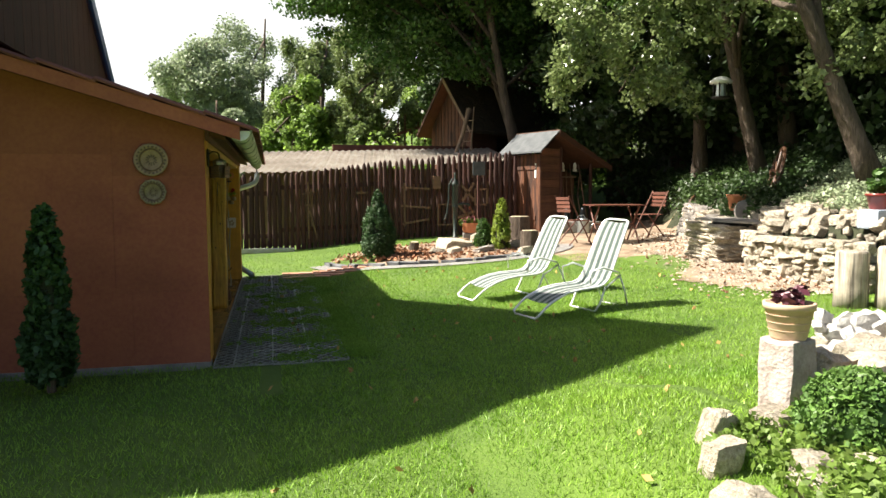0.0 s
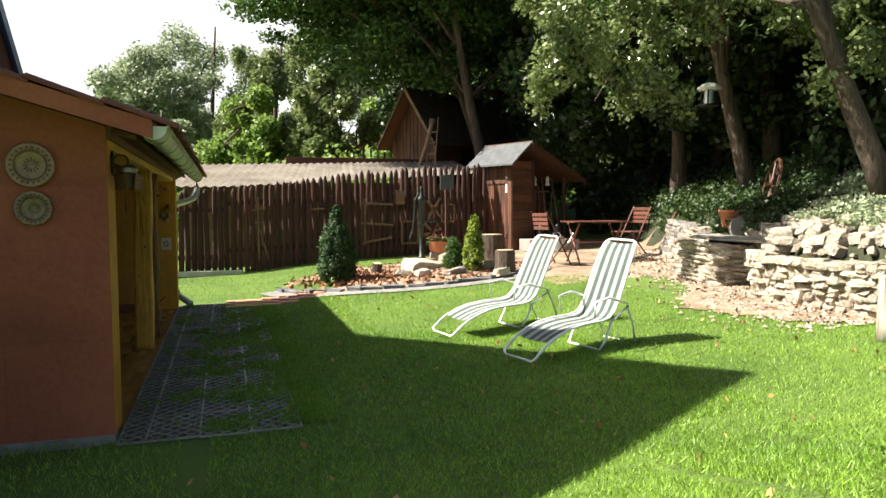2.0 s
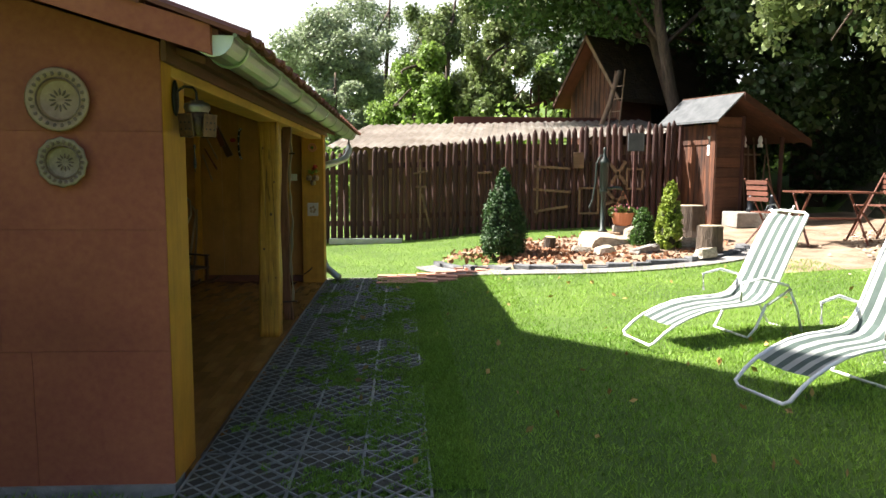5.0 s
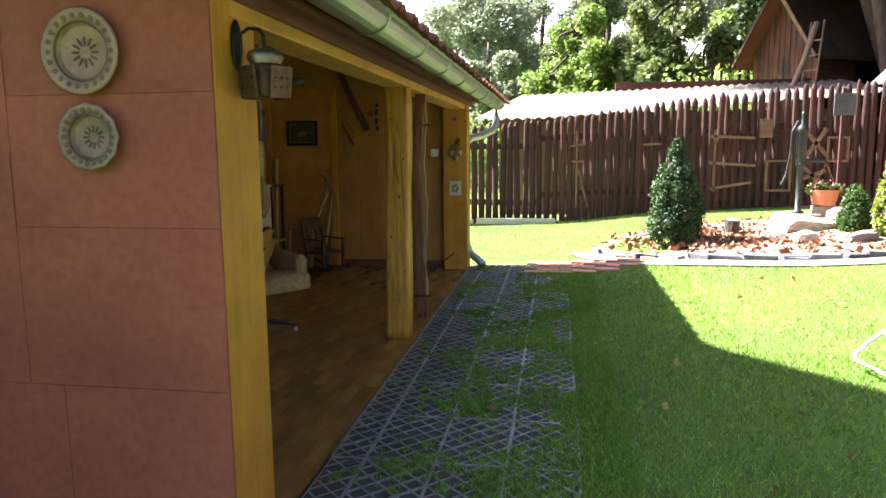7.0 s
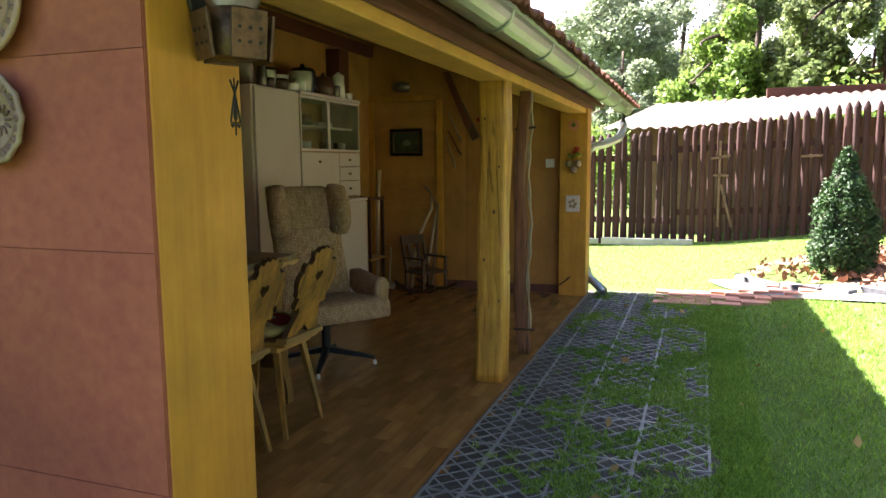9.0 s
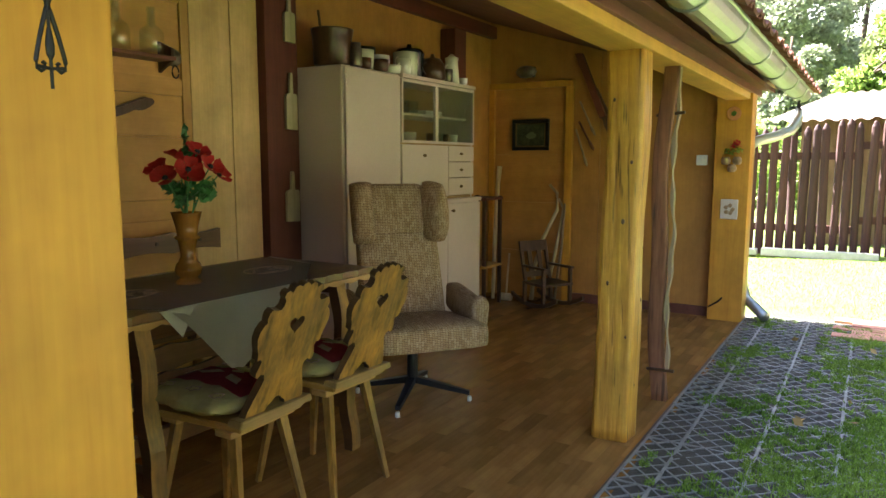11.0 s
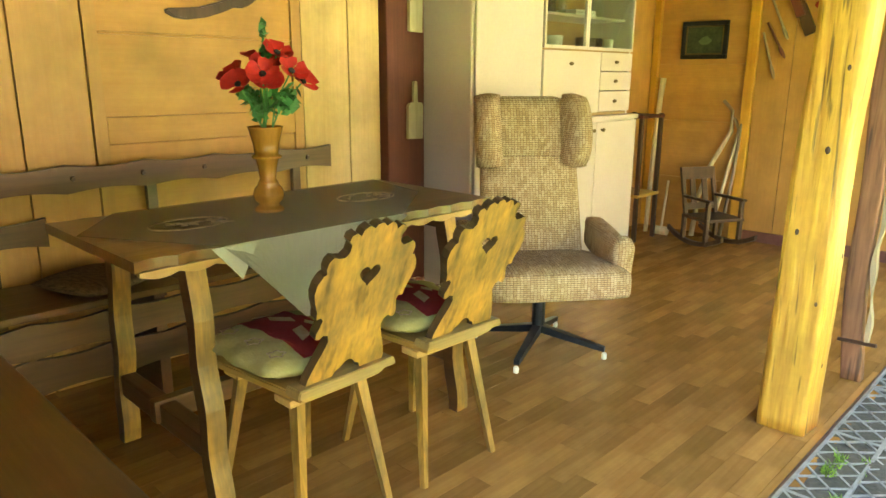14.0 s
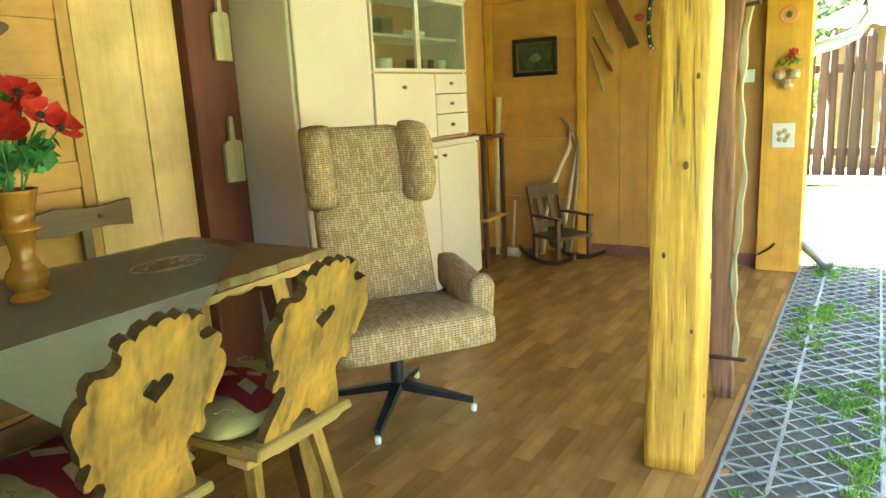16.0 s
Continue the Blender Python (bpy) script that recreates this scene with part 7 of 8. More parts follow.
def strew_gravel():
    """Loose pebbles and fallen brown leaves on the gravel before the walls."""
    rng = np.random.default_rng(41)
    n = 5200
    y = rng.uniform(6.5, 13.2, n)
    u = -np.abs(rng.normal(0, 0.55, n)) - 0.02
    wall_y = [p[1] for p in WALL_LINE[::-1]]
    wall_x = [p[0] for p in WALL_LINE[::-1]]
    x = np.interp(y, wall_y, wall_x) + u
    c = np.array([(a, b, ground_z(a, b) + 0.006) for a, b in zip(x, y)])
    size = 0.008 + 0.024 * rng.random(n) ** 3
    a = rng.uniform(0, 2 * math.pi, n)
    base = np.array([[1, 0, 0], [0.2, 0.9, 0], [-0.9, 0.4, 0], [-0.6, -0.8, 0], [0.5, -0.9, 0], [0.05, -0.05, 0.75]])
    v = np.empty((n, 6, 3))
    for k in range(6):
        px, py, pz = base[k]
        v[:, k, 0] = c[:, 0] + size * (px * np.cos(a) - py * np.sin(a))
        v[:, k, 1] = c[:, 1] + size * (px * np.sin(a) + py * np.cos(a))
        v[:, k, 2] = c[:, 2] + size * pz
    faces = np.array([(0, 1, 5), (1, 2, 5), (2, 3, 5), (3, 4, 5), (4, 0, 5)])
    f = (np.arange(n)[:, None, None] * 6 + faces[None]).reshape(-1, 3)
    tagged(soup("pebbles", v.reshape(-1, 3), f, PEBBLE), "loose pale and brown pebbles before the walls", "gravel", "", "stuff")
    m = 900
    k = rng.choice(n, m)
    ob = leaves("leaf_litter", c[k] + np.array([0, 0, 0.008]), np.full((m, 3), 0.02), m, 0.05, LITTER, None, rng)
    tagged(ob, "fallen brown leaves on the gravel", "leaves", "", "stuff")


PEBBLE = material("pebbles", (0.16, 0.12, 0.085), (0.48, 0.40, 0.31), 0.9, 3, bump=0, rand=0.5, island=True)
LITTER = material("brown_litter", (0.14, 0.055, 0.025), (0.30, 0.15, 0.07), 0.85, 5, bump=0, rand=0.4, island=True)
strew_gravel()


def build_grill():
    g = thing("grill_slab", pose(6.62, 9.45, lawn(6.3, 9.4) + 0.50, 0, 0, -62), "thin dark stone slab lying on the stone grill", "slab")
    bm = BM()
    slab(bm, [(-0.55, -0.32), (-0.1, -0.4), (0.62, -0.3), (0.6, 0.32), (0.0, 0.4), (-0.5, 0.3)], 0.035, pose(0, 0, 0.09, 90, 2, 0))
    part("slab", bm, GREY_STONE, g)
    bm = BM()
    box(bm, -0.25, 0.3, -0.25, 0.25, 0.0, 0.075, bev=0.01)
    part("hearth", bm, IRON, g)


build_grill()


def build_pot(name, x, y, z, r, h, mat, label, cat="flower pot", group=""):
    p = thing(name, pose(x, y, z), label, cat, group)
    bm = BM()
    lathe(bm, [(r * 0.7, 0), (r * 0.75, 0.01), (r * 0.98, h * 0.82), (r * 1.06, h * 0.83), (r * 1.08, h), (r * 0.95, h), (r * 0.9, h * 0.85), (0.001, h * 0.84)], 26)
    part("pot_body", bm, mat, p, smooth=True)
    return p


def build_rockery():
    r = thing("rockery", pose(0, 0, 0), "rockery of pale rough stones beside the lawn", "rocks", kind="structure")
    rng = random.Random(14)

    def near(x, y):
        """The rockery's own plan, turned and drawn in towards the lawn."""
        return -0.151 + 0.87 * (x + 0.0185 * y), 0.354 + 0.87 * (y - 0.0185 * x)
    for x, y, s, f in [(1.86, 2.64, 0.14, 1.0), (2.02, 2.92, 0.12, 1.5), (2.36, 2.92, 0.2, 0.6), (2.5, 2.75, 0.2, 0.5), (2.84, 3.2, 0.26, 1.3), (2.2, 2.45, 0.18, 0.5), (2.4, 2.35, 0.17, 0.5), (2.05, 2.3, 0.16, 0.5), (3.25, 3.3, 0.3, 0.7), (3.5, 3.5, 0.34, 0.7), (3.6, 4.0, 0.3, 0.7), (3.9, 4.2, 0.36, 0.7), (2.7, 2.45, 0.2, 0.5), (3.9, 3.5, 0.36, 0.8), (1.72, 2.25, 0.2, 0.6), (4.3, 4.6, 0.4, 0.6), (3.05, 2.85, 0.25, 0.6)]:
        x, y, s = *near(x, y), 0.87 * s
        put_stone(r, rng.choice(ROUND_STONES), x, y, ground_z(x, y) + s * f * 0.3, (s, s * 0.9, s * f * 1.2), rng, 18)
    wx, wy = near(3.7, 3.9)
    px, py = near(2.575, 3.13)
    bx, by = near(2.54, 2.62)
    jx, jy = near(3.08, 2.98)
    w = thing("white_boulder", pose(wx, wy, ground_z(wx, wy) - 0.02), "heap of bright white rough stones", "rocks")
    for k in range(40):
        s = rng.uniform(0.05, 0.11)
        o = put_stone(w, rng.choice(WHITE_STONES), wx + max(-0.2, min(0.2, rng.gauss(0, 0.11))), wy + max(-0.17, min(0.17, rng.gauss(0, 0.09))), ground_z(wx, wy) + 0.03 + 0.25 * k / 40, (s, s, s), rng, 40)
    pl = thing("stone_plinth", pose(px, py, ground_z(px, py) - 0.03, 0, 0, 15) @ Matrix.Diagonal((0.87, 0.87, 0.8, 1)), "rough upright pink-grey granite block", "stone block")
    bm = BM()
    box(bm, -0.105, 0.105, -0.10, 0.10, 0, 0.48, bev=0.02)
    bmesh.ops.subdivide_edges(bm, edges=bm.edges[:], cuts=2, use_grid_fill=True)
    for v in bm.verts:
        v.co += noise.noise_vector(v.co * 9) * 0.016
    part("block", bm, GRANITE, pl)
    p = build_pot("flower_pot", px, py, ground_z(px, py) + 0.352, 0.105, 0.168, PALE_POT, "ribbed pale terracotta pot with a dark red plant")
    bm = BM()
    for z in (0.045, 0.08, 0.115):
        rr = 0.105 * (0.75 + 0.23 * z / 0.138) + 0.001
        tube(bm, [(rr * math.cos(a), rr * math.sin(a), z) for a in np.linspace(0, 2 * math.pi, 25)[:-1]], 0.0018, 5, closed=True)
    part("rib", bm, PALE_POT, p)
    leaves("plant", [(0.0, 0, 0.19), (0.05, 0.0, 0.205)], [(0.08, 0.08, 0.035), (0.05, 0.05, 0.04)], 130, 0.06, PURPLE, p, np.random.default_rng(2), 0.1)
    b = thing("box_bush", pose(bx, by, ground_z(bx, by) - 0.10) @ Matrix.Diagonal((1.0, 1.0, 0.97, 1)), "clipped round green dwarf conifer", "bush")
    nr = np.random.default_rng(4)
    rb = random.Random(44)
    cen = [(0.19 * math.sin(t) * math.cos(f), 0.19 * math.sin(t) * math.sin(f), 0.2 + 0.19 * math.cos(t)) for t, f in ((rb.uniform(0, 2.2), rb.uniform(0, 6.28)) for _ in range(110))]
    leaves("needles", cen, [(0.06, 0.06, 0.06)] * len(cen), 24000, 0.026, LEAF_BOX, b, nr, 0.3)
    bm = BM()
    bmesh.ops.create_icosphere(bm, subdivisions=3, radius=0.185, matrix=Matrix.Translation((0, 0, 0.2)))
    part("inner_core", bm, LEAF_BOX, b)
    cov = [(rb.uniform(1.95, 2.9), rb.uniform(2.1, 2.95)) for _ in range(60)] + [(rb.uniform(2.95, 3.9), rb.uniform(3.0, 3.9)) for _ in range(40)]
    c = [(x, y, ground_z(x, y) + 0.05) for x, y in (near(*q) for q in cov)]
    ob = leaves("ground_cover", c, [(0.10, 0.10, 0.055)] * len(c), 8000, 0.038, LEAF_LIGHT, None, nr, 0.2)
    tagged(ob, "low bright green ground cover between the stones", "plants", "", "stuff")
    j = build_pot("clay_jug", jx, jy, ground_z(jx, jy) + 0.09, 0.09, 0.14, TERRACOTTA, "tilted terracotta jug among the stones", "jug")
    j.rotation_euler = (0.9, 0.4, 0.3)


LEAF_BOX = material("box_needles", (0.05, 0.12, 0.02), (0.13, 0.23, 0.045), 0.55, 8, bump=0.2, rand=0.4, island=True, trans=0.2)
GRANITE = material("pink_granite", (0.26, 0.20, 0.175), (0.50, 0.43, 0.39), 0.9, 9, bump=0.7, rand=0, fine=50, dist=0.02)
PALE_POT = material("pale_terracotta", (0.50, 0.34, 0.22), (0.60, 0.44, 0.31), 0.85, 5, bump=0.15, rand=0)
WHITE_STONES = stone_meshes(4, 6, WHITE_ROCK, 0.85)
build_rockery()


def build_logs():
    """Upright log ends that hold the slope."""
    for k, (x, y, r, h) in enumerate([(5.30, 5.92, 0.155, 0.56), (5.55, 5.68, 0.15, 0.6), (5.8, 5.44, 0.15, 0.56), (6.05, 5.2, 0.15, 0.58), (6.3, 4.95, 0.145, 0.56)]):
        l = thing("upright_log", pose(x, y, lawn(x, y) - 0.03, 0, 0, k * 50), "pale barkless upright log set in the ground", "log", "logs holding the slope")
        rng = random.Random(k)
        bm = BM()
        lathe(bm, [(r, 0), (r * 0.98, h * 0.3), (r * 0.95, h * 0.7), (r * 0.94, h - 0.02), (r * 0.88, h), (0.001, h)], 18)
        for v in bm.verts:
            a = math.atan2(v.co.y, v.co.x)
            v.co.xy *= 1 + 0.06 * math.sin(3 * a + k) + 0.05 * math.sin(7 * a + 2 * k)
        part("trunk", bm, LOG_WOOD, l, smooth=True)


PALE_BLUE = material("pale_blue_paint", (0.26, 0.30, 0.36), (0.42, 0.46, 0.52), 0.6, 7, bump=0.2, rand=0)
ENAMEL_RED = material("dark_red_enamel", (0.16, 0.018, 0.014), (0.24, 0.03, 0.022), 0.3, 6, bump=0.05)
build_logs()
mp = build_pot("enamel_pot", 6.55, 6.85, ground_z(6.55, 6.85) + 0.16, 0.14, 0.18, ENAMEL_RED, "red enamel pot with a leafy plant above the wall")
leaves("plant", [(0, 0, 0.28), (0.05, 0.05, 0.38)], [(0.15, 0.15, 0.1), (0.1, 0.1, 0.1)], 260, 0.09, LEAF_MID, mp, np.random.default_rng(9), 0.2)
bs = thing("blue_bucket", pose(6.55, 6.85, ground_z(6.55, 6.85) - 0.06), "pale blue-grey stone block under a pot", "block")
bm = BM()
box(bm, -0.17, 0.17, -0.15, 0.15, 0, 0.22, bev=0.03)
part("block", bm, PALE_BLUE, bs)
tp = build_pot("terracotta_pot", 7.35, 10.4, ground_z(7.35, 10.4), 0.17, 0.27, TERRACOTTA, "terracotta pot with a low plant on the wall")
leaves("plant", [(0, 0, 0.3)], [(0.15, 0.15, 0.06)], 200, 0.06, LEAF_MID, tp, np.random.default_rng(10), 0.2)
for k, (x, y, s) in enumerate([(6.95, 10.05, 0.22), (7.15, 9.9, 0.25)]):
    m = thing("millstone", pose(x, y, ground_z(x, y) - 0.03, 78, 0, -30 + 20 * k), "old grey round grindstone leaning on the wall", "grindstone", "grindstones by the pot")
    bm = BM()
    lathe(bm, [(0.02, -0.03), (s * 0.72, -0.03), (s * 0.76, -0.02), (s * 0.76, 0.03), (0.02, 0.035)], 24, Matrix.Translation((0, s * 0.72, 0)))
    part("disc", bm, GREY_STONE, m)


def build_wheel(x, y, z, r, tilt, yaw, label):
    w = thing("wagon_wheel", pose(x, y, z, 0, 0, yaw) @ pose(0, 0, 0, tilt, 0, 0), label, "wheel", "old wheels on the slope")
    ring = [(r * math.cos(a), 0, r + r * math.sin(a)) for a in np.linspace(0, 2 * math.pi, 33)[:-1]]
    bm = BM()
    tube(bm, ring, 0.028, 6, closed=True)
    part("rim", bm, BROWN_WOOD, w)
    bm = BM()
    cone(bm, (0, -0.09, r), (0, 0.09, r), 0.06, 0.05, 12)
    part("hub", bm, BROWN_WOOD, w)
    for k in range(10):
        a = 2 * math.pi * k / 10
        bm = BM()
        cone(bm, (0.05 * math.cos(a), 0, r + 0.05 * math.sin(a)), (r * math.cos(a), 0, r + r * math.sin(a)), 0.018, 0.014, 6)
        part("spoke", bm, BROWN_WOOD, w)


build_wheel(7.85, 10.3, ground_z(7.85, 10.3) - 0.04, 0.42, 14, 60, "old dark wooden wagon wheel against the tree")
build_wheel(8.1, 12.9, ground_z(8.1, 12.9) - 0.03, 0.28, 12, 35, "small dark cart wheel on the slope")


# ---------------------------------------------------------------- sun loungers
def build_lounger(m, label):
    """Foot end at -y, head at +y, origin on the ground."""
    l = thing("sun_lounger", m, label, "lounger", "sun loungers on the lawn")
    # centre line of the canvas (y, z), in its own frame
    line = [(-0.62, 0.165), (-0.5, 0.215), (-0.36, 0.255), (-0.2, 0.275), (-0.05, 0.28), (0.08, 0.285), (0.17, 0.305), (0.24, 0.36), (0.30, 0.46), (0.37, 0.61), (0.44, 0.76), (0.505, 0.89), (0.545, 0.955), (0.57, 0.985)]
    taper = [1.0] * 10 + [0.985, 0.96, 0.92, 0.84]
    W = 0.19
    stripes = 9
    for k in range(stripes):
        # one strip of the striped canvas
        x0, x1 = -W + 2 * W * k / stripes, -W + 2 * W * (k + 1) / stripes
        bm = BM()
        rows = [[bm.verts.new((x * k, y, z - 0.02 * (1 - (x / W) ** 2))) for x in (x0, x1)] for (y, z), k in zip(line, taper)]
        for A, B in zip(rows, rows[1:]):
            bm.faces.new((A[0], A[1], B[1], B[0]))
        bmesh.ops.solidify(bm, geom=bm.faces[:], thickness=0.004)
        part("stripe", bm, STRIPE_GREEN if k % 2 else STRIPE_WHITE, l, "green canvas stripe" if k % 2 else "white canvas stripe")
    bm = BM()
    foot = [(-0.79, 0.04), (-0.70, 0.115)]
    wide = [0.97, 0.99] + taper
    a = [(-W * k, y, z) for (y, z), k in zip(foot + line, wide)]
    b = [(-x, y, z) for x, y, z in a[::-1]]
    tube(bm, [(-W + 0.04, -0.80, 0.013)] + a + [(-W * 0.62, 0.583, 1.0), (W * 0.62, 0.583, 1.0)] + b + [(W - 0.04, -0.80, 0.013)], 0.012, 8, closed=True)
    part("frame", bm, WHITE_PAINT, l, smooth=True)
    # front loop leg, rear loop leg, arm struts
    for y0, z0, y1, nm in ((0.20, 0.28, 0.06, "rear_leg"),):
        bm = BM()
        tube(bm, [(-W, y0, z0), (-W, y0 + (y1 - y0) * 0.55, 0.10), (-W + 0.01, y1, 0.018), (-W + 0.05, y1 + 0.012 * (1 if y1 > 0 else -1), 0.012), (W - 0.05, y1 + 0.012 * (1 if y1 > 0 else -1), 0.012), (W - 0.01, y1, 0.018), (W, y0 + (y1 - y0) * 0.55, 0.10), (W, y0, z0)], 0.011, 8)
        part(nm, bm, WHITE_PAINT, l, smooth=True)
    for s in (-1, 1):
        bm = BM()
        tube(bm, [(s * (W + 0.015), 0.20, 0.28), (s * (W + 0.03), 0.40, 0.40), (s * (W + 0.03), 0.37, 0.43), (s * (W + 0.03), 0.12, 0.50), (s * (W + 0.015), -0.06, 0.47), (s * (W + 0.012), -0.05, 0.33)], 0.011, 8)
        arm = part("armrest", bm, WHITE_PAINT, l, smooth=True)
        bm = BM()
        tube(bm, [(s * (W + 0.014), 0.40, 0.40), (s * (W + 0.014), 0.50, 0.22), (s * (W - 0.02), 0.60, 0.012)], 0.010, 8)
        part("strut", bm, WHITE_PAINT, l, smooth=True)
    bm = BM()
    cone(bm, (-W, 0.60, 0.012), (W, 0.60, 0.012), 0.010)
    part("rear_bar", bm, WHITE_PAINT, l)
    return l


def yaw_of(dx, dy):
    return math.degrees(math.atan2(dy, dx)) - 90


LOUNGE1 = pose(2.75, 8.22, lawn(2.75, 8.22) - 0.005, 0, 1.5, yaw_of(0.962, 0.272)) @ Matrix.Diagonal((1, 0.97, 0.93, 1))
LOUNGE2 = pose(2.925, 6.96, lawn(2.925, 6.96) - 0.005, 0, 1.5, yaw_of(0.95, 0.33)) @ Matrix.Diagonal((1, 0.9, 0.93, 1))
build_lounger(LOUNGE1, "white tube sun lounger with green striped canvas")
build_lounger(LOUNGE2, "white tube sun lounger with green striped canvas")


# ---------------------------------------------------------------- plants and things in the bed
def build_conifer(x, y, h, r, count, mat, label, seed, leaf=0.07, power=0.75):
    c = thing("conifer", pose(x, y, ground_z(x, y) + 0.02), label, "conifer")
    rng = random.Random(seed)
    bm = BM()
    cone(bm, (0, 0, 0), (0, 0, h * 0.92), 0.03, 0.008, 8)
    part("trunk", bm, BARK, c)
    # solid dark core put in for the shade between the needles
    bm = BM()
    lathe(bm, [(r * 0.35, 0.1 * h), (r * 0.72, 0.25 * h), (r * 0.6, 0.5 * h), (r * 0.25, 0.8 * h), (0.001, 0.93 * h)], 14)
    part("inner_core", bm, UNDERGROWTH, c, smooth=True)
    cen, rad = [], []
    for k in range(150):
        t = rng.random() ** 0.85
        prof = min(1, 4.2 * t + 0.55) * (1 - t) ** power + 0.02
        a = rng.uniform(0, 2 * math.pi)
        q = r * prof * rng.uniform(0.72, 1.02)
        cen.append((q * math.cos(a), q * math.sin(a), h * (0.05 + 0.95 * t)))
        s = r * (0.30 * prof + 0.06)
        rad.append((s, s, s * 1.6))
    leaves("needles", cen, rad, count, leaf, mat, c, np.random.default_rng(seed), 0.2)
    return c


build_conifer(1.66, 12.45, 1.18, 0.33, 34000, THUJA, "dark green cone-shaped thuja in the bed", 61, 0.034)
gt = build_conifer(3.83, 12.15, 0.92, 0.17, 6500, GOLD_THUJA, "bright yellow-green young thuja beside the logs", 62, 0.045, 0.45)
build_conifer(3.62, 12.55, 0.55, 0.17, 4500, LEAF_MID, "small green shrub beside a rock", 63, 0.036, 0.4)
build_conifer(-1.58, 5.34, 1.22, 0.15, 9000, THUJA, "slender dark columnar conifer before the red wall", 64, 0.05, 0.42)


def build_stump(x, y, r, h, tilt, label):
    s = thing("tree_stump", pose(x, y, ground_z(x, y) + 0.01, tilt, 0, 30), label, "stump", "stumps in the bed")
    bm = BM()
    lathe(bm, [(r * 1.1, -0.02), (r, h * 0.3), (r * 0.97, h), (r * 0.6, h + 0.004), (0.001, h + 0.003)], 16)
    for v in bm.verts:
        a = math.atan2(v.co.y, v.co.x)
        v.co.xy *= 1 + 0.06 * math.sin(3 * a) + 0.03 * math.sin(8 * a)
    part("bark", bm, BARK, s, smooth=False)
    bm = BM()
    lathe(bm, [(r * 0.84, h + 0.004), (r * 0.82, h + 0.010), (0.001, h + 0.011)], 16)
    part("cut_face", bm, PALE_OLD, s, "pale sawn face")


build_stump(2.36, 12.75, 0.085, 0.2, 6, "small dark sawn stump in the bed")
build_stump(4.55, 13.2, 0.21, 0.5, 0, "thick grey sawn stump in the bed")
build_stump(4.25, 11.85, 0.16, 0.36, 0, "grey sawn stump at the edge of the bed")
rk = thing("bed_rocks", pose(0, 0, 0), "weathered rocks lying in the bed", "rocks", kind="structure")
rr = random.Random(33)
for x, y, s, f in [(3.15, 12.75, 0.5, 0.55), (3.75, 13.2, 0.3, 1.1), (3.45, 12.0, 0.3, 0.5), (4.2, 12.3, 0.3, 0.6), (2.7, 12.3, 0.2, 0.5), (4.05, 11.5, 0.22, 0.6), (2.95, 12.1, 0.22, 0.5)]:
    put_stone(rk, rr.choice(GREY_STONES + ROUND_STONES), x, y, ground_z(x, y) + 0.08, (s, s * 0.7, s * f), rr, 12)


def build_pump():
    p = thing("water_pump", pose(3.40, 13.75, ground_z(3.4, 13.75) - 0.01), "old dark green cast-iron hand pump", "pump")
    bm = BM()
    box(bm, -0.24, 0.24, -0.17, 0.17, 0, 0.13, bev=0.02)
    part("base", bm, GREY_WOOD, p)
    bm = BM()
    lathe(bm, [(0.075, 0.13), (0.075, 0.15), (0.04, 0.17), (0.038, 0.72), (0.06, 0.74), (0.06, 0.77), (0.05, 0.79), (0.062, 0.82), (0.062, 1.16), (0.075, 1.18), (0.07, 1.22), (0.03, 1.28), (0.018, 1.36), (0.028, 1.39), (0.018, 1.42), (0.001, 1.43)], 18)
    part("column", bm, PUMP_GREEN, p, smooth=True)
    bm = BM()
    tube(bm, [(0.05, 0, 0.80), (0.18, -0.01, 0.81), (0.27, -0.015, 0.80), (0.29, -0.015, 0.77)], 0.026, 10)
    part("spout", bm, PUMP_GREEN, p)
    bm = BM()
    tube(bm, [(0.03, 0, 1.28), (-0.06, 0, 1.30), (-0.12, 0, 1.18), (-0.13, 0, 0.9), (-0.17, 0, 0.62), (-0.22, 0, 0.5), (-0.2, 0, 0.44)], 0.017, 8, 0.012)
    part("lever", bm, PUMP_GREEN, p)
    b = thing("hanging_basket", pose(3.70, 13.73, ground_z(3.4, 13.75) + 0.22), "terracotta hanging pot with trailing flowers", "flower pot")
    bm = BM()
    lathe(bm, [(0.10, 0), (0.13, 0.02), (0.17, 0.17), (0.18, 0.2), (0.15, 0.2), (0.001, 0.16)], 20)
    part("pot_body", bm, TERRACOTTA, b)
    for s in (-1, 1):
        bm = BM()
        cone(bm, (s * 0.15, 0, 0.2), (0.0, 0.0, 0.54), 0.004, 0.004, 5)
        part("cord", bm, TERRACOTTA, b)
    leaves("plant", [(0, 0, 0.22), (-0.14, 0, 0.2), (0.14, 0, 0.2)], [(0.16, 0.14, 0.08), (0.1, 0.1, 0.09), (0.1, 0.1, 0.09)], 700, 0.05, LEAF_LIGHT, b, np.random.default_rng(12), 0.1)
    leaves("blossom", [(0, 0, 0.26)], [(0.24, 0.18, 0.08)], 120, 0.035, PINK, b, np.random.default_rng(13), 0.4)


build_pump()
st = thing("pot_stand", pose(3.70, 13.73, ground_z(3.7, 13.73) - 0.02), "low grey stone under the hanging pot", "stone block")
bm = BM()
box(bm, -0.13, 0.13, -0.1, 0.1, 0, ground_z(3.4, 13.75) + 0.24 - ground_z(3.7, 13.73), bev=0.02)
part("block", bm, GREY_STONE, st)


# ---------------------------------------------------------------- on the fence
def fence_thing(name, label, cat, x, z):
    return thing(name, pose(x, 15.45, ground_z(x, 15.5) + z), label, cat)


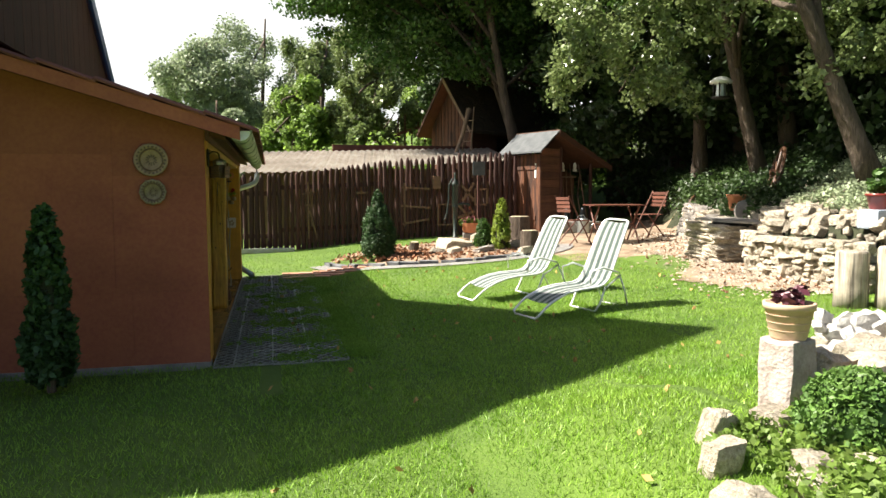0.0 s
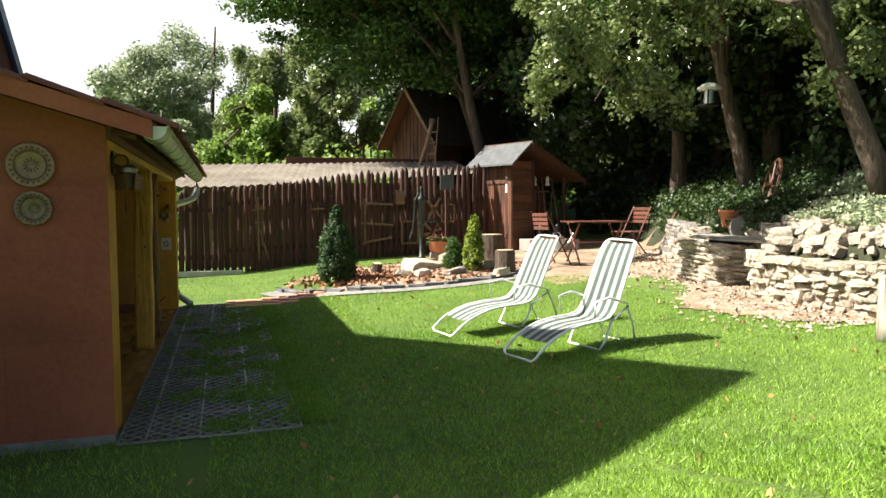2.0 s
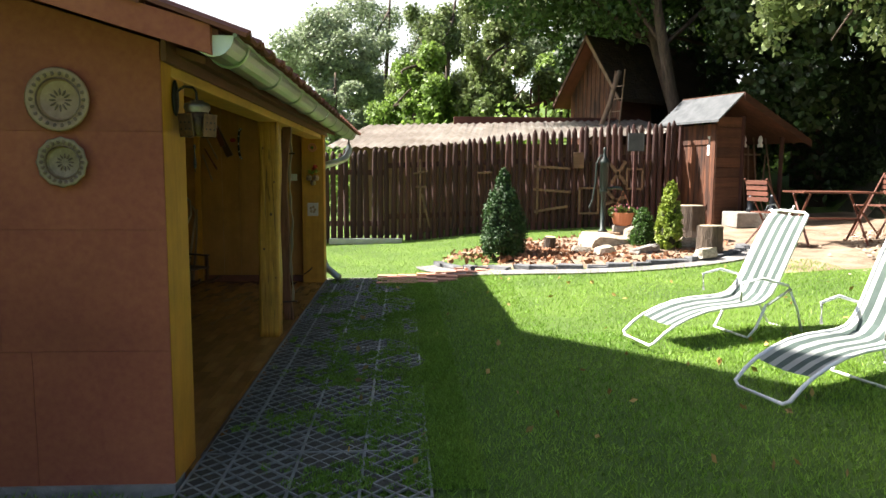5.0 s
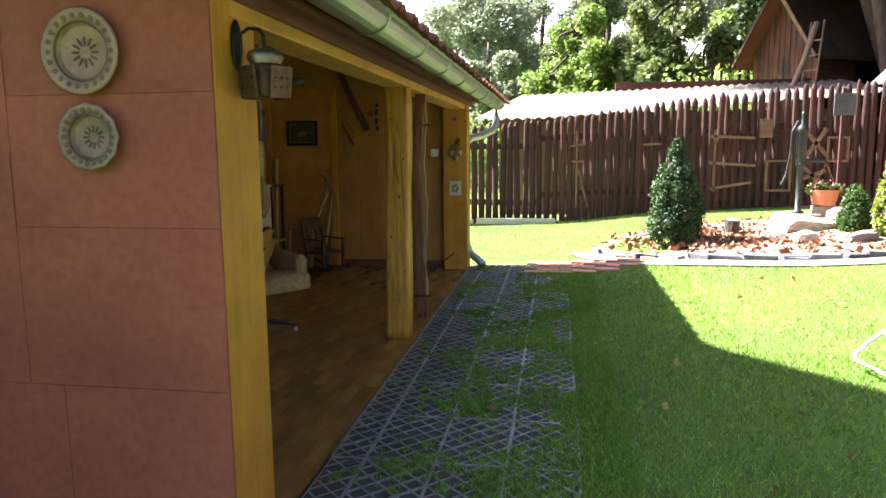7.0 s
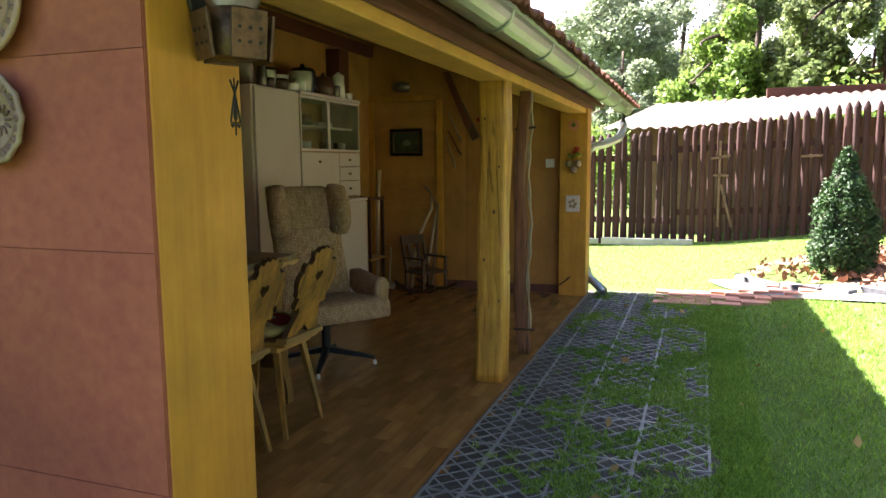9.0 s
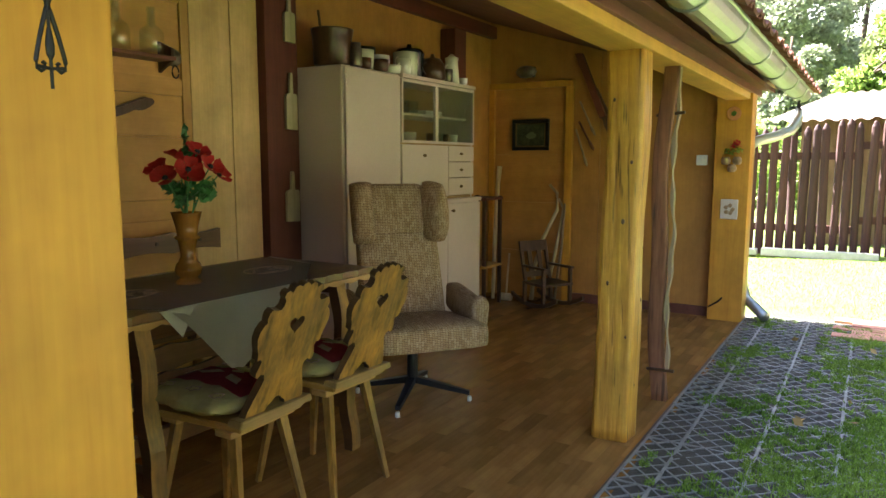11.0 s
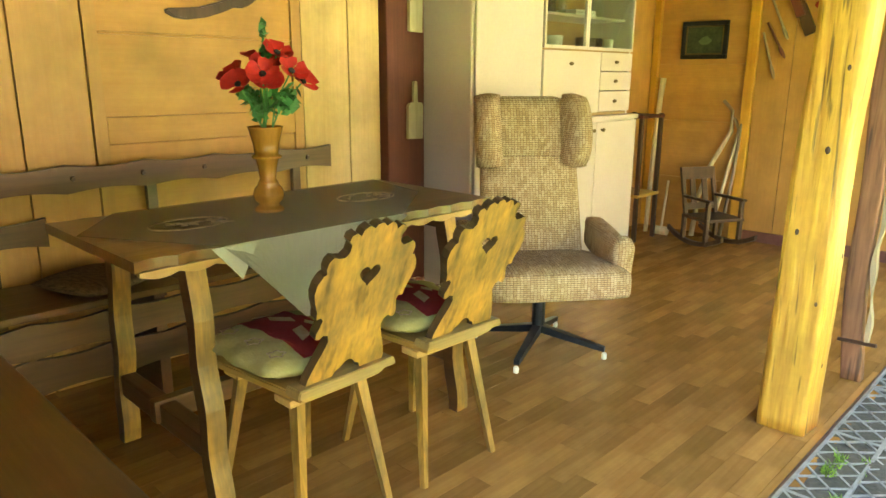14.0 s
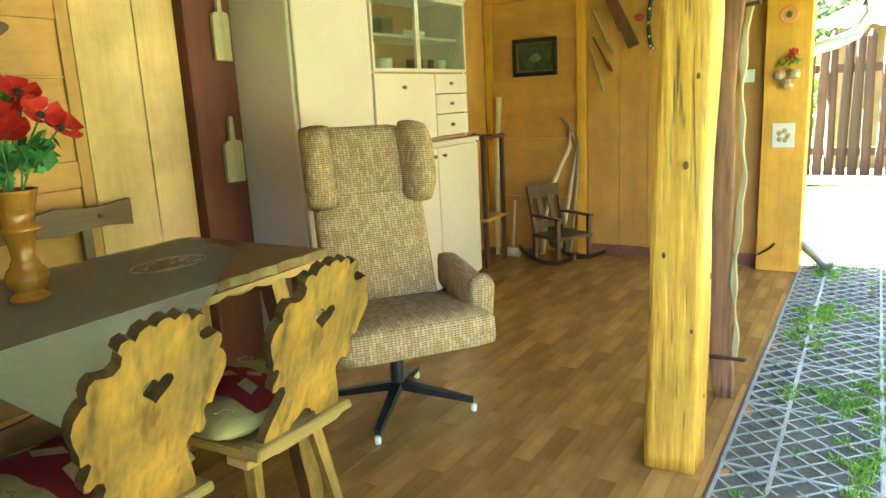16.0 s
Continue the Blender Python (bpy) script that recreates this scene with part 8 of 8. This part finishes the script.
def bars(t, rows, mat=GREY_WOOD, w=0.02):
    for x0, z0, x1, z1 in rows:
        bm = BM()
        d = Vector((x1 - x0, 0, z1 - z0))
        box(bm, 0, d.length, -0.012, 0.012, -w, w, Matrix.Translation((x0, 0, z0)) @ Matrix.Rotation(-math.atan2(d.z, d.x), 4, "Y"), 0.003)
        part("bar", bm, mat, t)


OLD_IRON_WOOD = wood("old_tool_wood", (0.14, 0.075, 0.045), (0.26, 0.16, 0.10), "x", 0.85)
bars(fence_thing("hay_rake", "old wooden rake hung on the fence", "rake", 0.62, 0.2), [(0, 0, 0.0, 1.2), (-0.12, 0.95, 0.14, 1.0), (-0.08, 0.72, 0.12, 0.72), (0.02, 0.6, 0.18, 0.0)], OLD_IRON_WOOD, 0.016)
bars(fence_thing("wooden_cross_bar", "short grey bar nailed to the fence", "bar", 1.75, 1.05), [(-0.12, 0, 0.14, 0.01)], OLD_IRON_WOOD, 0.018)
bars(fence_thing("tool_handle", "pale tool handle leaning on the fence", "tool", 1.9, 0.0), [(0, 0.05, 0.0, 0.62)], OLD_IRON_WOOD, 0.02)
bars(fence_thing("sled_frame", "dark wooden sledge frame on the fence", "frame", 3.0, 0.15), [(-0.35, 0.15, 0.25, 0.25), (-0.38, 0.55, 0.3, 0.5), (-0.36, 0.95, 0.28, 0.92), (-0.3, 0.1, -0.3, 1.05)], OLD_IRON_WOOD, 0.022)
bars(fence_thing("empty_frame", "empty grey wooden picture frame on the fence", "frame", 3.45, 0.25), [(0, 0, 0.36, 0), (0, 0.45, 0.36, 0.45), (0.01, 0, 0.01, 0.45), (0.35, 0, 0.35, 0.45)], OLD_IRON_WOOD, 0.018)
bars(fence_thing("yoke", "crossed wooden yoke on the fence", "yoke", 4.0, 0.4), [(-0.12, 0.3, 0.25, -0.1), (-0.1, -0.02, 0.3, 0.12), (0, 0.7, 0.3, 0.35), (0.02, 0.35, 0.28, 0.75)], OLD_IRON_WOOD, 0.03)
bars(fence_thing("small_window_frame", "small dark window frame on the fence", "frame", 4.3, 0.65), [(0, 0, 0.3, 0), (0, 0.35, 0.3, 0.35), (0.01, 0, 0.01, 0.35), (0.29, 0, 0.29, 0.35)], OLD_IRON_WOOD, 0.018)
bb = fence_thing("wooden_box", "small pale wooden box on the fence", "box", 3.42, 1.05)
bm = BM()
box(bm, -0.09, 0.09, -0.06, 0.03, 0.0, 0.28, bev=0.006)
part("body", bm, OLD_IRON_WOOD, bb)
nb = thing("notice_board", pose(3.95, 13.95, ground_z(4.2, 14.6) + 1.2), "grey square enamel board on a post behind the pump", "board")
bm = BM()
box(bm, -0.13, 0.13, -0.01, 0.01, 0.10, 0.38, bev=0.004)
part("plate", bm, OLD_SHEET, nb)
bm = BM()
box(bm, -0.025, 0.025, 0.01, 0.05, -1.24, 0.44, bev=0.004)
part("post", bm, FENCE_Z, nb)
cr = thing("concrete_kerb", pose(-0.95, 15.2, ground_z(-0.5, 15.2) - 0.01), "pale concrete edging slabs below the fence", "kerb", kind="structure")
for x0, x1, w in ((-2.6, -0.05, 0), (0.0, 1.25, 0.02)):
    bm = BM()
    box(bm, x0, x1, -0.06, 0.06, 0.0, 0.075 + w, bev=0.01)
    part("slab", bm, KERB, cr)


# ---------------------------------------------------------------- seat at the hut: table, folding chairs, tools
def build_patio():
    z = ground_z(5.7, 12.4)
    t = thing("garden_table", pose(6.1, 12.3, z, 0, 0, -8), "red-brown slatted folding garden table", "table")
    for k in range(7):
        bm = BM()
        box(bm, -0.5, 0.5, -0.36 + 0.103 * k, -0.36 + 0.103 * k + 0.09, 0.70, 0.722, bev=0.003)
        part("slat", bm, SLAT_RED, t)
    for sx in (-0.38, 0.38):
        for s in (-1, 1):
            bm = BM()
            cone(bm, (sx, s * 0.32, 0.0), (sx, -s * 0.28, 0.70), 0.016, 0.016, 6)
            part("leg", bm, SLAT_RED, t)
    bm = BM()
    cone(bm, (-0.38, 0, 0.35), (0.38, 0, 0.35), 0.014)
    part("crossbar", bm, SLAT_RED, t)
    for x, y, rz in ((5.35, 12.4, -75), (7.0, 12.6, 105)):
        c = thing("folding_chair", pose(x, y, ground_z(x, y), 0, 0, rz), "red-brown slatted folding chair", "chair", "folding chairs at the garden table")
        for k in range(5):
            bm = BM()
            box(bm, -0.19, 0.19, -0.19 + 0.078 * k, -0.19 + 0.078 * k + 0.062, 0.44, 0.456, bev=0.002)
            part("seat_slat", bm, SLAT_RED, c)
        for k in range(4):
            bm = BM()
            box(bm, -0.19, 0.19, -0.26 - 0.012 * k, -0.244 - 0.012 * k, 0.60 + 0.075 * k, 0.655 + 0.075 * k, bev=0.002)
            part("back_slat", bm, SLAT_RED, c)
        for sx in (-0.2, 0.2):
            for p0, p1 in (((sx, 0.24, 0.0), (sx, -0.31, 0.9)), ((sx * 0.9, -0.26, 0.0), (sx * 0.9, 0.2, 0.45))):
                bm = BM()
                cone(bm, p0, p1, 0.014, 0.014, 6)
                part("leg", bm, SLAT_RED, c)
    # tools and lanterns under the lean-to
    rng = random.Random(5)
    for k in range(7):
        x = 6.15 + 0.14 * k
        zz = ground_z(x, 15.3)
        g = stick("garden_tool", [(x, 15.2 + rng.uniform(-.1, .1), zz), (x + rng.uniform(-.06, .06), 15.45, zz + 0.7), (x + rng.uniform(-.1, .1), 15.6, zz + rng.uniform(1.1, 1.5))], 0.014, OLD_IRON_WOOD, "old wooden-handled garden tool in the lean-to", "tool")
        g["group"] = "tools in the lean-to"
    for x, y in ((6.15, 14.55), (6.5, 14.5)):
        q = turned("storm_lantern", x, y, ground_z(x, y) + 0.22, [(0.07, 0), (0.07, 0.06), (0.05, 0.08), (0.06, 0.15), (0.045, 0.22), (0.06, 0.24), (0.03, 0.29), (0.001, 0.30)], BLACK_STEEL, "dark metal storm lantern beside the hut", "lantern", 14, None, "lanterns by the hut")
    for x, z0 in ((6.45, 1.79), (6.75, 1.79)):
        turned("small_lantern", x, 15.5, z0, [(0.05, 0), (0.05, 0.05), (0.03, 0.07), (0.045, 0.13), (0.02, 0.2), (0.001, 0.21)], ENAMEL, "pale small lantern on the lean-to shelf", "lantern", 12, None, "lanterns on the shelf")
    s = thing("stone_step", pose(6.3, 14.55, ground_z(6.3, 14.5) - 0.03), "low dark stone step before the hut", "step", kind="structure")
    bm = BM()
    box(bm, -0.5, 0.6, -0.25, 0.3, 0, 0.25, bev=0.02)
    part("block", bm, GREY_STONE, s)
    wc = thing("watering_can", pose(6.35, 14.15, ground_z(6.3, 14.15)), "blue-grey metal watering can by the hut", "watering can")
    bm = BM()
    lathe(bm, [(0.11, 0), (0.12, 0.01), (0.12, 0.26), (0.09, 0.3), (0.001, 0.3)], 16)
    part("body", bm, ZINC, wc)
    bm = BM()
    tube(bm, [(0.1, 0, 0.05), (0.25, 0, 0.2), (0.33, 0, 0.36)], 0.018, 8)
    part("spout", bm, ZINC, wc)
    bm = BM()
    tube(bm, [(-0.1, 0, 0.1), (-0.2, 0, 0.22), (-0.12, 0, 0.36), (0.0, 0, 0.38), (0.06, 0, 0.3)], 0.01, 6)
    part("handle", bm, ZINC, wc)


build_patio()


def build_ladder():
    l = thing("ladder", pose(4.9, 18.75, 0.72, 0, 0, -60), "thin wooden ladder against the cottage gable", "ladder")
    for x in (-0.18, 0.18):
        bm = BM()
        cone(bm, (x, 0, 0), (x * 0.8, 0.35, 2.9), 0.025, 0.02, 6)
        part("rail", bm, GREY_WOOD, l)
    for k in range(9):
        bm = BM()
        cone(bm, (-0.17, 0.04 + 0.034 * k, 0.3 + 0.28 * k), (0.17, 0.04 + 0.034 * k, 0.3 + 0.28 * k), 0.014, 0.014, 6)
        part("rung", bm, GREY_WOOD, l)


build_ladder()


stick("bare_branch", [(4.1, 18.3, ground_z(4.1, 18.3)), (4.32, 18.3, 2.0), (4.63, 18.35, 2.33), (4.85, 18.5, 2.8), (5.01, 18.6, 3.32), (5.13, 18.75, 3.55)], 0.045, GREY_WOOD, "bare grey branch leaning against the cottage", "branch", 0.06)


def build_bird_house():
    b = thing("bird_feeder", pose(7.42, 11.05, 2.92), "white-roofed bird feeder hung beside the tree", "bird feeder")
    bm = BM()
    lathe(bm, [(0.19, 0.26), (0.18, 0.30), (0.10, 0.36), (0.001, 0.38)], 18)
    part("roof", bm, WHITE_PAINT, b, "white domed roof", True)
    bm = BM()
    lathe(bm, [(0.14, 0.0), (0.16, 0.012), (0.16, 0.03), (0.001, 0.03)], 18)
    part("tray", bm, IRON, b)
    for k in range(4):
        a = math.pi / 4 + k * math.pi / 2
        bm = BM()
        cone(bm, (0.12 * math.cos(a), 0.12 * math.sin(a), 0.03), (0.12 * math.cos(a), 0.12 * math.sin(a), 0.27), 0.01, 0.01, 6)
        part("post", bm, IRON, b)
    bm = BM()
    lathe(bm, [(0.08, 0.03), (0.08, 0.25), (0.001, 0.25)], 12)
    part("seed_tube", bm, ZINC, b)
    bm = BM()
    cone(bm, (0, 0, 0.37), (0.05, 0.05, 1.6), 0.004, 0.004, 5)
    part("cord", bm, IRON, b)


build_bird_house()


def far_fence():
    f = thing("hillside_fence", pose(0, 0, 0), "distant grey picket fence on the green slope", "fence", kind="structure")
    bm = BM()
    box(bm, -0.03, 0.03, -0.015, 0.015, 0, 1.5)
    first = mesh_object("picket", bm, FENCE_Z, f)
    for k in range(26):
        ob = first if k == 0 else new("picket", first.data)
        ob.parent = f
        x = 4.2 + 0.26 * k
        ob.matrix_world = pose(x, 24.5 + 0.1 * k, ground_z(x, 24.5 + 0.1 * k) + 1.0 + 0.06 * k)
    bm = BM()
    box(bm, 0, 7.0, -0.02, 0.02, 0, 0.1, pose(4.1, 24.45, ground_z(4.1, 24.4) + 1.9, 0, -17, 21))
    part("rail", bm, FENCE_X, f)


far_fence()


# ---------------------------------------------------------------- undergrowth of the wood, and hedges far off
def undergrowth():
    rng = random.Random(77)
    nr = np.random.default_rng(77)
    cen, rad = [], []
    for k in range(560):
        y = rng.uniform(1.0, 22)
        u = rng.uniform(2.4, 11)
        x = u + next((x0 + (x1 - x0) * (y - y0) / (y1 - y0) for (x0, y0), (x1, y1) in zip(WALL_LINE, WALL_LINE[1:]) if y1 <= y <= y0), 9.5)
        s = rng.uniform(0.4, 0.9)
        z = ground_z(x, y) + rng.uniform(0.1, 0.5 + 0.75 * (u - 2))
        cen.append((x, y, z))
        rad.append((s, s, s * 0.8))
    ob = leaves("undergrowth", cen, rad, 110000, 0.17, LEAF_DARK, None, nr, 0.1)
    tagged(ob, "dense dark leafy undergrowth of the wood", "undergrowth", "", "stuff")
    cen, rad = [], []
    for k in range(260):
        y = rng.uniform(4.5, 9.6)
        u = rng.uniform(0.75, 5.0)
        x = u + next(x0 + (x1 - x0) * (y - y0) / (y1 - y0) for (x0, y0), (x1, y1) in zip(WALL_LINE, WALL_LINE[1:]) if y1 <= y <= y0)
        cen.append((x, y, ground_z(x, y) + 0.06))
        rad.append((0.26, 0.26, 0.13))
    # dark plants added to give the pale slope its shade
    near_c, near_r = [], []
    for k in range(460):
        y = rng.uniform(9.4, 17.0)
        u = rng.uniform(0.25, 4.2)
        x = u + next(x0 + (x1 - x0) * (y - y0) / (y1 - y0) for (x0, y0), (x1, y1) in zip(WALL_LINE, WALL_LINE[1:]) if y1 <= y <= y0)
        near_c.append((x, y, ground_z(x, y) + 0.1))
        near_r.append((0.34, 0.34, rng.uniform(0.12, 0.4)))
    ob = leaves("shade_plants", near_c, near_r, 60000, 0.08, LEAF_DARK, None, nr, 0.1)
    tagged(ob, "dark undergrowth on the slope, added to deepen its shade", "plants", "", "stuff")
    ob = leaves("slope_plants", cen, rad, 70000, 0.055, LEAF_HAZE, None, nr, 0.1)
    tagged(ob, "grey-green herbs and heather on the stony slope", "plants", "", "stuff")
    cen, rad = [], []
    for k in range(60):
        cen.append((rng.uniform(-6, 14), rng.uniform(21, 26), 0))
        x, y, _ = cen[-1]
        cen[-1] = (x, y, ground_z(x, y) + rng.uniform(0.3, 1.4))
        s = rng.uniform(0.7, 1.3)
        rad.append((s, s, s * 0.8))
    ob = leaves("hedge", cen, rad, 26000, 0.16, LEAF_LIGHT, None, nr, 0.2)
    tagged(ob, "sunlit bushes beyond the outbuilding", "bushes", "", "stuff")


undergrowth()
# ---------------------------------------------------------------- floor pieces and grass pavers
def lay_floor():
    floor = bpy.data.objects["floor"]
    bm = BM()
    W, L = 0.0735, 0.47
    box(bm, -W / 2 + 0.0006, W / 2 - 0.0006, -L / 2 + 0.0006, L / 2 - 0.0006, -0.008, 0.0)
    first = mesh_object("floor_strip", bm, LAMINATE, floor)
    rng = random.Random(6)
    used = False
    x = BX + W / 2
    row = 0
    while x < FX - 0.01 + W / 2 - 0.02:
        y = YN + 0.14 + (0.12, 0.36, 0.24, 0.05)[row % 4] - L / 2
        while y < YF:
            yc0, yc1 = max(y, YN + 0.15), min(y + L, YF - 0.004)
            if yc1 - yc0 > 0.03:
                ob = first if not used else new("floor_strip", first.data)
                used = True
                ob.parent = floor
                ob.matrix_world = pose(x, (yc0 + yc1) / 2, rng.uniform(0, 0.0004)) @ Matrix.Diagonal((1, (yc1 - yc0) / L, 1, 1))
            y += L
        x += W
        row += 1


lay_floor()


def lay_pavers():
    """Plastic lattice pavers along the front, grown over with grass."""
    bed = BM()
    xs, ys = np.linspace(FX + 0.012, 0.47, 60), np.linspace(YN - 0.10, YF + 0.15, 240)
    grid = [[bed.verts.new((x, y, 0.001 + 0.007 * noise.noise(Vector((x * 9, y * 9, 0))) + 0.003 * noise.noise(Vector((x * 40, y * 40, 0))))) for x in xs] for y in ys]
    for A, B in zip(grid, grid[1:]):
        for i in range(len(xs) - 1):
            bed.faces.new((A[i], A[i + 1], B[i + 1], B[i]))
    structure("paver_bed", bed, DAMP_SOIL, "damp dark soil under the lattice pavers", "ground", True)
    h, w, cell, L = 0.010, 0.0036, 0.0975, 0.4875

    def lattice(W):
        """A paver W wide and L long: a frame and crossing diagonal bars."""
        bm = BM()

        def bar(a, b, t):
            a, b = Vector((*a, 0)), Vector((*b, 0))
            d = (b - a).normalized()
            s = Vector((-d.y, d.x, 0)) * t
            vs = [bm.verts.new(p + Vector((0, 0, z))) for z in (0, h) for p in (a + s, a - s, b - s, b + s)]
            for f in ((4, 5, 6, 7), (0, 1, 5, 4), (1, 2, 6, 5), (2, 3, 7, 6), (3, 0, 4, 7)):
                bm.faces.new([vs[i] for i in f])
        for a, b in (((0, 0), (W, 0)), ((0, 0), (0, L)), ((W, 0), (W, L)), ((0, L), (W, L))):
            bar(a, b, 0.0055)
        for i in range(-int(L / cell) - 1, int(W / cell) + 2):
            c = cell * i
            lo, hi = max(0, c), min(W, c + L)
            if hi - lo > 0.02:
                bar((lo, lo - c), (hi, hi - c), w)
                bar((lo, L - (lo - c)), (hi, L - (hi - c)), w)
        return mesh_object("lattice_paver", bm, PAVER)
    rng = random.Random(12)
    bed_ob = bpy.data.objects["paver_bed"]
    half, full = lattice(0.146), lattice(0.2925)
    for first, x0 in ((half, FX + 0.006), (full, -0.455), (full, -0.160), (full, 0.135)):
        for j in range(-1, 11):
            ob = new("lattice_paver", first.data)
            ob.parent = bed_ob
            ob.matrix_parent_inverse = Matrix()
            ob.matrix_basis = pose(x0, YN + 0.31 + 0.49 * j, -0.006 + rng.uniform(0, .004), rng.uniform(-.3, .3), rng.uniform(-.4, .4), rng.uniform(-.4, .4))
    bpy.data.objects.remove(half)
    bpy.data.objects.remove(full)


lay_pavers()


def blades(name, pts, h, w, mat, label, rng, lean=0.5):
    """Grass: one bent triangle a blade, at points x, y, z."""
    n = len(pts)
    a = rng.uniform(0, 2 * math.pi, n)
    hh = h * rng.uniform(0.5, 1.3, n)
    d = np.stack([np.cos(a), np.sin(a), np.zeros(n)], 1) * w
    tip = np.stack([rng.normal(0, lean, n) * hh, rng.normal(0, lean, n) * hh, hh], 1)
    v = np.empty((n, 3, 3))
    v[:, 0], v[:, 1], v[:, 2] = pts - d, pts + d, pts + tip
    return tagged(soup(name, v.reshape(-1, 3), np.arange(3 * n).reshape(-1, 3), mat), label, "grass", "", "stuff")


def grow_grass():
    rng = np.random.default_rng(21)
    pts = []
    # denser close to the walk, thinner far off
    for x0, x1, y0, y1, dens in ((-0.25, 2.6, 0.9, 5.0, 5200), (-0.1, 3.2, 5.0, 8.5, 4800), (2.6, 6.1, 3.6, 8.5, 2600), (-0.1, 1.5, 8.5, 11.7, 4600), (1.5, 5.2, 8.5, 11.2, 2000), (-2.4, -0.25, 0.9, 5.95, 3000), (-2.5, 3.5, 11.9, 15.4, 900)):
        n = int((x1 - x0) * (y1 - y0) * dens)
        p = np.stack([rng.uniform(x0, x1, n), rng.uniform(y0, y1, n)], 1)
        pts.append(p)
    p = np.concatenate(pts)
    keep = np.array([(behind_wall(x, y) < (-0.88 + 0.25 * math.sin(2.1 * y) + 0.08 * math.sin(13 * y) if y > 6.5 else -0.15)) and not (FX - 0.2 < x < 0.50 + 0.16 * noise.noise(Vector((x * 4, y * 3, 1.0))) and y > 5.9 and y < 11.6) and not in_bed(x, y) and not in_path(x, y) for x, y in p])
    p = p[keep]
    z = np.array([ground_z(x, y) - (0.014 if x < 2.0 or y > 4.6 else -0.02) for x, y in p])
    blades("lawn_grass", np.column_stack([p, z]), 0.029, 0.0033, GRASS, "short mown lawn grass", rng)
    # tufts between the pavers, thicker away from the floor
    n = 230000
    q = np.stack([rng.uniform(FX + 0.05, 0.66, n), rng.uniform(5.9, 11.6, n)], 1)
    patch = np.array([noise.noise(Vector((x * 3.2, y * 2.6, 4.0))) + 1.0 * noise.noise(Vector((x * 16, y * 16, 2.0))) + 0.8 * (x + 0.02) + 5 * max(0, x - 0.36) for x, y in q])
    q = q[patch > rng.uniform(-0.05, 0.5, n)]
    blades("paver_grass", np.column_stack([q, np.full(len(q), 0.0)]), 0.022, 0.0032, GRASS, "grass growing through the lattice pavers", rng)
    # fallen leaves
    n = 260
    a = np.stack([rng.uniform(-0.2, 5.2, n), rng.uniform(1.5, 11.0, n)], 1)
    c = np.array([(x, y, ground_z(x, y) + 0.022) for x, y in a if behind_wall(x, y) < -0.4])
    ob = leaves("fallen_leaves", c, np.full((len(c), 3), 0.012), len(c), 0.05, DRY_LEAF, None, rng)
    tagged(ob, "scattered dry yellow leaves on the lawn", "leaves", "", "stuff")


grow_grass()
